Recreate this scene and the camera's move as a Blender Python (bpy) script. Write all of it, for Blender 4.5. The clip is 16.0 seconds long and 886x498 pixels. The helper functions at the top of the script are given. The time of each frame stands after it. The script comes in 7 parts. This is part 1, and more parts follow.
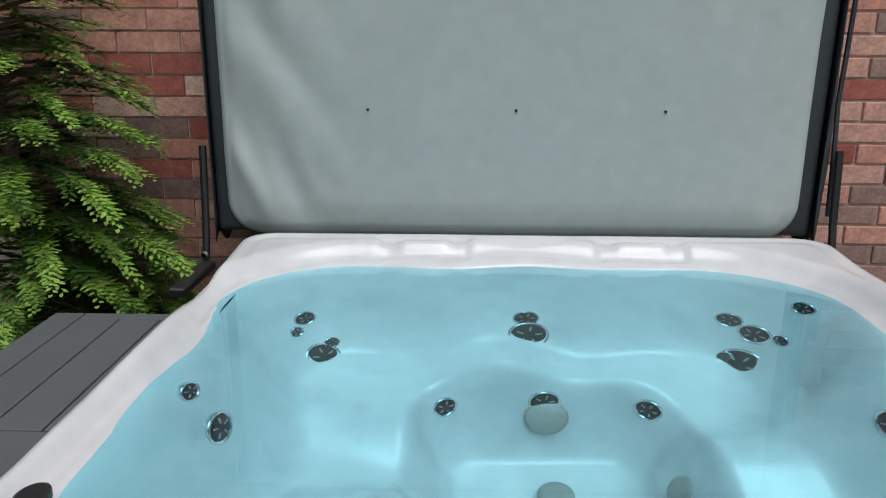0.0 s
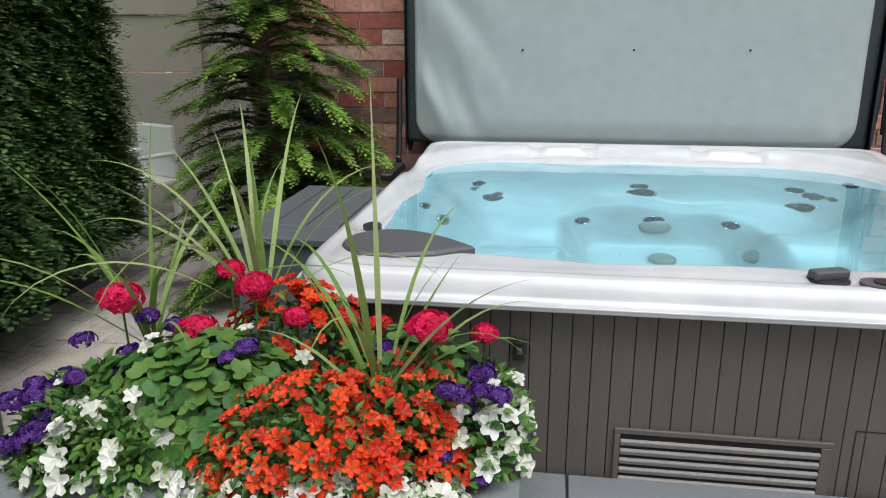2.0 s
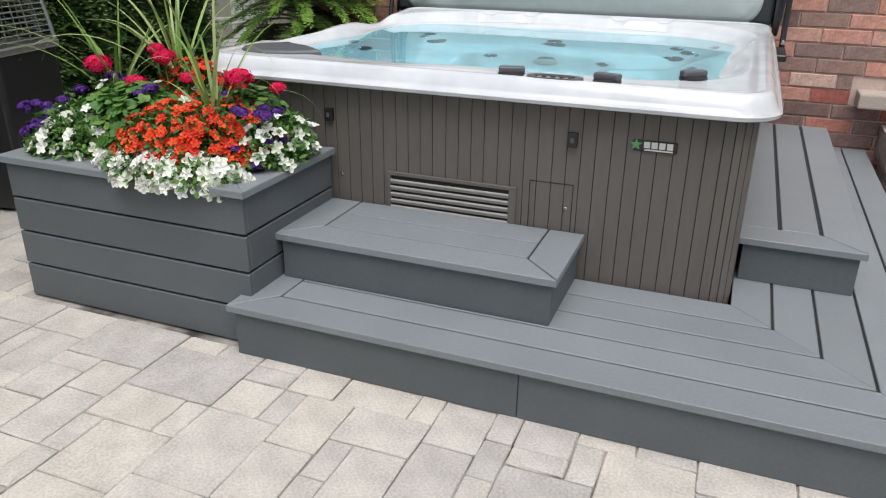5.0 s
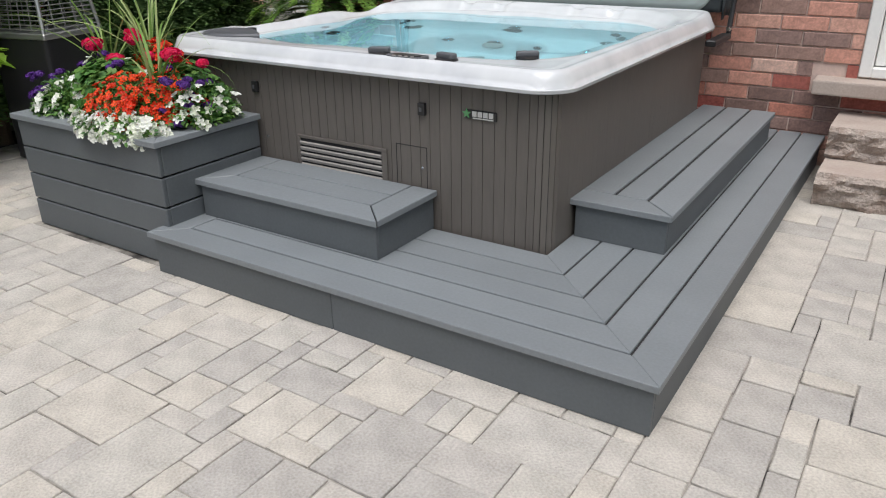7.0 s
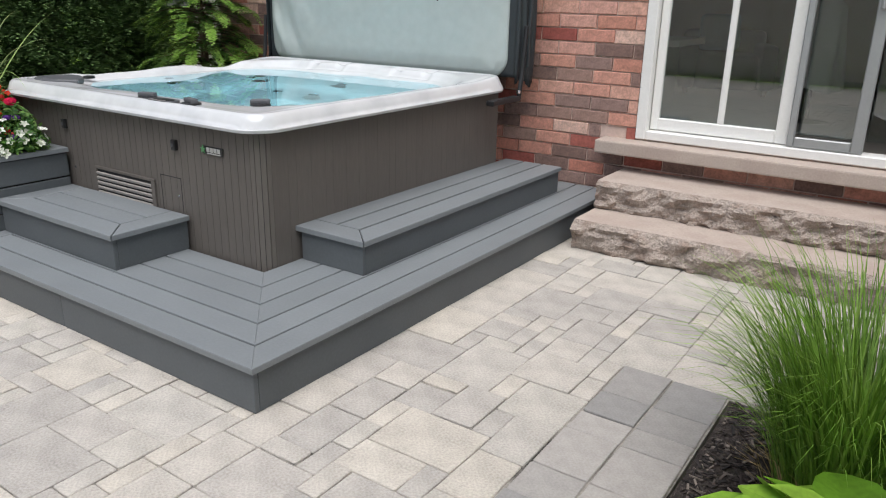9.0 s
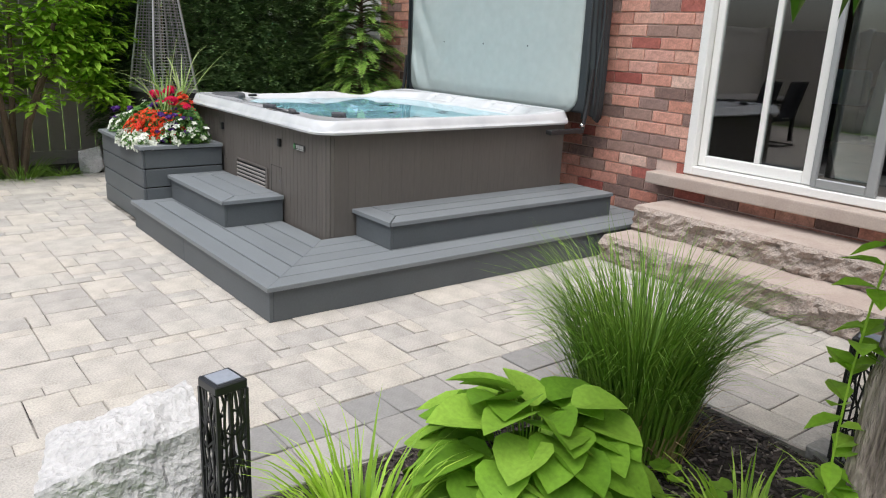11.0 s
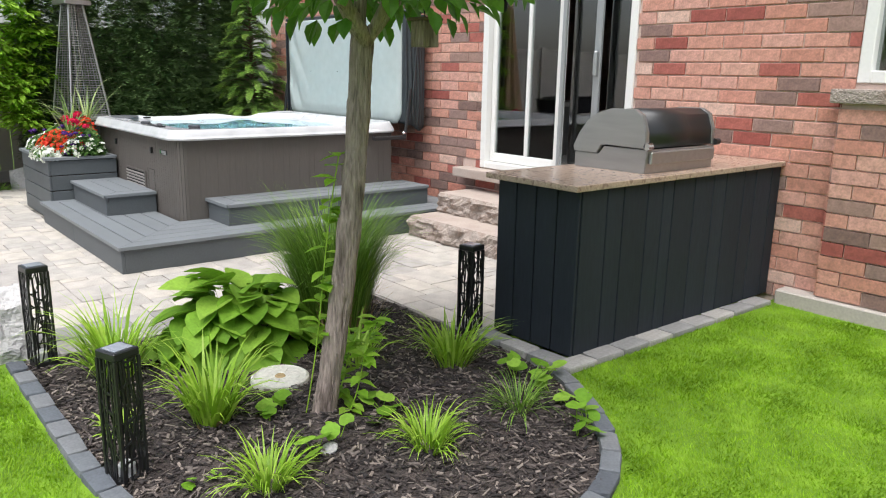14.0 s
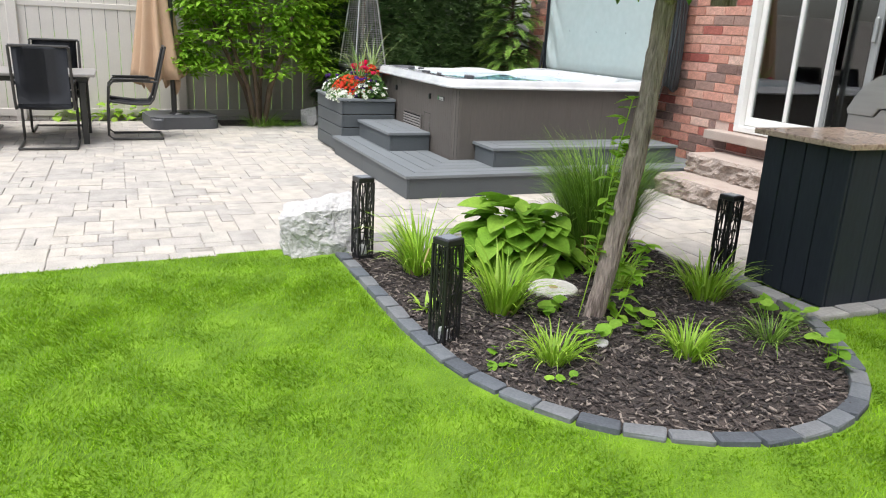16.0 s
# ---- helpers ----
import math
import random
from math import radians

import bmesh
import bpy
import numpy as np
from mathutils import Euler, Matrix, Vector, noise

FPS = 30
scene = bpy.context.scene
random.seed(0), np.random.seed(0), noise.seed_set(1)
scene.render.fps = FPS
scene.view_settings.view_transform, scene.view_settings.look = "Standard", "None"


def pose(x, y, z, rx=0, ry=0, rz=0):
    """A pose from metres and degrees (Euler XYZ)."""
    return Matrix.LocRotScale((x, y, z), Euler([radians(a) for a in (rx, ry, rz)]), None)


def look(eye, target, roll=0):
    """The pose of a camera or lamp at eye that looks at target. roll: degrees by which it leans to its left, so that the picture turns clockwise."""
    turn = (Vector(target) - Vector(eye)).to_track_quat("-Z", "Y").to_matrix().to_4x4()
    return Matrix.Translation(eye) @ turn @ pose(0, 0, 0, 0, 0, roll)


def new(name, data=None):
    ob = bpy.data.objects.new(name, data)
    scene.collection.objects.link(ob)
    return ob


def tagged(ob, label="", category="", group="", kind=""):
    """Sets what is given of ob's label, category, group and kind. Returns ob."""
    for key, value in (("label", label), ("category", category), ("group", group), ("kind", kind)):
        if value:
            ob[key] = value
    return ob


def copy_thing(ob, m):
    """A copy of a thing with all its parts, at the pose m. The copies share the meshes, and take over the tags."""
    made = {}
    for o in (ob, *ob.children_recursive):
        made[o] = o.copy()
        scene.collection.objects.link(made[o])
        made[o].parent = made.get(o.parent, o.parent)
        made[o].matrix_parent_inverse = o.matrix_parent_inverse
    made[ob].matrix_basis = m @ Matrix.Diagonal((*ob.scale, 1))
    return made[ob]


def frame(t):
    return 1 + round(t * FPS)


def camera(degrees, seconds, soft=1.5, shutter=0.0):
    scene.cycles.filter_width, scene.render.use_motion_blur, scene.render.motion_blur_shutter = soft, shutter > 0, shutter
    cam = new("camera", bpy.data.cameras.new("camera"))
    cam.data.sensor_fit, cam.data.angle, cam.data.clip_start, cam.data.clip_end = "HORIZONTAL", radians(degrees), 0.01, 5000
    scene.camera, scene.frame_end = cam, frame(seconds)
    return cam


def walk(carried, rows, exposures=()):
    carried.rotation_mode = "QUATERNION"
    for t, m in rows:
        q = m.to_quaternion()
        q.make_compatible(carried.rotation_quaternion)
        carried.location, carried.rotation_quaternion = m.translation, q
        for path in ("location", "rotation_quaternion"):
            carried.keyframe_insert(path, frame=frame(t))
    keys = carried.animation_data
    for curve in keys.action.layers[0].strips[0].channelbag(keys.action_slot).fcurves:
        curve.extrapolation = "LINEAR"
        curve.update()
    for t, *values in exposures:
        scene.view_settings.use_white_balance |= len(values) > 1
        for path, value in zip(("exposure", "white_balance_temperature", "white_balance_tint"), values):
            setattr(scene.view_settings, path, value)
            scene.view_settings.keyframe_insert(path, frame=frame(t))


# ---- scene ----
cam = camera(61.4, 16.0, soft=1.1)
PATH = [
    (0, (0.261, 0.104, 1.708), (0.218, 2.028, 1.163), 0.3),
    (0.5, (0.185, -0.233, 1.703), (0.074, 1.719, 1.283), -0.1),
    (1, (0.112, -0.544, 1.652), (-0.07, 1.4, 1.218), -0.1),
    (1.5, (0.097, -0.798, 1.589), (-0.155, 1.124, 1.095), -0.2),
    (2, (0.088, -1.055, 1.532), (-0.196, 0.844, 0.973), -0.1),
    (2.5, (0.231, -1.267, 1.49), (-0.09, 0.611, 0.882), 0.5),
    (3, (0.469, -1.458, 1.466), (0.108, 0.397, 0.812), 1.0),
    (3.5, (0.726, -1.65, 1.434), (0.305, 0.179, 0.745), 1.3),
    (4, (1.015, -1.754, 1.41), (0.528, 0.049, 0.696), 1.4),
    (6.5, (2.435, -1.953, 1.448), (1.487, -0.399, 0.619), -1.1),
    (7, (2.825, -1.869, 1.467), (1.824, -0.334, 0.667), -0.8),
    (7.5, (3.218, -1.795, 1.478), (2.213, -0.236, 0.73), 0.4),
    (8, (3.473, -1.66, 1.461), (2.459, -0.086, 0.758), 0.7),
    (8.5, (3.826, -1.605, 1.457), (2.797, -0.025, 0.789), 1.0),
    (9, (4.24, -1.553, 1.477), (3.173, 0.011, 0.832), 1.1),
    (9.5, (4.563, -1.497, 1.468), (3.372, -0.01, 0.857), 1.9),
    (12, (6.463, -1.588, 1.475), (4.888, -0.476, 0.945), 2.3),
    (12.5, (6.757, -1.628, 1.469), (5.265, -0.396, 0.964), 1.6),
    (13, (7.098, -1.536, 1.427), (5.707, -0.179, 0.953), 1.1),
    (13.5, (7.444, -1.461, 1.44), (6.1, -0.051, 0.987), 1.0),
    (14, (7.724, -1.496, 1.438), (6.231, -0.246, 0.981), 1.1),
    (14.5, (7.945, -1.486, 1.42), (6.313, -0.437, 0.933), 2.1),
    (15, (8.104, -1.53, 1.395), (6.406, -0.614, 0.867), 3.3),
    (15.5, (8.164, -1.785, 1.38), (6.431, -0.958, 0.823), 3.5),
    (16, (8.063, -2.093, 1.378), (6.304, -1.326, 0.815), 2.9),
]
walk(cam, [(t, look(eye, target, roll)) for t, eye, target, roll in PATH], [(0, -0.38), (0.5, -0.2), (1.0, -0.2), (1.5, -0.18), (2.0, -0.06), (3.0, 0.08), (3.5, 0.17), (4.2, 0.17), (6.5, 0.0), (7.5, 0.0), (8.5, 0.04), (9.5, 0.11), (12.0, 0.36), (13.5, 0.52), (14.5, 0.52), (16.0, 0.54)])

# ---- light ----
world = bpy.data.worlds.new("overcast_sky")
scene.world = world
world.use_nodes = True
wn = world.node_tree.nodes
wl = world.node_tree.links
sky = wn.new("ShaderNodeTexSky")
sky.sky_type = "NISHITA"
sky.sun_disc = False
sky.sun_elevation = radians(68)
sky.sun_rotation = radians(150)
sky.air_density, sky.dust_density, sky.ozone_density = 1.0, 3.0, 1.0
haze = wn.new("ShaderNodeHueSaturation")
haze.inputs["Saturation"].default_value = 0.55
wl.new(sky.outputs["Color"], haze.inputs["Color"])
wl.new(haze.outputs["Color"], wn["Background"].inputs["Color"])
wn["Background"].inputs["Strength"].default_value = 0.15
sun = new("sun", bpy.data.lights.new("sun", "SUN"))
sun.data.energy = 2.6
sun.data.angle = radians(50)
sun.data.color = (0.98, 0.985, 1.0)
sun.matrix_world = look((0, 0, 0), (-math.sin(radians(150)) * math.cos(radians(68)), -math.cos(radians(150)) * math.cos(radians(68)), -math.sin(radians(68))))

# ---- helpers of this scene ----
rng = random.Random(7)


def part(name, bm, material, parent=None, label="", smooth=False):
    """Links a bmesh as one mesh object under a thing or a part."""
    me = bpy.data.meshes.new(name)
    bm.to_mesh(me)
    bm.free()
    return mesh_part(name, me, material, parent, label, smooth)


def mesh_part(name, me, material, parent=None, label="", smooth=False):
    if material and not me.materials:
        for m in material if isinstance(material, (list, tuple)) else [material]:
            me.materials.append(m)
    if smooth:
        for p in me.polygons:
            p.use_smooth = True
    ob = new(name, me)
    if parent:
        ob.parent = parent
    if label:
        ob["label"] = label
    return ob


def thing(name, at=(0, 0, 0), label="", category="", group="", kind="", turn=0):
    ob = new(name)
    ob.empty_display_size = 0.1
    ob.matrix_basis = pose(*at, 0, 0, turn)
    return tagged(ob, label, category, group, kind)


def box(bm, lo, hi, bevel=0.0, seg=1, m=None, mat_index=0):
    """Adds a box between two corners, with rounded edges."""
    made = bmesh.ops.create_cube(bm, size=1.0)["verts"]
    mid = [(a + b) / 2 for a, b in zip(lo, hi)]
    dim = [b - a for a, b in zip(lo, hi)]
    for v in made:
        v.co = Vector([mid[i] + v.co[i] * dim[i] for i in range(3)])
    faces = set(f for v in made for f in v.link_faces)
    for f in faces:
        f.material_index = mat_index
    if bevel:
        edges = list(set(e for v in made for e in v.link_edges))
        res = bmesh.ops.bevel(bm, geom=edges, offset=bevel, segments=seg, affect="EDGES", profile=0.6)
        made = list(set(v for f in res["faces"] for v in f.verts) | set(v for v in made if v.is_valid))
    if m is not None:
        bmesh.ops.transform(bm, matrix=m, verts=[v for v in made if v.is_valid])
    return bm


def boxed(lo, hi, bevel=0.0, seg=1):
    return box(bmesh.new(), lo, hi, bevel, seg)


def tube(bm, points, radius, sides=8, radii=None):
    """A round bar along points."""
    rings = []
    pts = [Vector(p) for p in points]
    for i, p in enumerate(pts):
        d = (pts[min(i + 1, len(pts) - 1)] - pts[max(i - 1, 0)]).normalized()
        side = d.orthogonal() if abs(d.z) > 0.95 else d.cross(Vector((0, 0, 1)))
        side.normalize()
        up = side.cross(d).normalized()
        r = radii[i] if radii else radius
        rings.append([bm.verts.new(p + (side * math.cos(a) + up * math.sin(a)) * r) for a in [2 * math.pi * k / sides for k in range(sides)]])
    for a, b in zip(rings, rings[1:]):
        for k in range(sides):
            bm.faces.new((a[k], a[(k + 1) % sides], b[(k + 1) % sides], b[k]))
    bm.faces.new(rings[0][::-1])
    bm.faces.new(rings[-1])
    return bm


def lathe(bm, profile, sides=20, at=(0, 0, 0), squash=1.0, m=None):
    """Turns (radius, height) pairs about a standing axis."""
    m = m or Matrix.Translation(at)
    rings = [[bm.verts.new(m @ Vector((r * math.cos(2 * math.pi * k / sides), squash * r * math.sin(2 * math.pi * k / sides), z))) for k in range(sides)] for r, z in profile]
    for a, b in zip(rings, rings[1:]):
        for k in range(sides):
            bm.faces.new((a[k], a[(k + 1) % sides], b[(k + 1) % sides], b[k]))
    bm.faces.new(rings[0][::-1])
    bm.faces.new(rings[-1])
    return bm


def prism(bm, outline, z0, z1):
    """A flat shape with straight sides, from an outline of (x, y)."""
    lo = [bm.verts.new((x, y, z0)) for x, y in outline]
    hi = [bm.verts.new((x, y, z1)) for x, y in outline]
    n = len(outline)
    bm.faces.new(hi)
    bm.faces.new(lo[::-1])
    for k in range(n):
        bm.faces.new((lo[k], lo[(k + 1) % n], hi[(k + 1) % n], hi[k]))
    return bm


def round_rect(x0, y0, x1, y1, r, seg=6):
    out = []
    for cx, cy, a0 in ((x1 - r, y1 - r, 0), (x0 + r, y1 - r, 90), (x0 + r, y0 + r, 180), (x1 - r, y0 + r, 270)):
        for k in range(seg + 1):
            a = radians(a0 + 90 * k / seg)
            out.append((cx + r * math.cos(a), cy + r * math.sin(a)))
    return out


def ease(a, b, v):
    t = min(1.0, max(0.0, (v - a) / (b - a)))
    return t * t * (3 - 2 * t)


class Soup:
    """Collects many small faces for one mesh."""

    def __init__(self):
        self.v, self.f, self.mi = [], [], []

    def face(self, pts, mi=0):
        n = len(self.v)
        self.v.extend([tuple(p) for p in pts])
        self.f.append(tuple(range(n, n + len(pts))))
        self.mi.append(mi)

    def strip(self, left, right, mi=0):
        n, k = len(self.v), len(left)
        for a, b in zip(left, right):
            self.v.append(tuple(a))
            self.v.append(tuple(b))
        for i in range(k - 1):
            self.f.append((n + 2 * i, n + 2 * i + 1, n + 2 * i + 3, n + 2 * i + 2))
            self.mi.append(mi)

    def mesh(self, name):
        me = bpy.data.meshes.new(name)
        me.from_pydata(self.v, [], self.f)
        me.polygons.foreach_set("material_index", self.mi)
        me.update()
        return me

# ---- materials ----
def material(name, color, rough=0.6, metal=0.0, vary=0.12, scale=8.0, fine=60.0, bump=0.15, depth=0.004, stain=None, per_piece=0.0, spec=0.5, coat=0.0, stretch=(1, 1, 1)):
    """A surface with broad patches, fine grain, relief and, if asked, a change from piece to piece."""
    mt = bpy.data.materials.new(name)
    mt.use_nodes = True
    n, l = mt.node_tree.nodes, mt.node_tree.links
    b = n["Principled BSDF"]
    b.inputs["Roughness"].default_value = rough
    b.inputs["Metallic"].default_value = metal
    b.inputs["Specular IOR Level"].default_value = spec
    b.inputs["Coat Weight"].default_value = coat
    co = n.new("ShaderNodeTexCoord")
    mp = n.new("ShaderNodeMapping")
    mp.inputs["Scale"].default_value = stretch
    l.new(co.outputs["Object"], mp.inputs["Vector"])
    broad = n.new("ShaderNodeTexNoise")
    broad.inputs["Scale"].default_value = scale
    broad.inputs["Detail"].default_value = 5
    grain = n.new("ShaderNodeTexNoise")
    grain.inputs["Scale"].default_value = fine
    grain.inputs["Detail"].default_value = 4
    l.new(mp.outputs[0], broad.inputs["Vector"])
    l.new(mp.outputs[0], grain.inputs["Vector"])
    both = n.new("ShaderNodeMath")
    both.operation = "ADD"
    l.new(broad.outputs["Fac"], both.inputs[0])
    l.new(grain.outputs["Fac"], both.inputs[1])
    rng_ = n.new("ShaderNodeMapRange")
    rng_.inputs["From Min"].default_value = 0.65
    rng_.inputs["From Max"].default_value = 1.35
    rng_.inputs["To Min"].default_value = 1 - vary
    rng_.inputs["To Max"].default_value = 1 + vary
    l.new(both.outputs[0], rng_.inputs["Value"])
    last = rng_.outputs[0]
    if per_piece:
        rnd = piece_random(n, l)
        pr = n.new("ShaderNodeMapRange")
        pr.inputs["To Min"].default_value = 1 - per_piece
        pr.inputs["To Max"].default_value = 1 + per_piece
        l.new(rnd, pr.inputs["Value"])
        mul = n.new("ShaderNodeMath")
        mul.operation = "MULTIPLY"
        l.new(last, mul.inputs[0])
        l.new(pr.outputs[0], mul.inputs[1])
        last = mul.outputs[0]
    base = n.new("ShaderNodeMixRGB")
    base.inputs[1].default_value = (*color, 1)
    base.inputs[2].default_value = (*(stain or color), 1)
    edge = n.new("ShaderNodeMapRange")
    edge.inputs["From Min"].default_value = 0.48
    edge.inputs["From Max"].default_value = 0.66
    l.new(broad.outputs["Fac"], edge.inputs["Value"])
    l.new(edge.outputs[0], base.inputs[0])
    tint = n.new("ShaderNodeVectorMath")
    tint.operation = "SCALE"
    l.new(base.outputs[0], tint.inputs[0])
    l.new(last, tint.inputs["Scale"])
    l.new(tint.outputs[0], b.inputs["Base Color"])
    if bump:
        bp = n.new("ShaderNodeBump")
        bp.inputs["Strength"].default_value = bump
        bp.inputs["Distance"].default_value = depth
        l.new(both.outputs[0], bp.inputs["Height"])
        l.new(bp.outputs[0], b.inputs["Normal"])
    return mt


def piece_random(n, l):
    """One random number a piece, whether it is an object or an island of a joined mesh."""
    ob = n.new("ShaderNodeObjectInfo")
    geo = n.new("ShaderNodeNewGeometry")
    add = n.new("ShaderNodeMath")
    l.new(ob.outputs["Random"], add.inputs[0])
    l.new(geo.outputs["Random Per Island"], add.inputs[1])
    fr = n.new("ShaderNodeMath")
    fr.operation = "FRACT"
    l.new(add.outputs[0], fr.inputs[0])
    return fr.outputs[0]


def palette(name, colors, rough=0.85, scale=9.0, fine=70.0, vary=0.2, bump=0.4, depth=0.004, translucent=0.0, spec=0.4, blotch=None):
    """A surface whose colour is picked from a palette, piece by piece."""
    mt = material(name, colors[0], rough, vary=vary, scale=scale, fine=fine, bump=bump, depth=depth, spec=spec)
    n, l = mt.node_tree.nodes, mt.node_tree.links
    ramp = n.new("ShaderNodeValToRGB")
    ramp.color_ramp.interpolation = "CONSTANT" if not translucent else "LINEAR"
    el = ramp.color_ramp.elements
    while len(el) < len(colors):
        el.new(0.5)
    for i, c in enumerate(colors):
        el[i].position = i / len(colors)
        el[i].color = (*c, 1)
    l.new(piece_random(n, l), ramp.inputs["Fac"])
    mix = [x for x in n if x.bl_idname == "ShaderNodeMixRGB"][0]
    l.new(ramp.outputs[0], mix.inputs[1])
    if blotch:
        mix.inputs[2].default_value = (*blotch, 1)
    else:
        l.new(ramp.outputs[0], mix.inputs[2])
    if translucent:
        b = n["Principled BSDF"]
        tr = n.new("ShaderNodeBsdfTranslucent")
        sc = [x for x in n if x.bl_idname == "ShaderNodeVectorMath"][0]
        l.new(sc.outputs[0], tr.inputs["Color"])
        ms = n.new("ShaderNodeMixShader")
        ms.inputs[0].default_value = translucent
        l.new(b.outputs[0], ms.inputs[1])
        l.new(tr.outputs[0], ms.inputs[2])
        l.new(ms.outputs[0], n["Material Output"].inputs["Surface"])
    return mt


def pane_glass(name, tint, gloss_ior=1.5, rough=0.0, ripple=0.0):
    """Clear pane or water: lets light through with a tint and mirrors by Fresnel."""
    mt = bpy.data.materials.new(name)
    mt.use_nodes = True
    n, l = mt.node_tree.nodes, mt.node_tree.links
    n.remove(n["Principled BSDF"])
    tr = n.new("ShaderNodeBsdfTransparent")
    tr.inputs[0].default_value = (*tint, 1)
    gl = n.new("ShaderNodeBsdfGlossy")
    gl.inputs["Roughness"].default_value = rough
    fr = n.new("ShaderNodeFresnel")
    fr.inputs["IOR"].default_value = gloss_ior
    if ripple:
        nz = n.new("ShaderNodeTexNoise")
        nz.inputs["Scale"].default_value = 6
        bp = n.new("ShaderNodeBump")
        bp.inputs["Strength"].default_value = ripple
        bp.inputs["Distance"].default_value = 0.02
        co = n.new("ShaderNodeTexCoord")
        l.new(co.outputs["Object"], nz.inputs["Vector"])
        l.new(nz.outputs["Fac"], bp.inputs["Height"])
        l.new(bp.outputs[0], gl.inputs["Normal"])
        l.new(bp.outputs[0], fr.inputs["Normal"])
    ms = n.new("ShaderNodeMixShader")
    l.new(fr.outputs[0], ms.inputs[0])
    l.new(tr.outputs[0], ms.inputs[1])
    l.new(gl.outputs[0], ms.inputs[2])
    l.new(ms.outputs[0], n["Material Output"].inputs["Surface"])
    return mt


M_BRICK = palette("brick", [(0.52, 0.25, 0.19), (0.56, 0.315, 0.245), (0.30, 0.085, 0.068), (0.54, 0.275, 0.21), (0.20, 0.125, 0.105), (0.60, 0.40, 0.325), (0.44, 0.185, 0.135), (0.53, 0.265, 0.20), (0.27, 0.175, 0.15), (0.48, 0.225, 0.165), (0.31, 0.195, 0.16), (0.24, 0.15, 0.128), (0.54, 0.275, 0.21), (0.36, 0.115, 0.09), (0.55, 0.30, 0.24)], rough=0.9, scale=24, vary=0.34, bump=0.5)
M_MORTAR = material("mortar", (0.58, 0.44, 0.38), 0.95, vary=0.12, bump=0.4)
M_PAVER = palette("paver", [(0.46, 0.425, 0.38), (0.44, 0.41, 0.37), (0.49, 0.45, 0.395), (0.385, 0.36, 0.33), (0.455, 0.42, 0.375), (0.42, 0.39, 0.355), (0.475, 0.435, 0.38), (0.40, 0.373, 0.34), (0.45, 0.42, 0.375)], rough=0.92, scale=7, fine=110, vary=0.26, bump=0.8, depth=0.006)
M_PAVER_DARK = palette("dark_paver", [(0.30, 0.285, 0.27), (0.34, 0.32, 0.30), (0.27, 0.26, 0.25), (0.38, 0.355, 0.33)], rough=0.92, scale=16, fine=120, vary=0.15, bump=0.5, depth=0.003)
M_JOINT = material("joint_sand", (0.33, 0.305, 0.27), 0.95, vary=0.3, scale=3.2, stain=(0.03, 0.027, 0.024))
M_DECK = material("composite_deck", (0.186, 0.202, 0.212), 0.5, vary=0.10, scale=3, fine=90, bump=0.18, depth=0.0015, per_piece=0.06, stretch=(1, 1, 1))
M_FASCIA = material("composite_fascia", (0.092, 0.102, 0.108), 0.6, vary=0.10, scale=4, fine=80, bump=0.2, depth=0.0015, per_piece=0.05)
# near-black stand-in for the shade in gaps, joints and recesses
M_GAP = material("gap_shade", (0.02, 0.02, 0.021), 0.9, bump=0)
M_SKIRT = material("skirt_board", (0.116, 0.103, 0.091), 0.55, vary=0.10, scale=5, fine=70, bump=0.15, depth=0.0015, per_piece=0.02, stretch=(1, 1, 0.15))
M_ACRYLIC = material("marbled_acrylic", (0.60, 0.607, 0.615), 0.22, vary=0.07, scale=3.5, fine=11, bump=0.0, stain=(0.50, 0.51, 0.525), coat=0.4)
M_WATER = bpy.data.materials.new("spa_water")
M_WATER.use_nodes = True
wb = M_WATER.node_tree.nodes["Principled BSDF"]
wb.inputs["Base Color"].default_value = (0.25, 0.71, 0.84, 1)
wb.inputs["Roughness"].default_value = 0.0
wb.inputs["IOR"].default_value = 1.33
wb.inputs["Transmission Weight"].default_value = 1.0
wnz = M_WATER.node_tree.nodes.new("ShaderNodeTexNoise")
wnz.inputs["Scale"].default_value = 5.0
wbp = M_WATER.node_tree.nodes.new("ShaderNodeBump")
wbp.inputs["Strength"].default_value = 0.08
wbp.inputs["Distance"].default_value = 0.01
M_WATER.node_tree.links.new(wnz.outputs["Fac"], wbp.inputs["Height"])
M_WATER.node_tree.links.new(wbp.outputs[0], wb.inputs["Normal"])
M_GLASS = pane_glass("window_glass", (0.80, 0.86, 0.84), 2.35)
M_BLACK = material("black_plastic", (0.018, 0.018, 0.019), 0.35, vary=0.1, bump=0.05)
M_DARKGREY = material("dark_grey_plastic", (0.085, 0.088, 0.095), 0.5, vary=0.08, scale=20, fine=200, bump=0.15, depth=0.001)
M_CHROME = material("chrome", (0.75, 0.76, 0.78), 0.12, 1.0, vary=0.05, bump=0)
M_STEEL = material("brushed_steel", (0.40, 0.40, 0.395), 0.42, 0.85, vary=0.1, scale=4, fine=150, bump=0.05, stretch=(1, 8, 8))
M_COVER = material("grey_cover_lining", (0.41, 0.465, 0.45), 0.72, vary=0.07, scale=1.3, fine=14, bump=0.1, depth=0.01)
M_VINYL = material("dark_vinyl", (0.03, 0.037, 0.041), 0.45, vary=0.15, scale=6, fine=60, bump=0.4, depth=0.006)
M_WHITE = material("white_frame", (0.78, 0.77, 0.74), 0.4, vary=0.04, scale=3, bump=0.03)
M_GREYFRAME = material("grey_aluminium", (0.40, 0.41, 0.41), 0.45, 0.6, vary=0.05, bump=0.03)
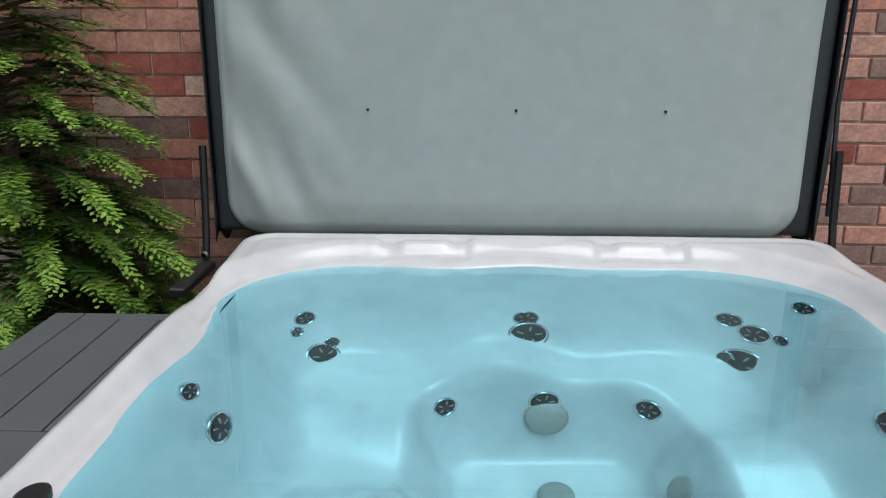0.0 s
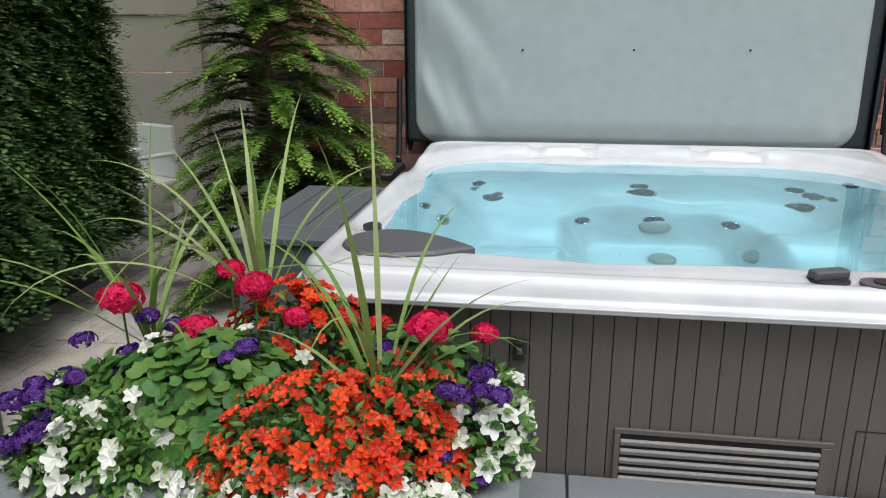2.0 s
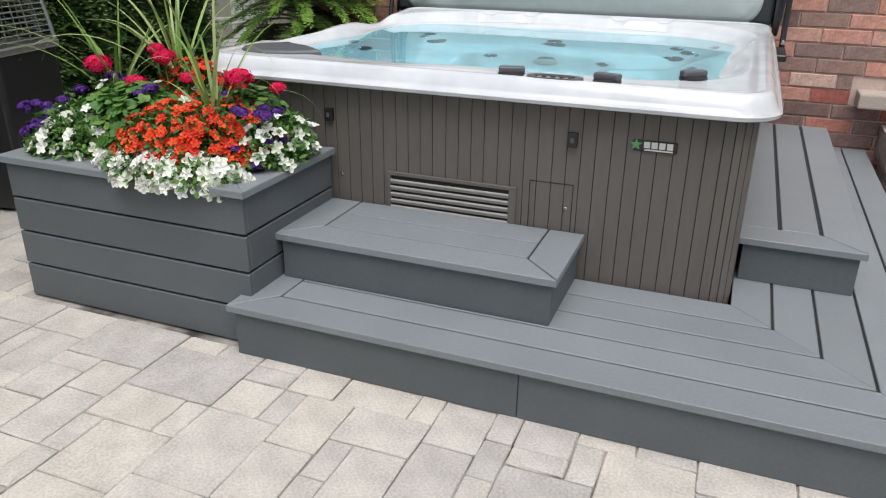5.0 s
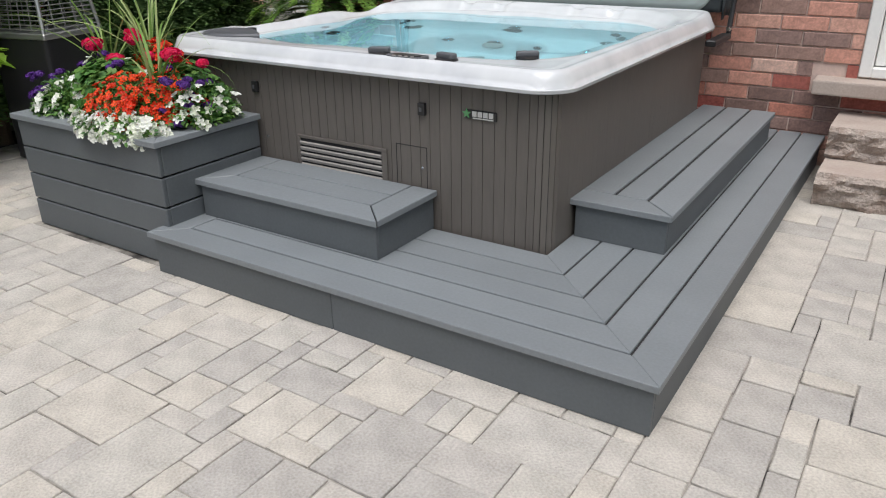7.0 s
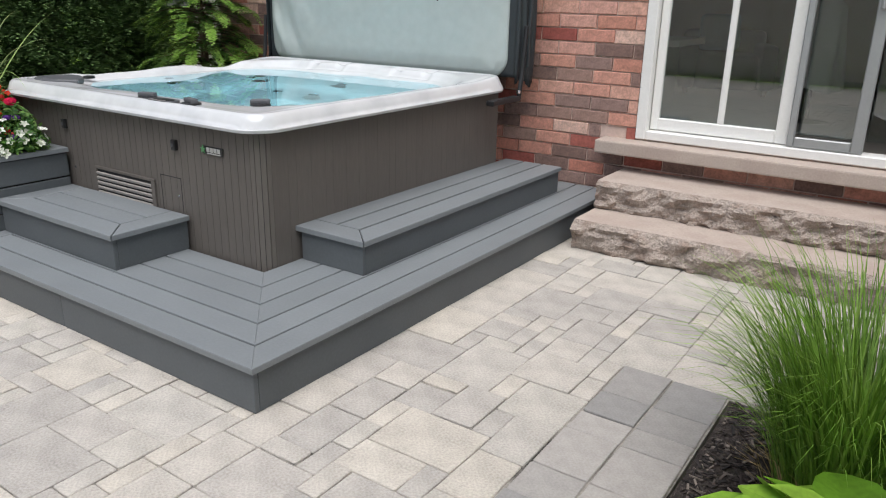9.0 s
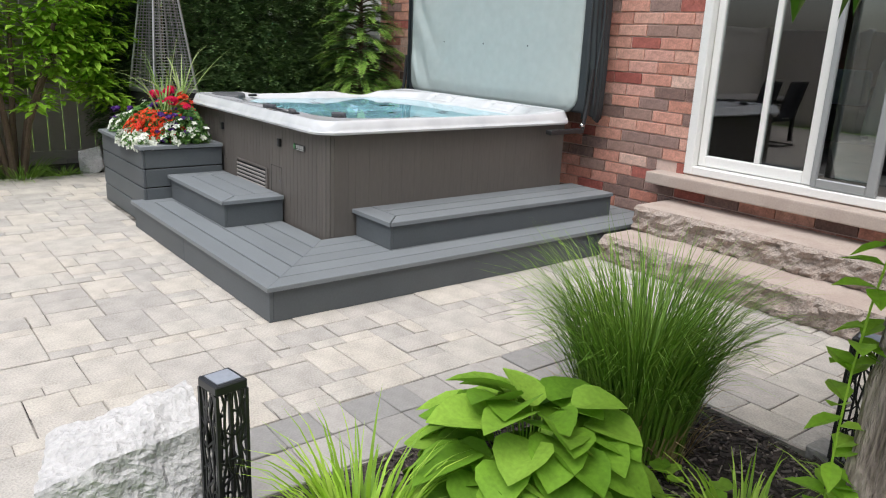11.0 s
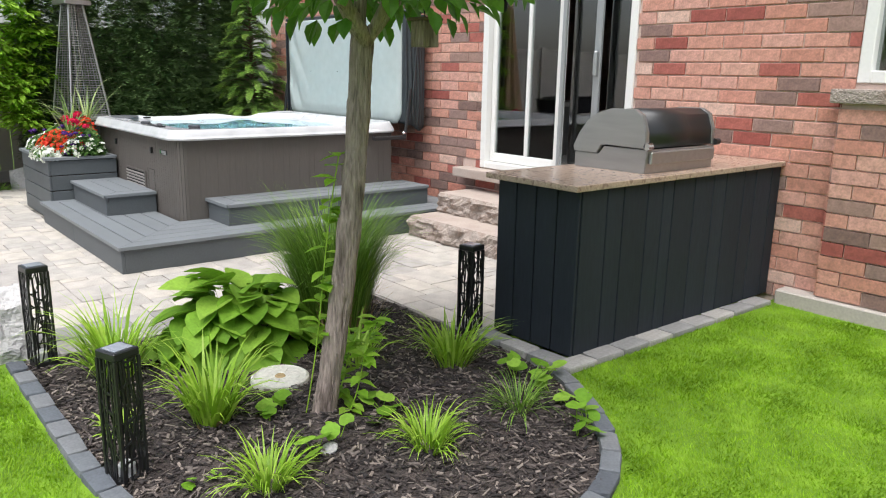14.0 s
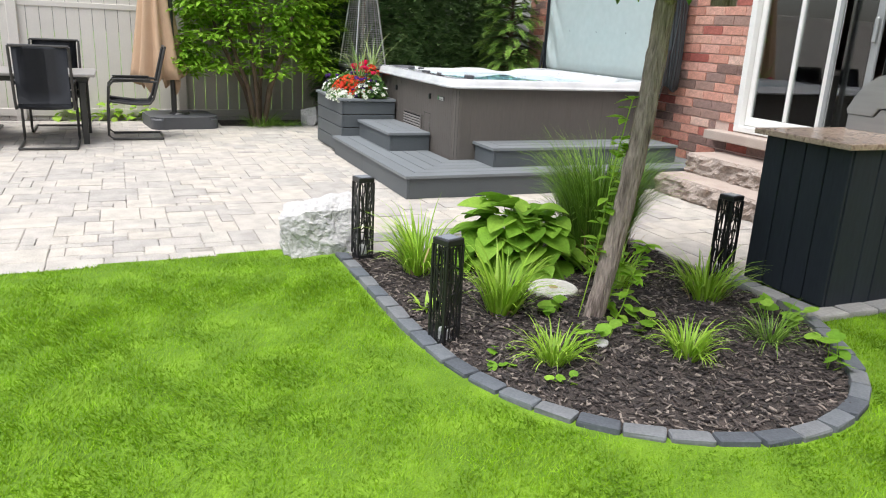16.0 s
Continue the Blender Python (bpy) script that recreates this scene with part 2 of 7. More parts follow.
M_STONE = material("buff_limestone", (0.40, 0.335, 0.29), 0.9, vary=0.35, scale=12, fine=70, bump=1.0, depth=0.02, stain=(0.26, 0.20, 0.165))
M_STONETOP = material("sawn_limestone", (0.44, 0.365, 0.315), 0.88, vary=0.15, scale=4, fine=90, bump=0.3, depth=0.003, stain=(0.36, 0.29, 0.25))
M_CONCRETE = material("concrete", (0.42, 0.38, 0.34), 0.92, vary=0.15, scale=3, bump=0.3)
M_BARWOOD = material("black_board", (0.019, 0.025, 0.033), 0.7, vary=0.2, scale=3, fine=70, bump=0.2, depth=0.002, per_piece=0.12, spec=0.3, stretch=(1, 1, 0.15))
M_GRANITE = palette("granite", [(0.45, 0.34, 0.26)], rough=0.2, scale=45, fine=160, vary=0.45, bump=0.02, blotch=(0.20, 0.14, 0.11))
M_BOULDER = material("white_boulder", (0.54, 0.525, 0.515), 0.92, vary=0.2, scale=5, fine=50, bump=0.9, depth=0.015, stain=(0.38, 0.37, 0.365))
M_EDGE = palette("edging_stone", [(0.11, 0.122, 0.138), (0.14, 0.152, 0.165), (0.085, 0.094, 0.108), (0.165, 0.172, 0.18)], rough=0.9, scale=12, vary=0.22, bump=0.7)
M_CURB = palette("curb_stone", [(0.27, 0.265, 0.255), (0.33, 0.32, 0.30), (0.23, 0.23, 0.225)], rough=0.9, scale=10, vary=0.2, bump=0.7)
M_SOIL = material("mulch_ground", (0.055, 0.044, 0.039), 0.95, vary=0.5, scale=14, fine=90, bump=1.0, depth=0.02, stain=(0.08, 0.063, 0.055))
M_CHIP = palette("mulch_chips", [(0.046, 0.038, 0.036), (0.09, 0.073, 0.065), (0.062, 0.05, 0.046), (0.15, 0.125, 0.112), (0.032, 0.028, 0.027), (0.058, 0.048, 0.044), (0.24, 0.20, 0.17)], rough=0.9, vary=0.3)
M_TURF = material("turf_ground", (0.125, 0.245, 0.008), 0.9, vary=0.3, scale=5, fine=130, bump=0.8, depth=0.012, stain=(0.16, 0.29, 0.012))
M_BLADE = palette("turf_blades", [(0.175, 0.335, 0.008), (0.205, 0.38, 0.012), (0.27, 0.44, 0.028), (0.185, 0.345, 0.009)], rough=0.55, bump=0, vary=0.34, scale=6, fine=26, translucent=0.35, spec=0.25)
M_CEDAR = palette("cedar_leaf", [(0.085, 0.155, 0.055), (0.125, 0.22, 0.07), (0.19, 0.31, 0.10), (0.10, 0.18, 0.06)], rough=0.6, bump=0, vary=0.25, scale=3, translucent=0.2)
M_YEW = palette("cypress_leaf", [(0.065, 0.14, 0.033), (0.10, 0.205, 0.042), (0.15, 0.28, 0.055), (0.08, 0.165, 0.033)], rough=0.55, bump=0, vary=0.25, scale=4, translucent=0.3)
M_YEWTIP = palette("cypress_tip", [(0.20, 0.36, 0.06), (0.28, 0.46, 0.085), (0.36, 0.53, 0.12), (0.24, 0.40, 0.07)], rough=0.55, bump=0, vary=0.2, scale=4, translucent=0.35)
M_SHRUB = palette("shrub_leaf", [(0.22, 0.42, 0.03), (0.30, 0.54, 0.045), (0.40, 0.62, 0.08), (0.24, 0.45, 0.035)], rough=0.45, bump=0, vary=0.2, scale=3, translucent=0.45)
M_TREELEAF = palette("tree_leaf", [(0.07, 0.19, 0.022), (0.10, 0.25, 0.03), (0.14, 0.32, 0.04)], rough=0.45, bump=0, vary=0.2, translucent=0.35)
M_HOSTA = palette("hosta_leaf", [(0.18, 0.36, 0.028), (0.225, 0.42, 0.04), (0.31, 0.51, 0.065), (0.15, 0.31, 0.024)], rough=0.6, bump=0.2, vary=0.2, scale=12, translucent=0.25, spec=0.25)
M_LILY = palette("lily_blade", [(0.26, 0.46, 0.028), (0.35, 0.56, 0.055), (0.45, 0.63, 0.10), (0.21, 0.38, 0.022)], rough=0.45, bump=0, vary=0.15, translucent=0.3)
M_REED = palette("ornamental_grass", [(0.14, 0.27, 0.03), (0.21, 0.38, 0.05), (0.32, 0.49, 0.09), (0.11, 0.22, 0.025)], rough=0.5, bump=0, vary=0.2, translucent=0.3)
M_STRAW = palette("dry_straw", [(0.42, 0.31, 0.16), (0.34, 0.25, 0.12), (0.27, 0.19, 0.09)], rough=0.8, bump=0)
M_SPIKE = palette("spike_blade", [(0.17, 0.30, 0.06), (0.26, 0.38, 0.11), (0.36, 0.43, 0.18), (0.14, 0.25, 0.05)], rough=0.5, bump=0, vary=0.15, translucent=0.25)
M_GERANIUM = palette("flower_leaf", [(0.045, 0.13, 0.03), (0.065, 0.17, 0.035), (0.09, 0.21, 0.04), (0.13, 0.24, 0.05)], rough=0.55, bump=0, vary=0.2, translucent=0.25)
M_ORANGE = palette("orange_petal", [(0.78, 0.06, 0.012), (0.86, 0.095, 0.018), (0.64, 0.035, 0.01)], rough=0.5, bump=0, translucent=0.25)
M_PINK = palette("magenta_petal", [(0.80, 0.015, 0.12), (0.88, 0.03, 0.17), (0.70, 0.01, 0.085)], rough=0.5, bump=0, translucent=0.5)
M_RED = palette("red_petal", [(0.55, 0.015, 0.02), (0.66, 0.03, 0.03)], rough=0.5, bump=0, translucent=0.25)
M_PURPLE = palette("purple_petal", [(0.08, 0.016, 0.19), (0.125, 0.035, 0.27), (0.05, 0.008, 0.13)], rough=0.5, bump=0, translucent=0.2)
M_PETALWHITE = palette("white_petal", [(0.80, 0.80, 0.74), (0.85, 0.85, 0.80), (0.72, 0.74, 0.62)], rough=0.5, bump=0, translucent=0.25)
M_THROAT = palette("flower_throat", [(0.20, 0.05, 0.015)], rough=0.6, bump=0)
M_BARK = material("bark", (0.41, 0.33, 0.29), 0.95, vary=0.5, scale=38, fine=120, bump=1.0, depth=0.02, stain=(0.13, 0.10, 0.085), stretch=(1, 1, 0.12))
M_TWIG = material("twig", (0.13, 0.09, 0.06), 0.9, vary=0.3)
M_FENCE = material("taupe_vinyl", (0.36, 0.325, 0.29), 0.5, vary=0.06, scale=3, bump=0.03, per_piece=0.03)
M_FENCEWHITE = material("cream_vinyl", (0.66, 0.62, 0.57), 0.5, vary=0.05, scale=3, bump=0.03, per_piece=0.03)
M_SLING = material("black_sling", (0.022, 0.024, 0.03), 0.7, vary=0.1, scale=40, fine=400, bump=0.3, depth=0.001)
M_CHAIR = material("dark_chair_metal", (0.05, 0.048, 0.045), 0.4, 0.3, vary=0.1, bump=0.05)
M_TABLE = material("table_top", (0.30, 0.28, 0.26), 0.35, vary=0.1, scale=5)
M_CANVAS = material("tan_canvas", (0.50, 0.34, 0.22), 0.85, vary=0.12, scale=5, fine=200, bump=0.3, depth=0.003, stain=(0.45, 0.30, 0.19))
M_UPHOLSTERY = material("grey_upholstery", (0.09, 0.095, 0.105), 0.9, vary=0.15, scale=9, fine=240, bump=0.3, depth=0.002)
M_CUSHION = material("blue_cushion", (0.45, 0.56, 0.66), 0.9, vary=0.12, scale=12, fine=240, bump=0.3, depth=0.002)
M_ROBE = material("robe_cloth", (0.62, 0.61, 0.60), 0.95, vary=0.12, scale=10, fine=220, bump=0.4, depth=0.003)
M_ROOMFLOOR = material("room_floor", (0.36, 0.33, 0.30), 0.5, vary=0.15, scale=4, fine=60, bump=0.05, stretch=(1, 6, 1))
M_CURTAIN = material("grey_curtain", (0.35, 0.35, 0.34), 0.9, vary=0.15)
M_DISC = material("white_stepping_stone", (0.66, 0.64, 0.58), 0.8, vary=0.15, scale=30, bump=0.5)
# cell colour lightened to grey, imitating the sky mirrored in it
M_SOLAR = material("solar_cell", (0.28, 0.30, 0.34), 0.12, vary=0.1, bump=0)
M_LENS = material("frosted_lens", (0.7, 0.7, 0.7), 0.4)
M_BADGE = material("silver_badge", (0.62, 0.63, 0.62), 0.3, 0.5, bump=0)
M_GREENDOT = material("green_badge", (0.10, 0.30, 0.12), 0.4, bump=0)

# ---- ground ----
def flat(name, outline, z, mat, label, category="ground", kind="structure", thick=0.0):
    bm = bmesh.new()
    if thick:
        prism(bm, outline, z - thick, z)
    else:
        bm.faces.new([bm.verts.new((x, y, z)) for x, y in outline])
    return tagged(part(name, bm, mat), label, category, kind=kind)


flat("ground", [(-60, -60), (60, -60), (60, 60), (-60, 60)], -0.06, M_TURF, "rough green ground beyond the garden", "ground")

LAWN_EDGE = ((3.50, -0.88), (4.06, -7.0))


def lawn_x(y):
    """Where the patio meets the lawn."""
    (xa, ya), (xb, yb) = LAWN_EDGE
    return xa + (xb - xa) * (y - ya) / (yb - ya)


PATIO = [(-2.35, -0.9), (-2.85, -0.95), (-2.85, -7.0), (4.06, -7.0), (3.50, -0.88), (3.72, -0.88), (3.72, 1.22), (4.78, 1.22), (4.78, 3.36), (-1.8, 3.36), (-1.8, 8.85), (-4.2, 8.85), (-4.2, 3.3), (-2.75, 3.3), (-2.75, 0.5), (-2.35, 0.4)]
patio = flat("pavement", PATIO, -0.008, M_JOINT, "patio of tumbled beige and grey concrete pavers with dark joints", "patio", thick=0.04)

flat("planting_strip", [(-4.2, -7.2), (-2.86, -7.2), (-2.86, -0.96), (-2.36, -0.91), (-2.36, 0.4), (-2.76, 0.5), (-2.76, 3.3), (-4.2, 3.3)], -0.02, M_SOIL, "dark soil strip along the fence", "bed")

# curve of the planting bed, seen from above, ending at the bar
BED = [(3.74, -0.90), (4.38, -0.90), (4.93, -0.90), (5.15, -0.895), (5.36, -0.875), (5.56, -0.83), (5.75, -0.755), (5.92, -0.665), (6.06, -0.55), (6.17, -0.415), (6.26, -0.25), (6.325, -0.06), (6.345, 0.13), (6.325, 0.32), (6.26, 0.52), (6.15, 0.69), (6.0, 0.845), (5.82, 0.975), (5.62, 1.09), (5.44, 1.165)]



def grid_patch(name, x0, y0, x1, y1, step, inside, height, mat, label, category, kind="structure"):
    """A gently uneven sheet of ground over the cells that lie inside."""
    s = Soup()
    nx, ny = int((x1 - x0) / step), int((y1 - y0) / step)
    idx = {}
    for i in range(nx):
        for j in range(ny):
            cx, cy = x0 + (i + 0.5) * step, y0 + (j + 0.5) * step
            if not inside(cx, cy):
                continue
            q = []
            for a, b in ((i, j), (i + 1, j), (i + 1, j + 1), (i, j + 1)):
                if (a, b) not in idx:
                    idx[a, b] = len(s.v)
                    x, y = x0 + a * step, y0 + b * step
                    s.v.append((x, y, height(x, y)))
                q.append(idx[a, b])
            s.f.append(tuple(q))
            s.mi.append(0)
    return tagged(mesh_part(name, s.mesh(name), mat, smooth=True), label, category, kind=kind)


def in_poly(x, y, poly):
    hit = False
    for (ax, ay), (bx, by) in zip(poly, poly[1:] + poly[:1]):
        if (ay > y) != (by > y) and x < (bx - ax) * (y - ay) / (by - ay) + ax:
            hit = not hit
    return hit


BED_FULL = BED + [(4.78, 1.2), (3.74, 1.2)]


def bed_height(x, y):
    d = max(0.0, 1 - ((x - 5.0) / 1.3) ** 2 - ((y - 0.1) / 1.0) ** 2)
    return -0.005 + 0.05 * d + 0.02 * noise.noise((x * 6, y * 6, 0)) + 0.012 * noise.noise((x * 22, y * 22, 3))


bed_soil = grid_patch("planting_bed", 3.70, -0.94, 6.42, 1.26, 0.03, lambda x, y: in_poly(x, y, BED_FULL), bed_height, M_SOIL, "planting bed covered with dark brown bark mulch", "bed")
lawn_soil = grid_patch("lawn", 3.42, -7.2, 12.0, 3.6, 0.06, lambda x, y: x > lawn_x(y) and not in_poly(x, y, BED_FULL) and not (x < 5.45 and y > 1.2) and not (x < 3.74 and y > -0.86), lambda x, y: 0.004 + 0.008 * noise.noise((x * 1.5, y * 1.5, 0)), M_TURF, "short bright green lawn grass", "lawn")

# ---- house ----
WALL = 3.36
C, BL, BH = 0.0905, 0.266, 0.0805
DOOR = (2.455, 4.16, 0.575, 2.66)
WIN = (5.77, 7.3, 1.43, 2.7)


def wall_block(bm, x0, x1, z0, z1, y0=WALL + 0.012, y1=WALL + 0.26):
    box(bm, (x0, y0, z0), (x1, y1, z1))


bm = bmesh.new()
wall_block(bm, -1.75, DOOR[0], -0.05, 5.2)
wall_block(bm, DOOR[0], DOOR[1], -0.05, DOOR[2])
wall_block(bm, DOOR[0], DOOR[1], DOOR[3], 5.2)
wall_block(bm, DOOR[1], WIN[0], -0.05, 5.2)
wall_block(bm, WIN[0], WIN[1], -0.05, WIN[2])
wall_block(bm, WIN[0], WIN[1], WIN[3], 5.2)
wall_block(bm, WIN[1], 12.0, -0.05, 5.2)
box(bm, (-1.75, WALL + 0.26, -0.05), (-1.5, 9.0, 5.2))
box(bm, (11.9, WALL + 0.26, -0.05), (12.0, 9.0, 5.2))
box(bm, (-1.5, 8.9, -0.05), (11.9, 9.0, 5.2))
wall_north = tagged(part("wall_north", bm, M_MORTAR), "weathered red, pink and brown brick house wall", "wall", kind="structure")
roof = tagged(part("ceiling", boxed((-2.1, 3.0, 5.2), (12.4, 9.3, 5.35)), M_WHITE), "plain roof slab above the house wall", "roof", kind="structure")
flat("floor", [(-1.5, WALL + 0.3), (11.9, WALL + 0.3), (11.9, 8.9), (-1.5, 8.9)], 0.56, M_ROOMFLOOR, "greyish wooden floor inside the house", "floor")

# projecting brickwork under the window and its stone sill
bm = boxed((5.745, 3.27, -0.05), (7.4, WALL + 0.012, 1.31))
apron = tagged(part("window_apron", bm, M_MORTAR), "projecting panel of red brick below the window", "wall", kind="structure")
bm = boxed((5.685, 3.22, 1.31), (7.5, 3.50, 1.395), 0.012, 2)
tagged(part("window_sill", bm, M_STONE), "rough-faced grey limestone window sill", "sill", kind="structure")
bm = boxed((5.5, 3.22, -0.05), (12.0, 3.36, 0.1), 0.01)
tagged(part("foundation", bm, M_CONCRETE), "bare concrete footing along the brick wall", "foundation", kind="structure")


def window_unit(name, x0, x1, z0, z1, label):
    w = thing(name, ((x0 + x1) / 2, WALL, z0), label, "window", kind="structure")
    ox, oz = (x0 + x1) / 2, z0
    bm = bmesh.new()
    f = 0.075
    for lo, hi in (((x0, 0.0, z0), (x0 + f, 0.12, z1)), ((x1 - f, 0.0, z0), (x1, 0.12, z1)), ((x0 + f, 0.0, z0), (x1 - f, 0.12, z0 + f)), ((x0 + f, 0.0, z1 - f), (x1 - f, 0.12, z1))):
        box(bm, (lo[0] - ox, lo[1], lo[2] - oz), (hi[0] - ox, hi[1], hi[2] - oz), 0.006)
    part("window_frame", bm, M_WHITE, w)
    bm = boxed((x0 + f - ox, 0.06, f), (x1 - f - ox, 0.068, z1 - z0 - f))
    pane = part("pane", bm, M_GLASS, w)
    pane.visible_shadow = False
    return w


window_unit("window_1", WIN[0], WIN[1], WIN[2], WIN[3], "white framed house window with dark panes")

# sliding patio door
door = thing("door_1", (3.29, WALL, 0.575), "white sliding glass patio door with a grey insect screen", "door", kind="structure")
DX, DZ = 3.29, 0.575


def door_bar(name, x0, x1, z0, z1, y0, y1, mat, label="", bevel=0.006):
    return part(name, boxed((x0 - DX, y0, z0 - DZ), (x1 - DX, y1, z1 - DZ), bevel), mat, door, label)


door_bar("jamb", 2.455, 2.525, 0.575, 2.66, -0.01, 0.14, M_WHITE)
door_bar("jamb", 4.09, 4.16, 0.575, 2.66, -0.01, 0.14, M_WHITE)
door_bar("threshold", 2.525, 4.09, 0.575, 0.635, -0.01, 0.14, M_WHITE)
door_bar("head", 2.525, 4.09, 2.60, 2.66, -0.01, 0.14, M_WHITE)
door_bar("stile", 2.53, 2.585, 0.64, 2.595, 0.05, 0.09, M_WHITE)
door_bar("stile", 3.325, 3.40, 0.64, 2.595, 0.05, 0.09, M_WHITE)
door_bar("rail", 2.585, 3.325, 0.64, 0.72, 0.05, 0.09, M_WHITE)
door_bar("muntin", 2.965, 3.005, 0.72, 2.595, 0.055, 0.085, M_WHITE)
door_bar("screen_stile", 3.405, 3.445, 0.64, 2.595, 0.0, 0.03, M_GREYFRAME, "grey aluminium screen frame")
door_bar("screen_stile", 3.755, 3.82, 0.64, 2.595, 0.0, 0.03, M_GREYFRAME, "grey aluminium screen frame")
door_bar("screen_rail", 3.445, 3.755, 0.64, 0.70, 0.0, 0.03, M_GREYFRAME, "grey aluminium screen frame")
door_bar("handle", 3.77, 3.805, 1.44, 1.64, -0.035, -0.001, M_GREYFRAME, "grey door pull", 0.012)
for gx0, gx1, gy in ((2.585, 2.965, 0.068), (3.005, 3.325, 0.068), (3.445, 3.755, 0.105), (3.82, 4.09, 0.115)):
    pane = door_bar("pane", gx0, gx1, 0.70, 2.595, gy, gy + 0.006, M_GLASS, bevel=0)
    pane.visible_shadow = False
tagged(part("door_sill", boxed((2.23, 3.2, 0.475), (4.78, WALL + 0.02, 0.565), 0.012, 2), M_STONETOP), "pale stone door sill", "sill", kind="structure")

# things inside, seen through the patio door
def soft_box(lo, hi, r):
    return boxed(lo, hi, r, 4)


armchair = thing("armchair", (2.1, 6.75, 0.56), "dark grey upholstered armchair on the room's floor", "chair", turn=20)
part("seat", soft_box((-0.30, -0.42, 0.06), (0.30, 0.25, 0.40), 0.06), M_UPHOLSTERY, armchair, smooth=True)
part("backrest", soft_box((-0.42, 0.20, 0.06), (0.42, 0.42, 0.62), 0.08), M_UPHOLSTERY, armchair, smooth=True)
for x in (-0.38, 0.38):
    part("armrest", soft_box((x - 0.085, -0.42, 0.06), (x + 0.085, 0.22, 0.50), 0.06), M_UPHOLSTERY, armchair, smooth=True)
    for y in (-0.36, 0.36):
        part("leg", boxed((x - 0.025, y - 0.025, 0), (x + 0.025, y + 0.025, 0.07), 0.004), M_TWIG, armchair)
cushion = part("cushion", soft_box((-0.2, -0.07, -0.18), (0.2, 0.07, 0.18), 0.06), M_CUSHION, None, smooth=True)
cushion.matrix_basis = pose(2.02, 6.75, 1.16, -14, 0, 25)
tagged(cushion, "pale blue scatter cushion leaning on the armchair", "cushion")
tagged(part("rug", prism(bmesh.new(), round_rect(1.2, 4.4, 3.6, 6.2, 0.02, 2), 0.562, 0.574), M_CURTAIN), "pale grey rug on the room's floor", "rug")
island = thing("kitchen_counter", (1.5, 4.85, 0.56), "white kitchen counter with a thick pale worktop", "counter")
part("worktop", boxed((-0.95, -0.36, 0.56), (0.82, 0.36, 0.61), 0.008, 2), M_WHITE, island)
part("body", boxed((-0.9, -0.30, 0.0), (0.62, 0.30, 0.56), 0.004), M_CURTAIN, island)
stand = thing("coat_stand", (3.24, 5.02, 0.56), "thin dark coat stand inside the room", "coat stand")
part("pole", tube(bmesh.new(), [(0, 0, 0.02), (0, 0, 1.10)], 0.014, 8), M_BLACK, stand)
part("foot", lathe(bmesh.new(), [(0.15, 0), (0.15, 0.015), (0.02, 0.03)], 18), M_BLACK, stand)
part("hook", tube(bmesh.new(), [(0, 0, 1.08), (0, -0.06, 1.07), (0, -0.10, 1.09)], 0.008, 6), M_BLACK, stand)
bm = bmesh.new()
rows = []
for j in range(15):
    t = j / 14
    w = 0.03 + 0.13 * ease(0.0, 0.22, t) + 0.04 * t
    row = []
    for k in range(28):
        a = 2 * math.pi * k / 28
        fold = 1 + 0.22 * t * math.sin(7 * a + 2 * t)
        row.append(bm.verts.new((w * math.cos(a) * fold, 0.075 * math.sin(a) * fold * (0.4 + 0.6 * ease(0, 0.3, t)), -0.76 * t + 0.03 * t * math.sin(2 * a))))
    rows.append(row)
for ra, rb_ in zip(rows, rows[1:]):
    for k in range(28):
        bm.faces.new((ra[k], rb_[k], rb_[(k + 1) % 28], ra[(k + 1) % 28]))
bm.faces.new(rows[0])
robe = tagged(part("bathrobe", bm, M_ROBE, smooth=True), "pale grey bathrobe hanging from a coat stand", "robe")
robe.matrix_basis = pose(3.24, 4.915, 1.60, 0, 0, 12)

# ---- limestone slab steps ----
def rough_slab(name, lo, hi, label, seed, rough=0.045):
    """A stone slab with a sawn top and split, broken faces."""
    r = random.Random(seed)
    bm = bmesh.new()
    nx, nz = 90, 7
    f = [[None] * (nz + 1) for _ in range(nx + 1)]
    for i in range(nx + 1):
        for j in range(nz + 1):
            x = lo[0] + (hi[0] - lo[0]) * i / nx
            z = lo[2] + (hi[2] - lo[2]) * j / nz
            d = 0.0 if j == nz else rough * (0.4 + noise.fractal((x * 7, z * 13, seed), 0.8, 2.1, 4) + 0.5 * abs(noise.noise((x * 16, z * 26, seed))))
            f[i][j] = bm.verts.new((x, lo[1] - d + (0.01 if j in (0, nz) else 0), z))
    for i in range(nx):
        for j in range(nz):
            bm.faces.new((f[i][j], f[i + 1][j], f[i + 1][j + 1], f[i][j + 1]))
    back = [bm.verts.new((x, hi[1], z)) for x, z in ((lo[0], lo[2]), (hi[0], lo[2]), (hi[0], hi[2]), (lo[0], hi[2]))]
    top = bm.faces.new([f[i][nz] for i in range(nx + 1)] + [back[2], back[3]])
    top.material_index = 1
    bm.faces.new([f[i][0] for i in range(nx, -1, -1)] + [back[0], back[1]])
    bm.faces.new([f[0][j] for j in range(nz, -1, -1)] + [back[0], back[3]])
    bm.faces.new([f[nx][j] for j in range(nz + 1)] + [back[2], back[1]])
    bm.faces.new(back[::-1])
    bmesh.ops.recalc_face_normals(bm, faces=bm.faces[:])
    return tagged(part(name, bm, [M_STONE, M_STONETOP]), label, "step", group="stone steps to the door", kind="structure")


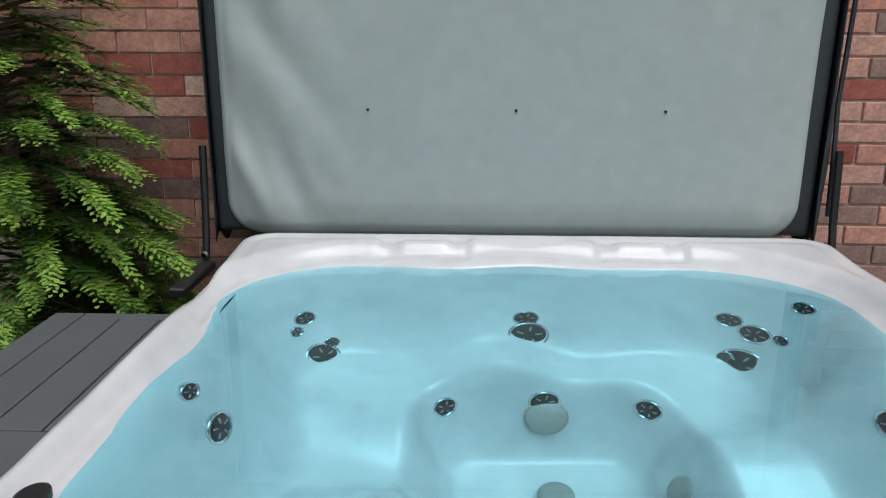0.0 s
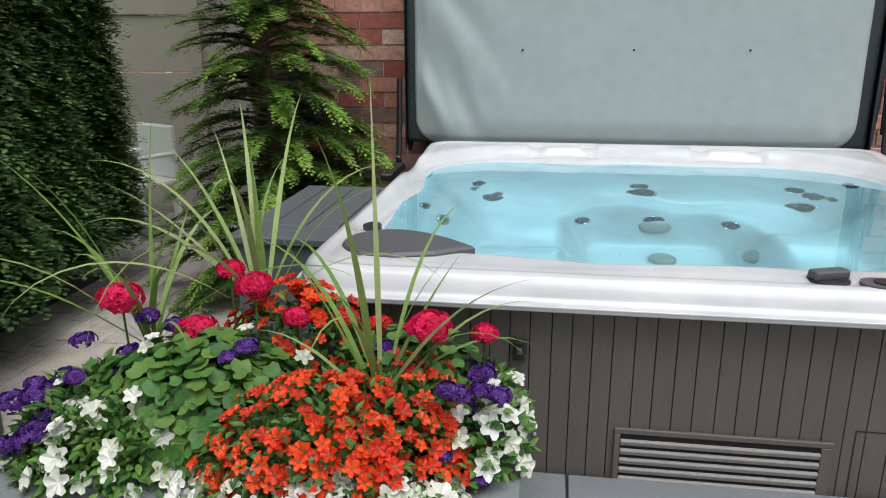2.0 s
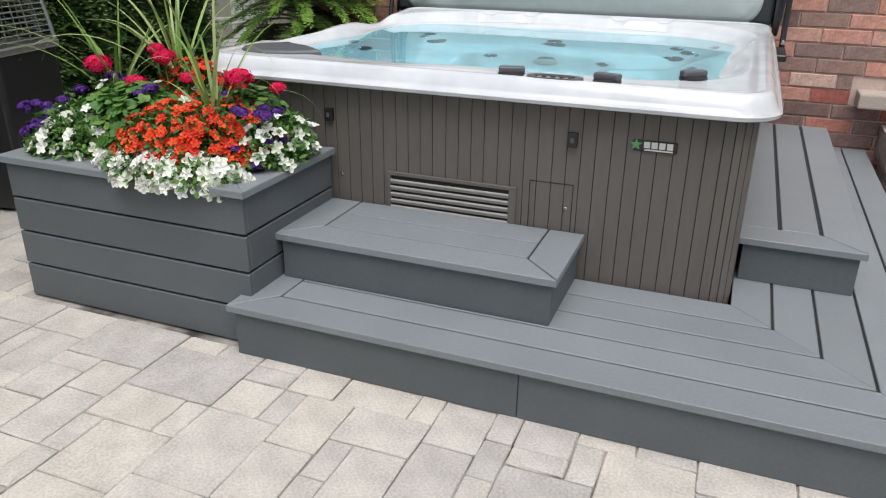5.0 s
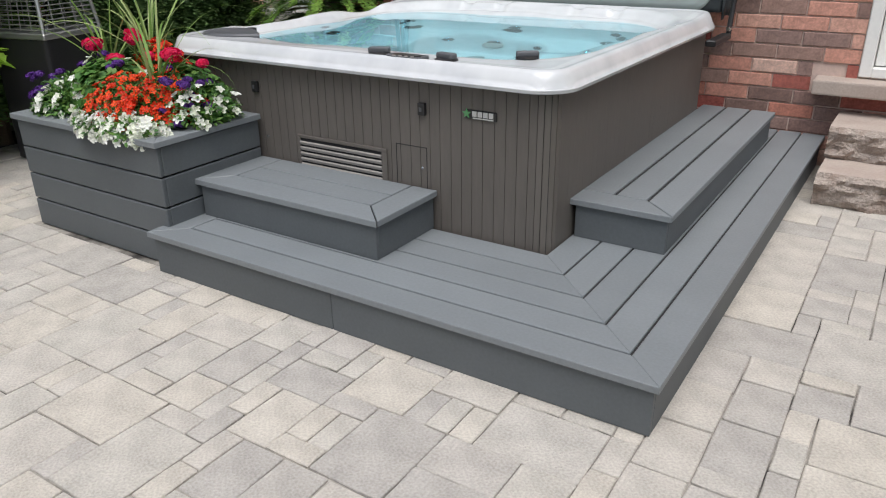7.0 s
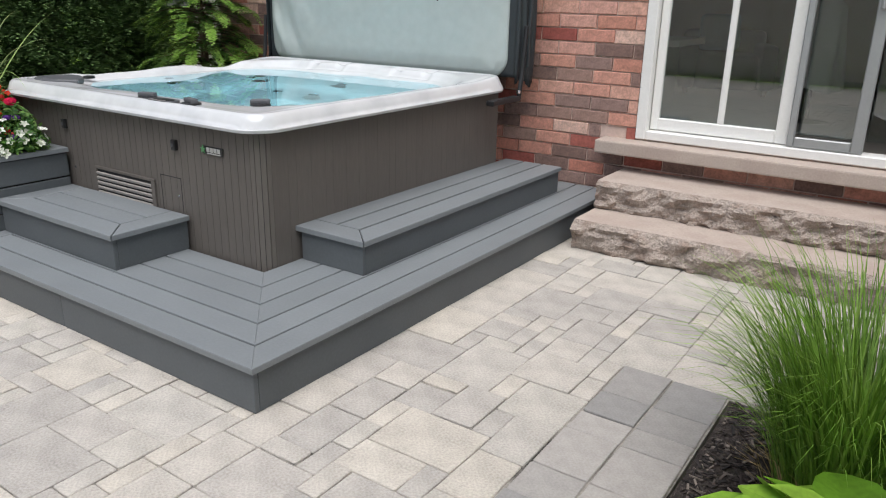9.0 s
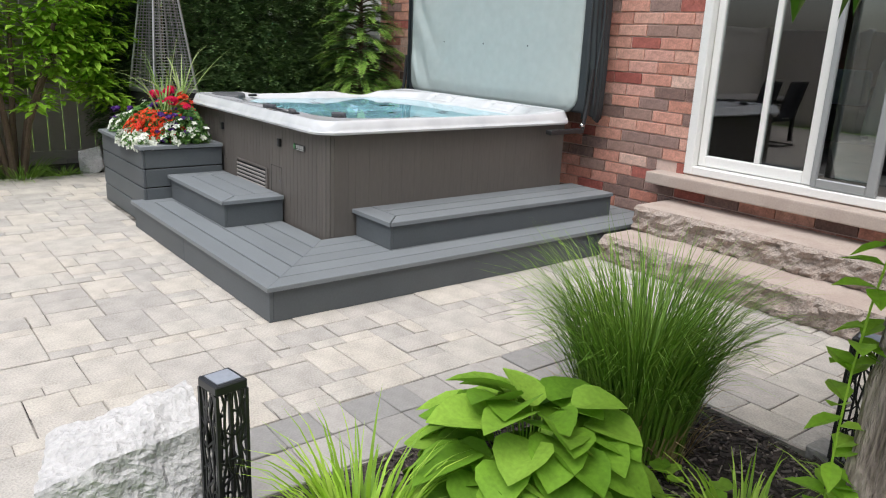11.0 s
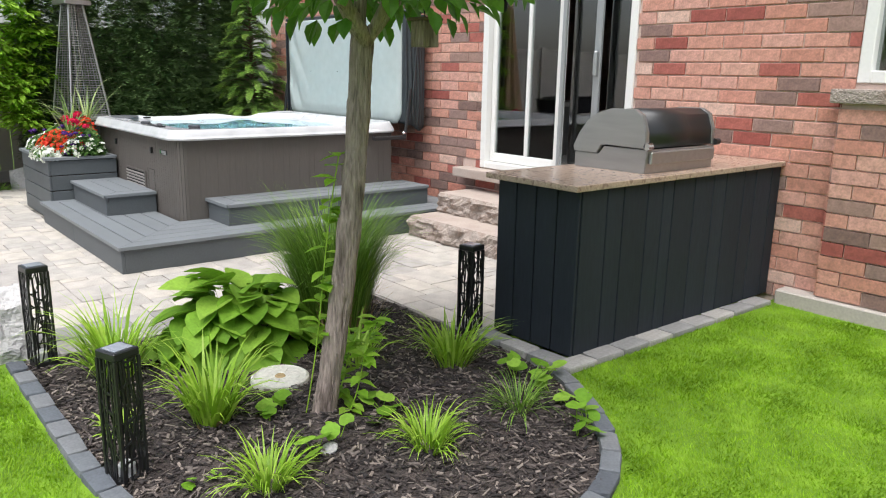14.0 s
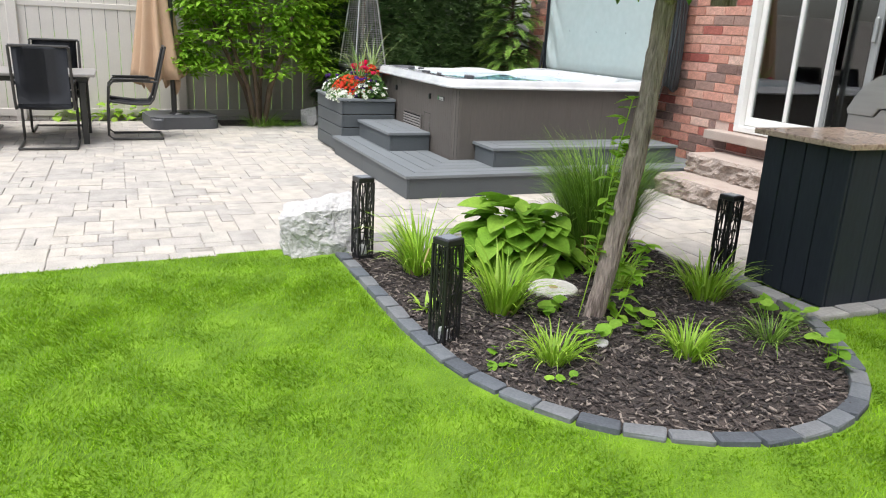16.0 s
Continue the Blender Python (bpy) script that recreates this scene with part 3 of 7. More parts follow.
rough_slab("stone_step", (2.41, 2.56, 0.0), (4.74, 3.2, 0.182), "thick buff limestone slab step with split faces", 3)
rough_slab("stone_step", (2.40, 2.90, 0.183), (4.74, 3.35, 0.362), "thick buff limestone slab step below the door", 8)

# ---- composite deck round the tub ----
DECK = 0.2
deck = thing("deck", (1.1, 1.5, 0), "low L-shaped deck of grey composite boards round the hot tub", "deck")


def deck_part(name, bm, mat, label="", owner=None):
    o = owner or deck
    bmesh.ops.transform(bm, matrix=o.matrix_basis.inverted(), verts=bm.verts[:])
    return part(name, bm, mat, o, label)


def plank(outline, z0, z1, bevel=0.0025):
    """A flat board with softened top edges, from an outline of (x, y)."""
    area = sum(ax * by - bx * ay for (ax, ay), (bx, by) in zip(outline, outline[1:] + outline[:1]))
    pts = [Vector(p) for p in (outline if area > 0 else outline[::-1])]
    n = len(pts)
    inner = []
    for k in range(n):
        d0, d1 = (pts[k] - pts[k - 1]).normalized(), (pts[(k + 1) % n] - pts[k]).normalized()
        n0, n1 = Vector((-d0.y, d0.x)), Vector((-d1.y, d1.x))
        inner.append(pts[k] + (n0 + n1) * (bevel / max(0.35, 1 + n0.dot(n1))))
    bm = bmesh.new()
    rings = [[bm.verts.new((p.x, p.y, z)) for p in ring] for ring, z in ((pts, z0), (pts, z1 - bevel), (inner, z1))]
    bm.faces.new(rings[0][::-1])
    bm.faces.new(rings[2])
    for lo, hi in zip(rings, rings[1:]):
        for k in range(n):
            bm.faces.new((lo[k], lo[(k + 1) % n], hi[(k + 1) % n], hi[k]))
    return bm


CX, CY = 2.345, 0.03
TX, TY = 1.64, 0.75
for k in range(5):
    w = 0.1425
    a, b = k * w, k * w + w - 0.0095
    # front run, mitred at the corner
    left = -0.02 if k == 0 else 0.125
    deck_part("deck_board", plank([(left + (0 if k else 0), CY + a), (CX - a, CY + a), (CX - b, CY + b), (left + (0.14 if k == 0 else 0), CY + b)], DECK - 0.025, DECK), M_DECK)
    # side run
    deck_part("deck_board", plank([(CX - a, CY + a), (CX - a, 3.34), (CX - b, 3.34), (CX - b, CY + b)], DECK - 0.025, DECK), M_DECK)
deck_part("deck_board", plank([(-0.02, CY + 0.005), (0.118, CY + 0.143), (0.118, 0.74), (-0.02, 0.74)], DECK - 0.025, DECK), M_DECK)
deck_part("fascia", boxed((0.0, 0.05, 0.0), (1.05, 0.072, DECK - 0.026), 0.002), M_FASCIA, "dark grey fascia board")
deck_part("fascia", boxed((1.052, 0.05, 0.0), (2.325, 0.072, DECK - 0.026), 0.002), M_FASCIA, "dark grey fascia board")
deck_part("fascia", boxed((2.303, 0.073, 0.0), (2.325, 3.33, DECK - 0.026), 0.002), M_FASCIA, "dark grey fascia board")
# filler raised into the board gaps; its near-black paints their shade
deck_part("gap_filler", boxed((0.02, 0.075, -0.03), (2.30, 0.745, DECK - 0.008)), M_GAP, "near-black filler standing in for shade between the boards")
deck_part("gap_filler", boxed((1.645, 0.746, -0.03), (2.30, 3.32, DECK - 0.008)), M_GAP, "near-black filler standing in for shade between the boards")


def step_box(name, x0, y0, x1, y1, z0, z1, along, label):
    """A step with fascia boards and a framed tread."""
    o = thing(name, ((x0 + x1) / 2, (y0 + y1) / 2, z0), label, "step")
    t = 0.026
    g = 0.0075
    w = 0.14
    n = 0.02
    # core reaches up between the treads, its near-black standing in for shade
    deck_part("core", boxed((x0 + n + 0.022, y0 + n + 0.022, z0 + 0.002), (x1 - n - 0.022, y1 - 0.002, z1 - 0.008)), M_GAP, owner=o)
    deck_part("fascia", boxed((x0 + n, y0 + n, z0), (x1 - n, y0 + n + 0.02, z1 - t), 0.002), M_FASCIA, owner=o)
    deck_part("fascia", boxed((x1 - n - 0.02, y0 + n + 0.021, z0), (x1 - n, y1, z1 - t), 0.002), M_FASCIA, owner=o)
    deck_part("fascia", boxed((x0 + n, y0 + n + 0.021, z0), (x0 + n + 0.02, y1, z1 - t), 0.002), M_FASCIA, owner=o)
    if along == "x":
        deck_part("tread_board", plank([(x0, y0), (x1, y0), (x1 - w, y0 + w), (x0 + w, y0 + w)], z1 - t, z1), M_DECK, owner=o)
        deck_part("tread_board", plank([(x0, y0 + g), (x0 + w - g, y0 + w), (x0 + w - g, y1), (x0, y1)], z1 - t, z1), M_DECK, owner=o)
        deck_part("tread_board", plank([(x1, y0 + g), (x1, y1), (x1 - w + g, y1), (x1 - w + g, y0 + w)], z1 - t, z1), M_DECK, owner=o)
        m = (y0 + w + y1) / 2
        for a, b in ((y0 + w + g, m - g / 2), (m + g / 2, y1)):
            deck_part("tread_board", plank([(x0 + w, a), (x1 - w, a), (x1 - w, b), (x0 + w, b)], z1 - t, z1), M_DECK, owner=o)
    else:
        k = (x1 - x0) / 3
        deck_part("tread_board", plank([(x0, y0), (x1, y0), (x1 - k, y0 + w), (x0, y0 + w)], z1 - t, z1), M_DECK, owner=o)
        deck_part("tread_board", plank([(x1, y0 + g), (x1, y1), (x1 - k + g, y1), (x1 - k + g, y0 + w)], z1 - t, z1), M_DECK, owner=o)
        for a, b in ((x0, x0 + k - g), (x0 + k + g, x1 - k - g)):
            deck_part("tread_board", plank([(a, y0 + w + g), (b, y0 + w + g), (b, y1), (a, y1)], z1 - t, z1), M_DECK, owner=o)
    return o


step_box("deck_step", 0.02, 0.30, 1.095, 0.742, DECK, 0.383, "x", "grey composite box step in front of the hot tub")
step_box("deck_step", 1.635, 0.96, 2.075, 3.04, DECK, 0.378, "y", "long grey composite box step beside the hot tub")

# platform box beside the tub
sb = thing("service_box", (-0.85, 1.95, 0), "grey composite platform box beside the hot tub", "platform")
for ol in ([(-1.11, 1.48), (-0.61, 1.48), (-0.61, 1.675), (-1.005, 1.675)], [(-1.11, 1.486), (-1.011, 1.679), (-1.011, 2.46), (-1.11, 2.46)], [(-1.005, 2.415), (-0.61, 2.415), (-0.61, 2.46), (-1.005, 2.46)], [(-1.005, 1.681), (-0.872, 1.681), (-0.872, 2.409), (-1.005, 2.409)], [(-0.866, 1.681), (-0.735, 1.681), (-0.735, 2.409), (-0.866, 2.409)], [(-0.729, 1.681), (-0.61, 1.681), (-0.61, 2.409), (-0.729, 2.409)]):
    deck_part("top_board", plank(ol, 0.775, 0.80), M_FASCIA, owner=sb)
for k in range(5):
    deck_part("side_board", boxed((-1.085, 1.5, 0.005 + 0.154 * k), (-0.63, 1.52, 0.153 + 0.154 * k), 0.003), M_FASCIA, owner=sb)
    deck_part("side_board", boxed((-1.085, 1.521, 0.005 + 0.154 * k), (-1.065, 2.42, 0.153 + 0.154 * k), 0.003), M_FASCIA, owner=sb)
deck_part("core", boxed((-1.06, 1.525, -0.02), (-0.63, 2.42, 0.77)), M_GAP, owner=sb)

# planter box
PL = (-1.10, 0.10, 0.045, 0.735, 0.605)
planter = thing("planter_box", (-0.53, 0.42, 0), "grey composite planter box with horizontal boards", "planter")
px0, py0, px1, py1, pz = PL
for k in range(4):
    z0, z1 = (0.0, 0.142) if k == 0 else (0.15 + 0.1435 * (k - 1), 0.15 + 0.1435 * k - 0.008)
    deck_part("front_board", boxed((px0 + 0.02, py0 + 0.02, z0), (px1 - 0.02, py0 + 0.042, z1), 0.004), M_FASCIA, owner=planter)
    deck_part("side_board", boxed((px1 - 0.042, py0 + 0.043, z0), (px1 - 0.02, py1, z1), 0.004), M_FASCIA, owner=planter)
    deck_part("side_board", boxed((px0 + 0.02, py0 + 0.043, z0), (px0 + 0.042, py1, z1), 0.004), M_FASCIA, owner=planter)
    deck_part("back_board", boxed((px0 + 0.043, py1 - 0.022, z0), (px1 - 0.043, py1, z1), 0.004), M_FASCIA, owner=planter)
w = 0.14
for ol in ([(px0, py0), (px1, py0), (px1 - w, py0 + w), (px0 + w, py0 + w)], [(px1, py0), (px1, py1), (px1 - w, py1 - w), (px1 - w, py0 + w)], [(px1, py1), (px0, py1), (px0 + w, py1 - w), (px1 - w, py1 - w)], [(px0, py1), (px0, py0), (px0 + w, py0 + w), (px0 + w, py1 - w)]):
    deck_part("cap_board", plank(ol, pz - 0.026, pz), M_DECK, owner=planter)
deck_part("liner", boxed((px0 + 0.045, py0 + 0.045, -0.02), (px1 - 0.045, py1 - 0.025, 0.56)), M_SOIL, "dark potting soil", owner=planter)

# ---- hot tub ----
RX0, RY0, RX1, RY1 = -0.60, 0.69, 1.695, 2.965
SX0, SY0, SX1, SY1 = -0.535, 0.757, 1.635, 2.90
RIM, SKIRT_TOP, WATERZ = 0.95, 0.90, 0.892
tub = thing("hot_tub", (0.55, 1.81, 0), "square hot tub with white marbled shell and taupe slatted skirt", "hot tub")


def tub_part(name, bm, mat, label="", parent=None, smooth=False):
    bmesh.ops.transform(bm, matrix=tub.matrix_basis.inverted(), verts=bm.verts[:])
    return part(name, bm, mat, parent or tub, label, smooth)


def sd_box(x, y, cx, cy, hx, hy, r):
    """Distance to a rounded rectangle, negative inside."""
    qx, qy = abs(x - cx) - hx + r, abs(y - cy) - hy + r
    return math.hypot(max(qx, 0), max(qy, 0)) + min(max(qx, qy), 0) - r


TCX, TCY = (RX0 + RX1) / 2, (RY0 + RY1) / 2
PILLOWS = ((0.13, 2.85), (0.95, 2.85))


def shell_z(x, y):
    """Height of the moulded shell."""
    d = -sd_box(x, y, TCX, TCY, (RX1 - RX0) / 2, (RY1 - RY0) / 2, 0.16)
    a = math.atan2(y - 1.85, x - 0.5)
    # outline of the basin, with the filter corner cut off
    basin = sd_box(x, y, 0.50, 1.875, 0.995, 0.905, 0.40) + 0.02 * math.cos(6 * a) + 0.012 * math.sin(11 * a)
    corner = ((x + 0.52) * 0.55 + (y - 0.80) * 0.835) - 0.36
    basin = max(basin, -corner * 0.9)
    z = RIM - 0.07 * ease(0.055, 0.0, d) ** 2 - 0.006 * ease(0.03, 0.0, abs(d - 0.085))
    z -= 0.010 * ease(0.06, 0.14, d) * (0.5 + 0.5 * math.sin(6 * a + 1))
    z += 0.02 * ease(2.55, 2.9, y)
    z -= 0.05 * ease(0.09, 0.0, basin)
    for px, py in PILLOWS:
        wx, wy = 0.19, 0.07
        e = max(abs(x - px) / wx, abs(y - py) / wy)
        z -= 0.018 * ease(1.0, 0.8, e) - 0.015 * ease(0.6, 0.4, e)
    if basin < 0.0:
        seat = 0.605 + 0.03 * math.cos(3 * a + 0.6) + 0.02 * math.cos(7 * a) + 0.02 * noise.noise((x * 2.3, y * 2.3, 1))
        z = z + (seat - z) * ease(0.0, 0.33, -basin)
    well = sd_box(x, y, 0.53, 1.60, 0.40, 0.68, 0.2)
    if well < 0.05 and basin < -0.02:
        z = min(z, z + (0.40 - z) * ease(0.03, -0.13, well))
    # below the waterline the basin is deep
    return z if z > WATERZ else WATERZ - (WATERZ - z) * 1.8


NX = 150
s = Soup()
outline = round_rect(RX0, RY0, RX1, RY1, 0.16, 8)
grid = {}
for i in range(NX + 1):
    for j in range(NX + 1):
        u, v = 2 * i / NX - 1, 2 * j / NX - 1
        # pull the square grid into the rounded outline
        x, y = TCX + u * (RX1 - RX0) / 2, TCY + v * (RY1 - RY0) / 2
        d = sd_box(x, y, TCX, TCY, (RX1 - RX0) / 2, (RY1 - RY0) / 2, 0.16)
        if d > 0:
            qx = abs(x - TCX) - (RX1 - RX0) / 2 + 0.16
            qy = abs(y - TCY) - (RY1 - RY0) / 2 + 0.16
            L = math.hypot(qx, qy)
            x -= math.copysign(qx / L * d, x - TCX)
            y -= math.copysign(qy / L * d, y - TCY)
        grid[i, j] = len(s.v)
        s.v.append((x - 0.55, y - 1.81, shell_z(x, y)))
for i in range(NX):
    for j in range(NX):
        s.f.append((grid[i, j], grid[i + 1, j], grid[i + 1, j + 1], grid[i, j + 1]))
        s.mi.append(0)
# rolled outer lip
edge = [(i, 0) for i in range(NX)] + [(NX, j) for j in range(NX)] + [(i, NX) for i in range(NX, 0, -1)] + [(0, j) for j in range(NX, 0, -1)]
rings = [[grid[e] for e in edge]]
for out, z in ((0.003, 0.884), (0.007, 0.88), (0.002, 0.876), (0.004, 0.871), (0.0, 0.866), (-0.035, 0.865)):
    ring = []
    for e in edge:
        x, y, _ = s.v[grid[e]]
        L = math.hypot(x, y)
        ring.append(len(s.v))
        s.v.append((x + x / L * out, y + y / L * out, z))
    rings.append(ring)
for a, b in zip(rings, rings[1:]):
    for k in range(len(a)):
        s.f.append((a[k], b[k], b[(k + 1) % len(a)], a[(k + 1) % len(a)]))
        s.mi.append(0)
shell = mesh_part("shell", s.mesh("shell"), M_ACRYLIC, tub, "white marbled acrylic shell with moulded seats", True)

# skirt boards, one by one
def skirt_run(x0, y0, x1, y1, widths, gap=0.0014):
    L = math.hypot(x1 - x0, y1 - y0)
    dx, dy = (x1 - x0) / L, (y1 - y0) / L
    nx, ny = dy, -dx
    p = 0.0
    k = 0
    while p < L - 0.02:
        w = min(widths[k % len(widths)], L - p)
        a, b = p + gap, p + w - gap
        ol = [(x0 + dx * a, y0 + dy * a), (x0 + dx * b, y0 + dy * b), (x0 + dx * b - nx * 0.018, y0 + dy * b - ny * 0.018), (x0 + dx * a - nx * 0.018, y0 + dy * a - ny * 0.018)]
        tub_part("skirt_board", prism(bmesh.new(), ol, DECK - 0.1, SKIRT_TOP - 0.03), M_SKIRT)
        p += w
        k += 1


skirt_run(SX0, SY0, SX1 - 0.07, SY0, (0.052, 0.052, 0.052, 0.056))
skirt_run(SX1, SY0 + 0.07, SX1, SY1, (0.102, 0.056, 0.102), 0.0004)
skirt_run(SX0, SY1, SX0, SY0, (0.102,))
skirt_run(SX1, SY1, SX0, SY1, (0.204,))
# rounded corner post with flutes
for k in range(4):
    a0, a1 = radians(-90 + 90 * k / 4 + 1.2), radians(-90 + 90 * (k + 1) / 4 - 1.2)
    cx, cy = SX1 - 0.07, SY0 + 0.07
    ol = [(cx + 0.07 * math.cos(a0), cy + 0.07 * math.sin(a0)), (cx + 0.07 * math.cos(a1), cy + 0.07 * math.sin(a1)), (cx + 0.05 * math.cos(a1), cy + 0.05 * math.sin(a1)), (cx + 0.05 * math.cos(a0), cy + 0.05 * math.sin(a0))]
    tub_part("corner_board", prism(bmesh.new(), ol, DECK - 0.1, SKIRT_TOP - 0.03), M_SKIRT)
tub_part("inner_frame", boxed((SX0 + 0.02, SY0 + 0.02, 0.0), (SX1 - 0.02, SY0 + 0.06, SKIRT_TOP - 0.02)), M_GAP, "dark frame behind the boards")
tub_part("inner_frame", boxed((SX1 - 0.06, SY0 + 0.06, 0.0), (SX1 - 0.02, SY1 - 0.02, SKIRT_TOP - 0.02)), M_GAP)
tub_part("inner_frame", boxed((SX0 + 0.02, SY0 + 0.06, 0.0), (SX0 + 0.06, SY1 - 0.02, SKIRT_TOP - 0.02)), M_GAP)
tub_part("inner_frame", boxed((SX0 + 0.06, SY1 - 0.06, 0.0), (SX1 - 0.06, SY1 - 0.02, SKIRT_TOP - 0.02)), M_GAP)

# air vent
gx0, gx1, gz0, gz1 = 0.275, 0.82, 0.37, 0.53
bm = bmesh.new()
for lo, hi in (((gx0, gz1 - 0.016), (gx1, gz1)), ((gx0, gz0), (gx0 + 0.016, gz1 - 0.016)), ((gx1 - 0.03, gz0), (gx1, gz1 - 0.016))):
    box(bm, (lo[0], SY0 - 0.012, lo[1]), (hi[0], SY0 - 0.001, hi[1]), 0.002)
vent = tub_part("vent", bm, M_SKIRT, "louvred air vent in the skirt")
tub_part("vent_back", boxed((gx0 + 0.016, SY0 - 0.004, gz0), (gx1 - 0.03, SY0 - 0.001, gz1 - 0.016)), M_GAP, parent=vent)
for k in range(5):
    z = gz0 + 0.012 + k * 0.0275
    bm = boxed((gx0 + 0.016, -0.011, -0.009), (gx1 - 0.03, 0.0, 0.009), 0.002)
    bmesh.ops.transform(bm, matrix=pose(0, SY0 - 0.004, z, 28, 0, 0), verts=bm.verts[:])
    tub_part("slat", bm, M_TABLE, parent=vent)
# access hatch outline, screws
bm = bmesh.new()
box(bm, (0.868, SY0 - 0.0015, 0.36), (0.871, SY0 + 0.003, 0.565))
box(bm, (1.033, SY0 - 0.0015, 0.36), (1.036, SY0 + 0.003, 0.565))
box(bm, (0.871, SY0 - 0.0015, 0.562), (1.033, SY0 + 0.003, 0.565))
tub_part("hatch_joint", bm, M_GAP, "thin joint of an access hatch")
for x, z in ((1.012, 0.47), (0.065, 0.49)):
    tub_part("screw", lathe(bmesh.new(), [(0.007, 0), (0.007, 0.004), (0.004, 0.006)], 10, m=pose(x, SY0 - 0.0005, z, 90, 0, 0)), M_CHROME)
for x in (0.02, 1.022):
    bm = boxed((x - 0.018, SY0 - 0.022, 0.71), (x + 0.018, SY0 - 0.001, 0.765), 0.006, 2)
    latch = tub_part("cover_latch", bm, M_BLACK, "black plastic cover latch")
    tub_part("keyhole", boxed((x - 0.007, SY0 - 0.026, 0.728), (x + 0.007, SY0 - 0.0222, 0.747), 0.002), M_DARKGREY, parent=latch)
# maker's badge as plain shapes
badge = tub_part("badge", boxed((1.235, SY0 - 0.008, 0.722), (1.385, SY0 - 0.001, 0.762), 0.003), M_BLACK, "dark badge with silver bars and a green star")
for k in range(4):
    tub_part("badge_bar", boxed((1.272 + 0.026 * k, SY0 - 0.011, 0.735), (1.293 + 0.026 * k, SY0 - 0.0085, 0.757)), M_BADGE, parent=badge)
tub_part("badge_bar", boxed((1.275, SY0 - 0.011, 0.726), (1.372, SY0 - 0.0085, 0.731)), M_BADGE, parent=badge)
bm = bmesh.new()
st = [(1.245 + (0.022 if k % 2 == 0 else 0.009) * math.sin(math.pi * k / 5), 0.745 + (0.022 if k % 2 == 0 else 0.009) * math.cos(math.pi * k / 5)) for k in range(10)]
a = [bm.verts.new((x, SY0 - 0.012, z)) for x, z in st]
b = [bm.verts.new((x, SY0 - 0.008, z)) for x, z in st]
bm.faces.new(a)
for k in range(10):
    bm.faces.new((a[k], b[k], b[(k + 1) % 10], a[(k + 1) % 10]))
tub_part("badge_star", bm, M_GREENDOT, parent=badge)

# controls on the rim
def knob(x, y, z, turn=0):
    bm = lathe(bmesh.new(), [(0.050, 0), (0.050, 0.012), (0.040, 0.016)], 20, m=pose(x, y, z))
    k = tub_part("valve_collar", bm, M_BLACK, "black collar of a diverter valve")
    bm = boxed((-0.048, -0.019, 0.012), (0.048, 0.019, 0.036), 0.009, 3)
    bmesh.ops.transform(bm, matrix=pose(x, y, z, 0, 0, turn), verts=bm.verts[:])
    tub_part("valve_handle", bm, M_DARKGREY, "dark grey handle", k)


knob(0.765, 0.80, 0.938, 20)
knob(1.115, 0.80, 0.938, -15)
knob(1.39, 1.0, 0.938, 35)
tub_part("air_valve", lathe(bmesh.new(), [(0.03, -0.01), (0.03, 0.004), (0.024, 0.007), (0.01, 0.006)], 20, m=pose(-0.485, 1.23, 0.928), squash=1.3), M_BLACK, "small black air valve")
bm = bmesh.new()
ol = round_rect(0.83, 0.735, 1.035, 0.815, 0.04, 6)
pad = tub_part("control_pad", prism(bm, ol, 0.925, 0.953), M_DARKGREY, "oval grey control pad")
tub_part("display", prism(bmesh.new(), round_rect(0.86, 0.75, 1.005, 0.80, 0.024, 5), 0.953, 0.956), M_BLACK, parent=pad)
for k in range(4):
    tub_part("button", lathe(bmesh.new(), [(0.009, 0), (0.008, 0.003)], 10, m=pose(0.885 + 0.032 * k, 0.742, 0.953)), M_TABLE, parent=pad)
# filter lid in the corner
ol = []
for k in range(17):
    a = radians(65 + 180 * k / 16)
    ol.append((-0.37 + 0.135 * math.cos(a), 0.965 + 0.135 * math.sin(a)))
ol += [(-0.33, 0.835), (-0.22, 0.87), (-0.12, 0.945), (-0.20, 1.02), (-0.27, 1.07)]
lid = tub_part("filter_lid", plank(ol, 0.925, 0.957, 0.008), M_DARKGREY, "dark grey leaf-shaped filter lid")


def seat_point(x, y):
    e = 0.01
    n = Vector((shell_z(x - e, y) - shell_z(x + e, y), shell_z(x, y - e) - shell_z(x, y + e), 2 * e)).normalized()
    return shell_z(x, y), n


def jet_on(x, y, r):
    """Seats a jet flush on the moulded surface."""
    z, n = seat_point(x, y)
    n = (n + Vector((0.53 - x, 1.6 - y, 0)).normalized() * 0.35).normalized()
    q = n.to_track_quat("Z", "Y").to_matrix().to_4x4()
    m = Matrix.Translation((x, y, z + 0.002)) @ q
    j = tub_part("jet", lathe(bmesh.new(), [(r, -0.03), (r, 0.004), (r * 0.95, 0.010), (r * 0.87, 0.009), (r * 0.86, 0.003)], 24, m=m), M_CHROME, "chromed jet ring", smooth=True)
    tub_part("jet_face", lathe(bmesh.new(), [(r * 0.86, 0.0), (r * 0.86, 0.004), (r * 0.6, 0.008), (r * 0.3, 0.009)], 20, m=m), M_BLACK, parent=j)
    for k in range(5):
        bm = boxed((r * 0.3, -r * 0.045, 0.006), (r * 0.62, r * 0.045, 0.011), 0.0)
        bmesh.ops.transform(bm, matrix=m @ pose(0, 0, 0, 0, 0, 72 * k), verts=bm.verts[:])
        tub_part("jet_vane", bm, M_TABLE, parent=j)


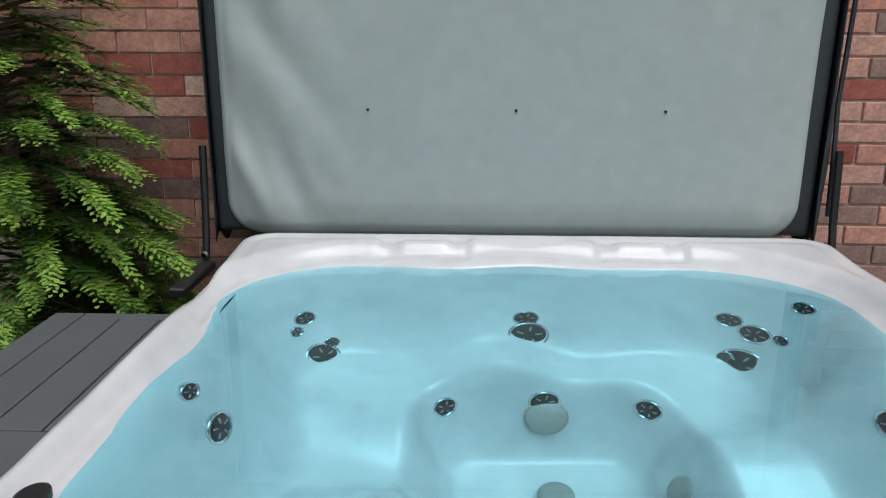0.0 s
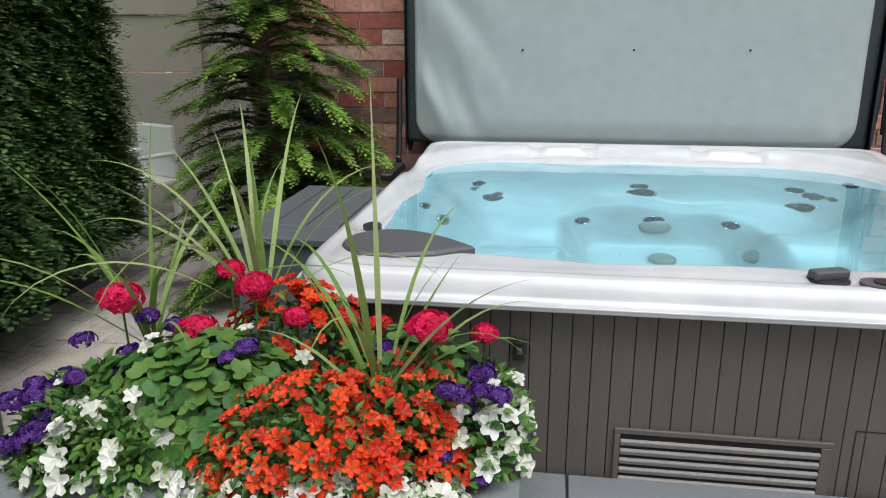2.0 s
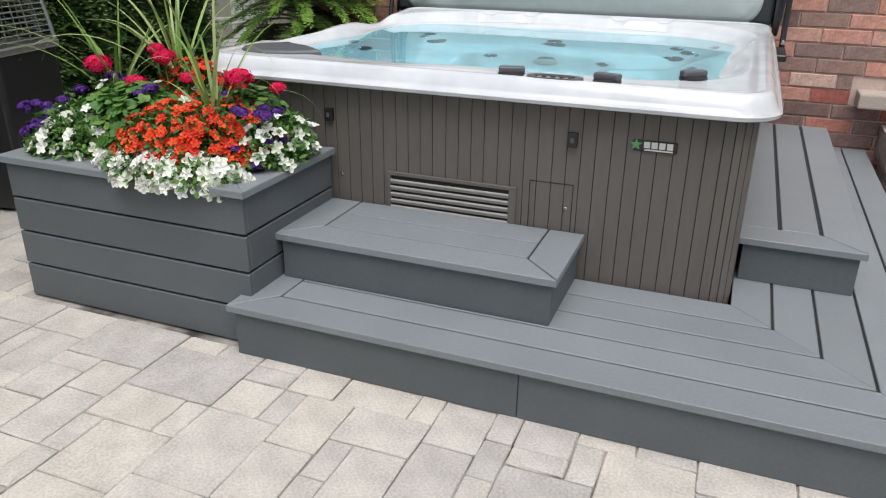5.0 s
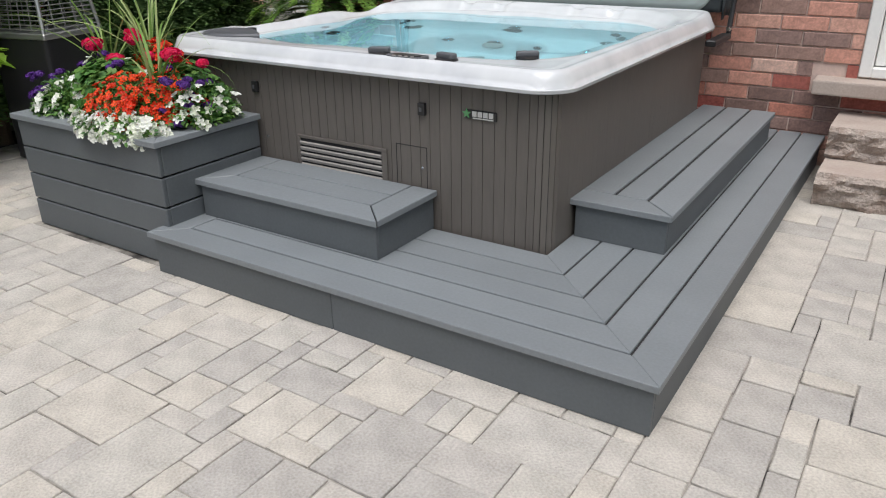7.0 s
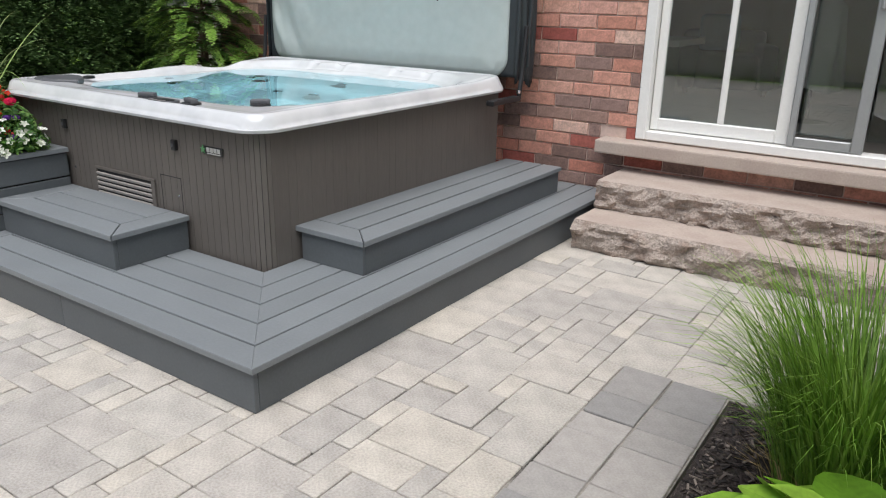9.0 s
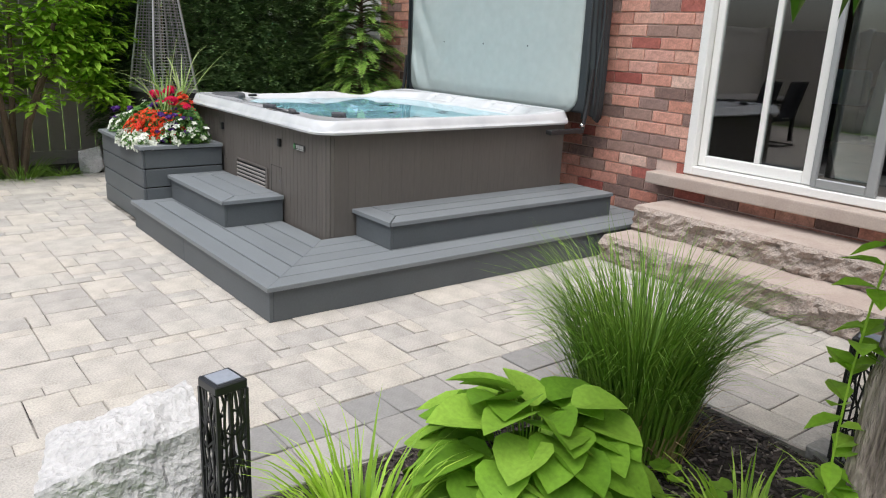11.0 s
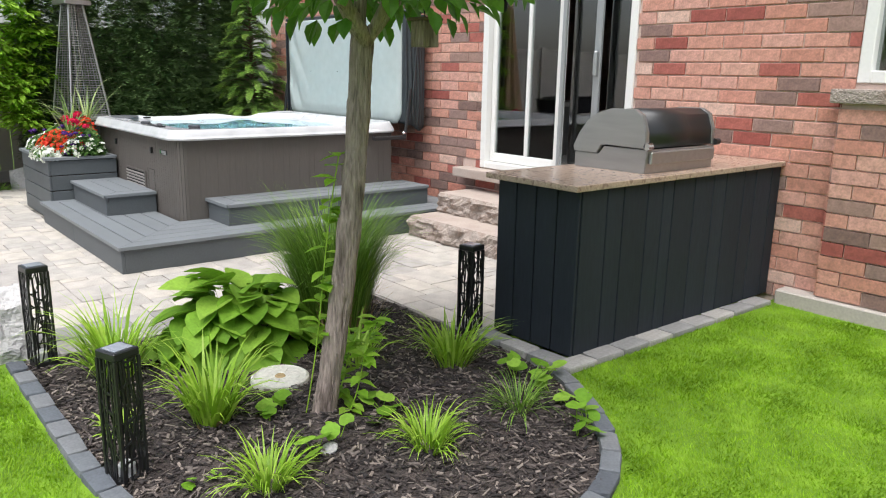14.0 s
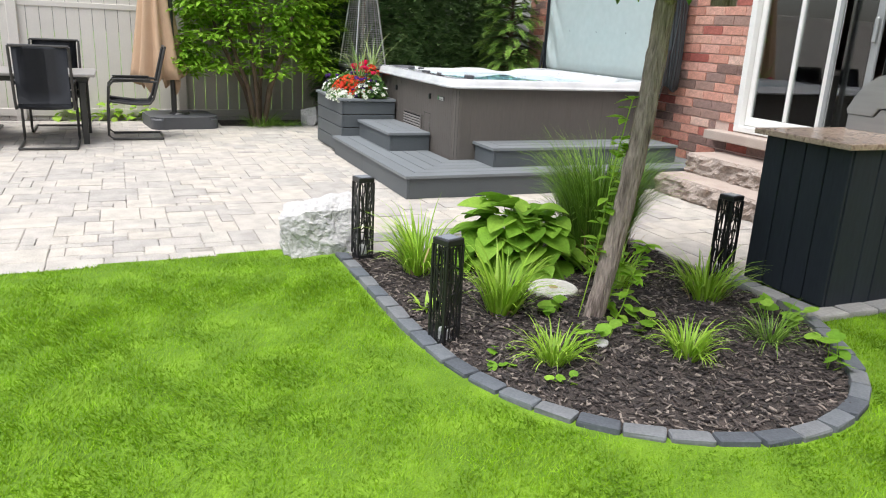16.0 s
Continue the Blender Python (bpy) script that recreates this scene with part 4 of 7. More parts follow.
for x, y, r in ((-0.27, 2.50, 0.038), (-0.175, 2.475, 0.026), (-0.285, 2.435, 0.026), (-0.19, 2.40, 0.064), (0.5, 2.585, 0.042), (0.505, 2.53, 0.066), (1.2, 2.55, 0.042), (1.265, 2.475, 0.053), (1.405, 2.45, 0.04), (1.165, 2.45, 0.027), (1.32, 2.40, 0.03), (1.20, 2.41, 0.074), (-0.41, 1.78, 0.034), (-0.335, 1.76, 0.052), (0.22, 2.215, 0.037), (0.535, 2.25, 0.044), (0.855, 2.205, 0.04), (1.33, 1.76, 0.052)):
    jet_on(x, y, r * 1.18)


def suction(x, y, z, r, rx, rz):
    m = pose(x, y, z, 0, 0, rz) @ pose(0, 0, 0, rx, 0, 0)
    c = tub_part("suction_cover", lathe(bmesh.new(), [(r, -0.02), (r, 0.012), (r * 0.85, 0.024), (r * 0.3, 0.028)], 22, m=m), M_TABLE, "round grey suction cover", smooth=True)


suction(0.54, 2.225, 0.2, 0.07, 55, 0)
suction(0.55, 2.0, 0.02, 0.055, 0, 0)
suction(0.875, 1.87, 0.2, 0.055, 60, -90)

# water
water = prism(bmesh.new(), round_rect(RX0 + 0.06, RY0 + 0.23, RX1 - 0.12, RY1 - 0.1, 0.3, 6), WATERZ - 0.002, WATERZ)
bmesh.ops.delete(water, geom=[f for f in water.faces if f.calc_center_median().z < WATERZ - 0.0005], context="FACES")
w_ob = tagged(part("water", water, M_WATER, smooth=True), "still clear pale blue water filling the hot tub", "water", kind="structure")

# ---- folded cover standing behind the tub ----
cover = thing("tub_cover", (0.52, 3.1, 0.93), "folded insulated tub cover with pale grey lining standing upright", "cover")


def cover_part(name, bm, mat, label="", parent=None, smooth=False, owner=None):
    o = owner or cover
    bmesh.ops.transform(bm, matrix=o.matrix_basis.inverted(), verts=bm.verts[:])
    return part(name, bm, mat, parent or o, label, smooth)


def cover_slab(x0, x1, z0, z1, y0, y1, r, bulge, wrinkles):
    """One half of the cover: a stuffed panel with rounded lower corners."""
    bm = bmesh.new()
    n = 120
    k2 = 60
    front = {}
    for i in range(n + 1):
        for j in range(k2 + 1):
            u, v = i / n, j / k2
            x, z = x0 + (x1 - x0) * u, z0 + (z1 - z0) * v
            for cx, sx in ((x0 + r, -1), (x1 - r, 1)):
                if (x - cx) * sx > 0 and z < z0 + r:
                    dx, dz = (x - cx), (z - z0 - r)
                    m_ = max(abs(dx), abs(dz))
                    L = math.hypot(dx, dz)
                    if L > 0:
                        x, z = cx + dx * m_ / L, z0 + r + dz * m_ / L
            e = min(u, 1 - u, v * 0.7, 1.0)
            y = y0 - bulge * ease(0.0, 0.10, e) + 0.02 * ease(0.03, 0.0, e)
            wr = noise.noise((x * 5 + z * 3.0, z * 1.2 - x * 1.2, 4))
            y += wrinkles * wr * ease(0.45, 0.0, min(u + 0.2 * v, 1 - u + 0.3 * (1 - v)))
            y += wrinkles * 0.6 * math.sin(20 * (x - x0) + 13 * z + 2 * wr) * ease(0.28, 0.0, u) * ease(0.0, 0.04, u)
            y += wrinkles * 0.2 * math.sin(46 * (x - x0) + 17 * z + 3 * wr) * ease(0.22, 0.02, u + 0.06 * math.sin(9 * z)) * ease(0.0, 0.03, u)
            y += wrinkles * 0.3 * math.sin(52 * (x1 - x) + 30 * (z1 - z)) * ease(0.2, 0.0, 1 - v) * ease(0.5, 0.1, 1 - u)
            y += 0.006 * noise.noise((x * 1.5, z * 1.5, 9))
            front[i, j] = bm.verts.new((x, y, z))
    for i in range(n):
        for j in range(k2):
            bm.faces.new((front[i, j], front[i + 1, j], front[i + 1, j + 1], front[i, j + 1]))
    rim = [front[i, 0] for i in range(n)] + [front[n, j] for j in range(k2)] + [front[i, k2] for i in range(n, 0, -1)] + [front[0, j] for j in range(k2, 0, -1)]
    back = [bm.verts.new((v.co.x, y1, v.co.z)) for v in rim]
    for k in range(len(rim)):
        bm.faces.new((rim[k], back[k], back[(k + 1) % len(rim)], rim[(k + 1) % len(rim)]))
    bm.faces.new(back[::-1])
    return bm


cover_part("lining", cover_slab(-0.675, 1.607, 0.935, 2.005, 3.022, 3.07, 0.14, 0.014, 0.017), M_COVER, "pale grey wrinkled lining", smooth=True)
for k in range(3):
    cover_part("vent_hole", lathe(bmesh.new(), [(0.006, 0), (0.006, 0.003)], 10, m=pose(-0.096 + 0.5695 * k, 3.006, 1.44, 90, 0, 0)), M_BLACK)
cover_part("front_panel", boxed((-0.73, 3.052, 0.94), (1.675, 3.14, 2.02), 0.03, 3), M_VINYL, "dark vinyl skirt round the lining", smooth=True)
cover_part("back_panel", boxed((-0.73, 3.15, 0.94), (1.68, 3.25, 2.015), 0.035, 3), M_VINYL, "dark vinyl outer half", smooth=True)
cover_part("hinge_flap", boxed((-0.735, 3.03, 2.012), (1.675, 3.26, 2.045), 0.015, 2), M_VINYL, smooth=True)
# loose vinyl skirt and strap hanging in folds on the end
for x_end, sg in ((1.677, 1), (-0.727, -1)):
    bm = bmesh.new()
    prev = None
    for k in range(33):
        t = k / 32
        y = 3.03 + 0.25 * t
        col = []
        for j in range(13):
            z = 0.90 + 1.1 * j / 12
            out = (0.05 if sg > 0 else 0.015) * math.sin(math.pi * t) + 0.010 * math.sin(k * 1.15 + 0.6 * math.sin(4 * z)) * (sg > 0)
            out *= 0.55 + 0.45 * math.sin(math.pi * min(1, (z - 0.9) * 1.4))
            col.append(bm.verts.new((x_end + sg * (0.006 + out), y, z + 0.03 * math.sin(7 * t) * (j == 0))))
        if prev:
            for j in range(12):
                bm.faces.new((prev[j], col[j], col[j + 1], prev[j + 1]))
        prev = col
    bmesh.ops.recalc_face_normals(bm, faces=bm.faces[:])
    bmesh.ops.solidify(bm, geom=bm.faces[:], thickness=0.004)
    cover_part("side_flap", bm, M_VINYL, "dark vinyl flap hanging in folds", smooth=True)
cover_part("strap", tube(bmesh.new(), [(1.745 + 0.006 * math.sin(2 * t), 3.10 + 0.02 * math.sin(1.3 * t), 1.9 - 0.22 * t) for t in range(5)], 0.010, 6), M_VINYL, "loose black strap")
lift = thing("cover_lift", (0.52, 3.0, 0.6), "black steel cover lift with two arms and brackets", "cover lift")
for sx, x in ((-1, -0.765), (1, 1.745)):
    arm = cover_part("arm", tube(bmesh.new(), [(x, 2.98, 0.80), (x, 3.02, 1.0), (x, 3.05, 1.29)], 0.016, 8), M_BLACK, "black lift arm", owner=lift)
    cover_part("bracket", boxed((x - 0.04 if sx > 0 else x - 0.02, 2.62, 0.80), (x + 0.02 if sx > 0 else x + 0.04, 2.98, 0.835), 0.006), M_BLACK, "black mounting bracket", owner=lift)
    cover_part("bolt", lathe(bmesh.new(), [(0.016, 0), (0.016, 0.02), (0.01, 0.03)], 10, m=pose(x, 2.99, 0.86, 90, 0, 0)), M_CHROME, "chromed bolt", owner=lift)
w_ob.visible_shadow = False

# ---- outdoor bar with grill ----
bar = thing("bar_cabinet", (5.09, 2.4, 0), "black vertical-board outdoor kitchen cabinet", "cabinet")
BX0, BX1, BY0, BY1 = 4.81, 5.385, 1.33, 3.35


def rel(bm, o):
    bmesh.ops.transform(bm, matrix=o.matrix_basis.inverted(), verts=bm.verts[:])
    return bm


part("body", rel(boxed((BX0 + 0.02, BY0 + 0.02, 0.03), (BX1 - 0.02, BY1 - 0.005, 0.885)), bar), M_GAP, bar)
p, k = BX0, 0
for w in (0.142, 0.142, 0.145, 0.146):
    part("board", rel(boxed((p + 0.004, BY0, 0.03), (min(p + w, BX1) - 0.004, BY0 + 0.018, 0.89), 0.003), bar), M_BARWOOD, bar)
    p += w
p = BY0 + 0.019
for w in (0.2, 0.135, 0.21, 0.14, 0.1, 0.21, 0.2, 0.14, 0.21, 0.14, 0.2, 0.15):
    if p + 0.05 > BY1:
        break
    part("board", rel(boxed((BX1 - 0.018, p + 0.004, 0.03), (BX1, min(p + w, BY1) - 0.004, 0.89), 0.003), bar), M_BARWOOD, bar)
    part("board", rel(boxed((BX0, p + 0.0025, 0.03), (BX0 + 0.018, min(p + w, BY1) - 0.0025, 0.89), 0.003), bar), M_BARWOOD, bar)
    p += w
top = tagged(part("countertop", boxed((4.765, 1.275, 0.892), (5.41, 3.352, 0.924), 0.005, 2), M_GRANITE), "polished speckled brown granite countertop on the bar", "countertop")

grill = thing("gas_grill", (5.02, 2.28, 0.924), "built-in gas grill with steel body and black hood", "grill")


def along_y(profile, y0, y1, bevel=0.0):
    bm = bmesh.new()
    a = [bm.verts.new((x, y0, z)) for x, z in profile]
    b = [bm.verts.new((x, y1, z)) for x, z in profile]
    n = len(profile)
    bm.faces.new(a)
    bm.faces.new(b[::-1])
    for k in range(n):
        bm.faces.new((a[k], b[k], b[(k + 1) % n], a[(k + 1) % n]))
    bmesh.ops.recalc_face_normals(bm, faces=bm.faces[:])
    if bevel:
        bmesh.ops.bevel(bm, geom=[e for e in bm.edges if abs(e.verts[0].co.y - e.verts[1].co.y) < 1e-6], offset=bevel, segments=2, affect="EDGES")
    return bm


HOOD = [(4.81, 1.012), (4.80, 1.04), (4.84, 1.12), (4.90, 1.195), (4.97, 1.242), (5.06, 1.268), (5.22, 1.270), (5.275, 1.24), (5.305, 1.155), (5.31, 1.06), (5.04, 1.065), (5.01, 1.06), (4.99, 1.03), (4.975, 1.012)]
GY0, GY1 = 1.94, 2.63
part("firebox", rel(along_y([(4.81, 0.924), (5.305, 0.924), (5.315, 1.055), (5.02, 1.055), (4.985, 1.008), (4.81, 1.008)], GY0 + 0.01, GY1 - 0.01, 0.004), grill), M_STEEL, grill, "stainless steel firebox")
part("hood_end", rel(along_y(HOOD, GY0, GY0 + 0.035, 0.005), grill), M_STEEL, grill, "grey metal hood end cap")
part("hood_end", rel(along_y(HOOD, GY1 - 0.035, GY1, 0.005), grill), M_STEEL, grill, "grey metal hood end cap")
inner = [(x + (0.006 if x < 5 else -0.006), z - (0.004 if z > 1.1 else -0.004)) for x, z in HOOD]
part("hood", rel(along_y(inner, GY0 + 0.036, GY1 - 0.036), grill), M_BLACK, grill, "black enamelled hood", True)
part("back_trim", rel(boxed((5.312, GY0 + 0.03, 0.975), (5.332, GY1 - 0.03, 1.045), 0.006), grill), M_STEEL, grill)
for y in (GY0 + 0.02, GY1 + 0.005):
    part("hinge_knob", rel(lathe(bmesh.new(), [(0.02, -0.02), (0.02, 0.02)], 12, m=pose(5.315, y, 1.075, 90, 0, 0)), grill), M_BLACK if y > 2.4 else M_CHROME, grill)
hd = part("hood_handle", rel(tube(bmesh.new(), [(4.775, GY0 + 0.06, 1.05), (4.775, GY1 - 0.06, 1.05)], 0.013, 10), grill), M_STEEL, grill, "steel bar handle")
for y in (2.08, 2.28, 2.48):
    part("burner_knob", rel(lathe(bmesh.new(), [(0.024, 0), (0.02, 0.03)], 14, m=pose(4.81, y, 0.965, 0, -90, 0)), grill), M_BLACK, grill)

# curb stones round the bar and dark edging stones round the bed
def curb_stone(name, x0, y0, x1, y1, h, width, mat, group, label):
    L = math.hypot(x1 - x0, y1 - y0)
    bm = boxed((-L / 2 + 0.004, -width / 2, -0.05), (L / 2 - 0.004, width / 2, h), 0.012, 2)
    for v in bm.verts:
        v.co += Vector((noise.noise(v.co * 30 + Vector((x0 * 9, y0 * 9, 0))) * 0.008, noise.noise(v.co * 30 + Vector((5, x0 * 9, y0 * 9))) * 0.008, noise.noise(v.co * 25 + Vector((y0 * 9, 7, x0))) * 0.006))
    ob = part(name, bm, mat)
    ob.matrix_basis = pose((x0 + x1) / 2, (y0 + y1) / 2, 0, rng.uniform(-1.5, 1.5), rng.uniform(-1.5, 1.5), math.degrees(math.atan2(y1 - y0, x1 - x0)))
    return tagged(ob, label, "edging stone", group)


def along(points, step):
    out, left = [Vector(points[0])], step
    for a, b in zip(points, points[1:]):
        a, b = Vector(a), Vector(b)
        L = (b - a).length
        p = left
        while p <= L:
            out.append(a + (b - a) * p / L)
            p += step
        left = p - L
    return out


pts = along([(x, y) for x, y in BED], 0.165)
for a, b in zip(pts, pts[1:]):
    curb_stone("edging_stone", a.x, a.y, b.x, b.y, 0.03, 0.08, M_EDGE, "edging stones round the bed", "dark grey edging stone bordering the mulch bed")
for a, b in zip(*(lambda q: (q, q[1:]))(along([(5.43, 1.20), (5.45, 3.2)], 0.22))):
    curb_stone("curb_stone", a.x, a.y, b.x, b.y, 0.035, 0.12, M_CURB, "curb stones along the bar", "grey curb stone at the foot of the bar")
for a, b in zip(*(lambda q: (q, q[1:]))(along([(4.6, 1.25), (5.42, 1.25)], 0.2))):
    curb_stone("curb_stone", a.x, a.y, b.x, b.y, 0.035, 0.12, M_CURB, "curb stones along the bar", "grey curb stone at the foot of the bar")


# ---- boulders ----
def boulder(name, at, size, seed, mat, label, angular=0.5):
    bm = bmesh.new()
    bmesh.ops.create_icosphere(bm, subdivisions=5, radius=1.0)
    r = random.Random(seed)
    planes = [(Vector((r.uniform(-1, 1), r.uniform(-1, 1), r.uniform(-0.4, 1))).normalized(), r.uniform(0.5, 0.85)) for _ in range(14)] + [(Vector((0.15, -0.2, 1)).normalized(), 0.62), (Vector((1, -0.15, 0.25)).normalized(), 0.74), (Vector((0.2, -1, 0.3)).normalized(), 0.8)]
    for v in bm.verts:
        d = v.co.normalized()
        s_ = 1.0
        for n_, h in planes:
            c = d.dot(n_)
            if c > 0:
                s_ = min(s_, h / c)
        s_ += 0.05 * noise.fractal(d * 3 + Vector((seed, 0, 0)), 0.9, 2.0, 5) + 0.018 * noise.noise(d * 14)
        v.co = Vector((d.x * size[0] * s_, d.y * size[1] * s_, max(-0.05, d.z * size[2] * s_ + size[2] * 0.35)))
    ob = part(name, bm, mat)
    ob.matrix_basis = pose(*at)
    return tagged(ob, label, "boulder")


def block_boulder(name, corners, mat, label, seed):
    """A split rock: a skewed block with broken faces, from its eight corners."""
    n = 22
    bm = bmesh.new()
    bmesh.ops.create_cube(bm, size=2.0)
    bmesh.ops.subdivide_edges(bm, edges=bm.edges[:], cuts=n, use_grid_fill=True)
    c = [Vector(q) for q in corners]
    mid = sum(c, Vector()) / 8
    for v in bm.verts:
        # ease the cube's edges before it is skewed
        q = v.co.copy()
        q = q * (1 - 0.10 * max(0.0, (q.length - 1.15)) ** 1.2)
        u, w, h = (q + Vector((1, 1, 1))) / 2
        lo = c[0].lerp(c[1], u).lerp(c[3].lerp(c[2], u), w)
        hi = c[4].lerp(c[5], u).lerp(c[7].lerp(c[6], u), w)
        p = lo.lerp(hi, h)
        out = (p - mid).normalized()
        ridge = 1 - 2 * abs(noise.noise(p * 5 + Vector((seed, 0, 0))))
        p += out * (0.030 * noise.fractal(p * 7 + Vector((0, seed, 0)), 0.9, 2.0, 4) + 0.022 * ridge + 0.010 * noise.noise(p * 40))
        v.co = Vector((p.x, p.y, max(p.z, -0.04)))
    return tagged(part(name, bm, mat), label, "boulder")


block_boulder("boulder", [(3.44, -1.20, -0.04), (3.77, -1.19, -0.04), (3.70, -0.82, -0.04), (3.42, -0.80, -0.04), (3.42, -1.19, 0.27), (3.69, -1.28, 0.24), (3.63, -0.79, 0.27), (3.44, -0.77, 0.345)], M_BOULDER, "angular white limestone boulder beside the mulch bed", 5)
boulder("boulder", (-2.52, 0.33, 0), (0.17, 0.17, 0.22), 9, M_BOULDER, "small pale rounded boulder at the patio edge")

# stepping stone disc
bm = lathe(bmesh.new(), [(0.125, 0.02), (0.135, 0.04), (0.132, 0.062), (0.12, 0.07), (0.112, 0.064), (0.03, 0.063)], 36, at=(4.785, 0.0, 0.005))
disc = tagged(part("stepping_stone", bm, M_DISC), "round white decorative stepping stone lying on mulch", "stepping stone")
for k in range(8):
    a = 2 * math.pi * k / 8
    bm = boxed((0.035, -0.012, 0.060), (0.09, 0.012, 0.067), 0.003)
    bmesh.ops.transform(bm, matrix=pose(4.785, 0.0, 0.005, 0, 0, 45 * k), verts=bm.verts[:])
    part("petal_relief", bm, M_DISC, disc)
lathe_bm = lathe(bmesh.new(), [(0.028, 0.060), (0.02, 0.069)], 12, at=(4.785, 0.0, 0.005))
part("centre_relief", lathe_bm, M_STRAW, disc)


bm = bmesh.new()
bmesh.ops.create_icosphere(bm, subdivisions=3, radius=1.0)
for v in bm.verts:
    v.co = Vector((v.co.x * 0.030, v.co.y * 0.042, v.co.z * 0.014)) * (1 + 0.12 * noise.noise(v.co * 2))
pebble = tagged(part("pebble", bm, M_BOULDER, smooth=True), "small flat white pebble lying on the mulch", "stone")
pebble.matrix_basis = pose(5.48, -0.16, bed_height(5.48, -0.16) + 0.014, 8, 5, 30)

# ---- solar bollards with cut-out sides ----
def bollard(at, turn, label, seed=1, h=0.51):
    o = thing("bollard_light", at, label, "garden light", "solar bollard lights", turn=turn)
    r = 0.047
    part("cap", boxed((-r - 0.004, -r - 0.004, h - 0.03), (r + 0.004, r + 0.004, h), 0.004), M_BLACK, o)
    part("solar_panel", boxed((-r + 0.01, -r + 0.01, h), (r - 0.01, r - 0.01, h + 0.003)), M_SOLAR, o, "solar cell with the sky's reflection put into its grey")
    part("base", boxed((-r, -r, 0), (r, r, 0.03), 0.003), M_BLACK, o)
    part("lens", lathe(bmesh.new(), [(0.03, 0.03), (0.03, 0.07), (0.02, 0.08)], 14), M_LENS, o, "white light lens")
    for k in range(4):
        sx, sy = (1, 1), (1, -1)
        a = radians(45 + 90 * k)
        part("post", boxed((r * 1.414 * math.cos(a) - 0.005, r * 1.414 * math.sin(a) - 0.005, 0.03), (r * 1.414 * math.cos(a) + 0.005, r * 1.414 * math.sin(a) + 0.005, h - 0.03)), M_BLACK, o)
    rr = random.Random(seed)
    for k in range(4):
        bm = bmesh.new()
        xs = [-0.031, -0.0105, 0.0105, 0.031]
        z0, z1 = 0.03, h - 0.03
        cols = []
        for x in xs:
            pts, z, n = [], z0, 0
            while z < z1:
                pts.append((x + rr.uniform(-0.010, 0.010), z))
                z += rr.uniform(0.05, 0.085)
            pts.append((x, z1))
            cols.append(pts)
            for (xa, za), (xb, zb) in zip(pts, pts[1:]):
                q = 0.0035
                box_pts = [(xa - q, za), (xa + q, za), (xb + q, zb), (xb - q, zb)]
                f0 = [bm.verts.new((px, -0.002, pz_)) for px, pz_ in box_pts]
                f1 = [bm.verts.new((px, 0.002, pz_)) for px, pz_ in box_pts]
                bm.faces.new(f0)
                bm.faces.new(f1[::-1])
                for e in range(4):
                    bm.faces.new((f0[e], f1[e], f1[(e + 1) % 4], f0[(e + 1) % 4]))
        sides = [[(-r, z0 + 0.06 * i) for i in range(8)]] + cols + [[(r, z0 + 0.06 * i) for i in range(8)]]
        for ca, cb in zip(sides, sides[1:]):
            for xa, za in ca[1:-1]:
                xb, zb = min(cb, key=lambda c: abs(c[1] - za - rr.uniform(-0.05, 0.05)))
                q = 0.004
                pts4 = [(xa, za - q), (xb, zb - q), (xb, zb + q), (xa, za + q)]
                f0 = [bm.verts.new((px, -0.002, pz_)) for px, pz_ in pts4]
                f1 = [bm.verts.new((px, 0.002, pz_)) for px, pz_ in pts4]
                bm.faces.new(f0)
                bm.faces.new(f1[::-1])
                for e in range(4):
                    bm.faces.new((f0[e], f1[e], f1[(e + 1) % 4], f0[(e + 1) % 4]))
        bmesh.ops.transform(bm, matrix=pose(0, 0, 0, 0, 0, 90 * k) @ pose(0, -r, 0), verts=bm.verts[:])
        part("lattice_side", bm, M_BLACK, o, "black cut-out lattice")
    return o


bollard((3.815, -0.785, 0.0), 8, "black lattice solar light beside the boulder", 1)
bollard((5.155, -0.80, -0.01), 20, "black lattice solar light standing in mulch", 2)
bollard((4.745, 1.205, 0.015), 10, "black lattice solar light beside the bar", 3)

# ---- plants ----
def blade(s, base, direction, length, width, droop, mi=0, segs=5, lift=1.0, twist=0.0):
    """One arching leaf blade."""
    d = Vector((direction[0], direction[1], 0)).normalized()
    side = Vector((-d.y, d.x, 0))
    left, right = [], []
    p = Vector(base)
    ang = math.atan2(lift, 1.0)
    for k in range(segs + 1):
        t = k / segs
        w = width * (0.55 + 0.9 * t if t < 0.35 else 0.9 * (1 - t) / 0.65 + 0.02) * 0.5
        sd = side * math.cos(twist * t) + Vector((0, 0, 1)) * math.sin(twist * t)
        left.append(p - sd * w)
        right.append(p + sd * w)
        a = ang - droop * t * t
        p = p + (d * math.cos(a) + Vector((0, 0, 1)) * math.sin(a)) * (length / segs)
    s.strip(left, right, mi)


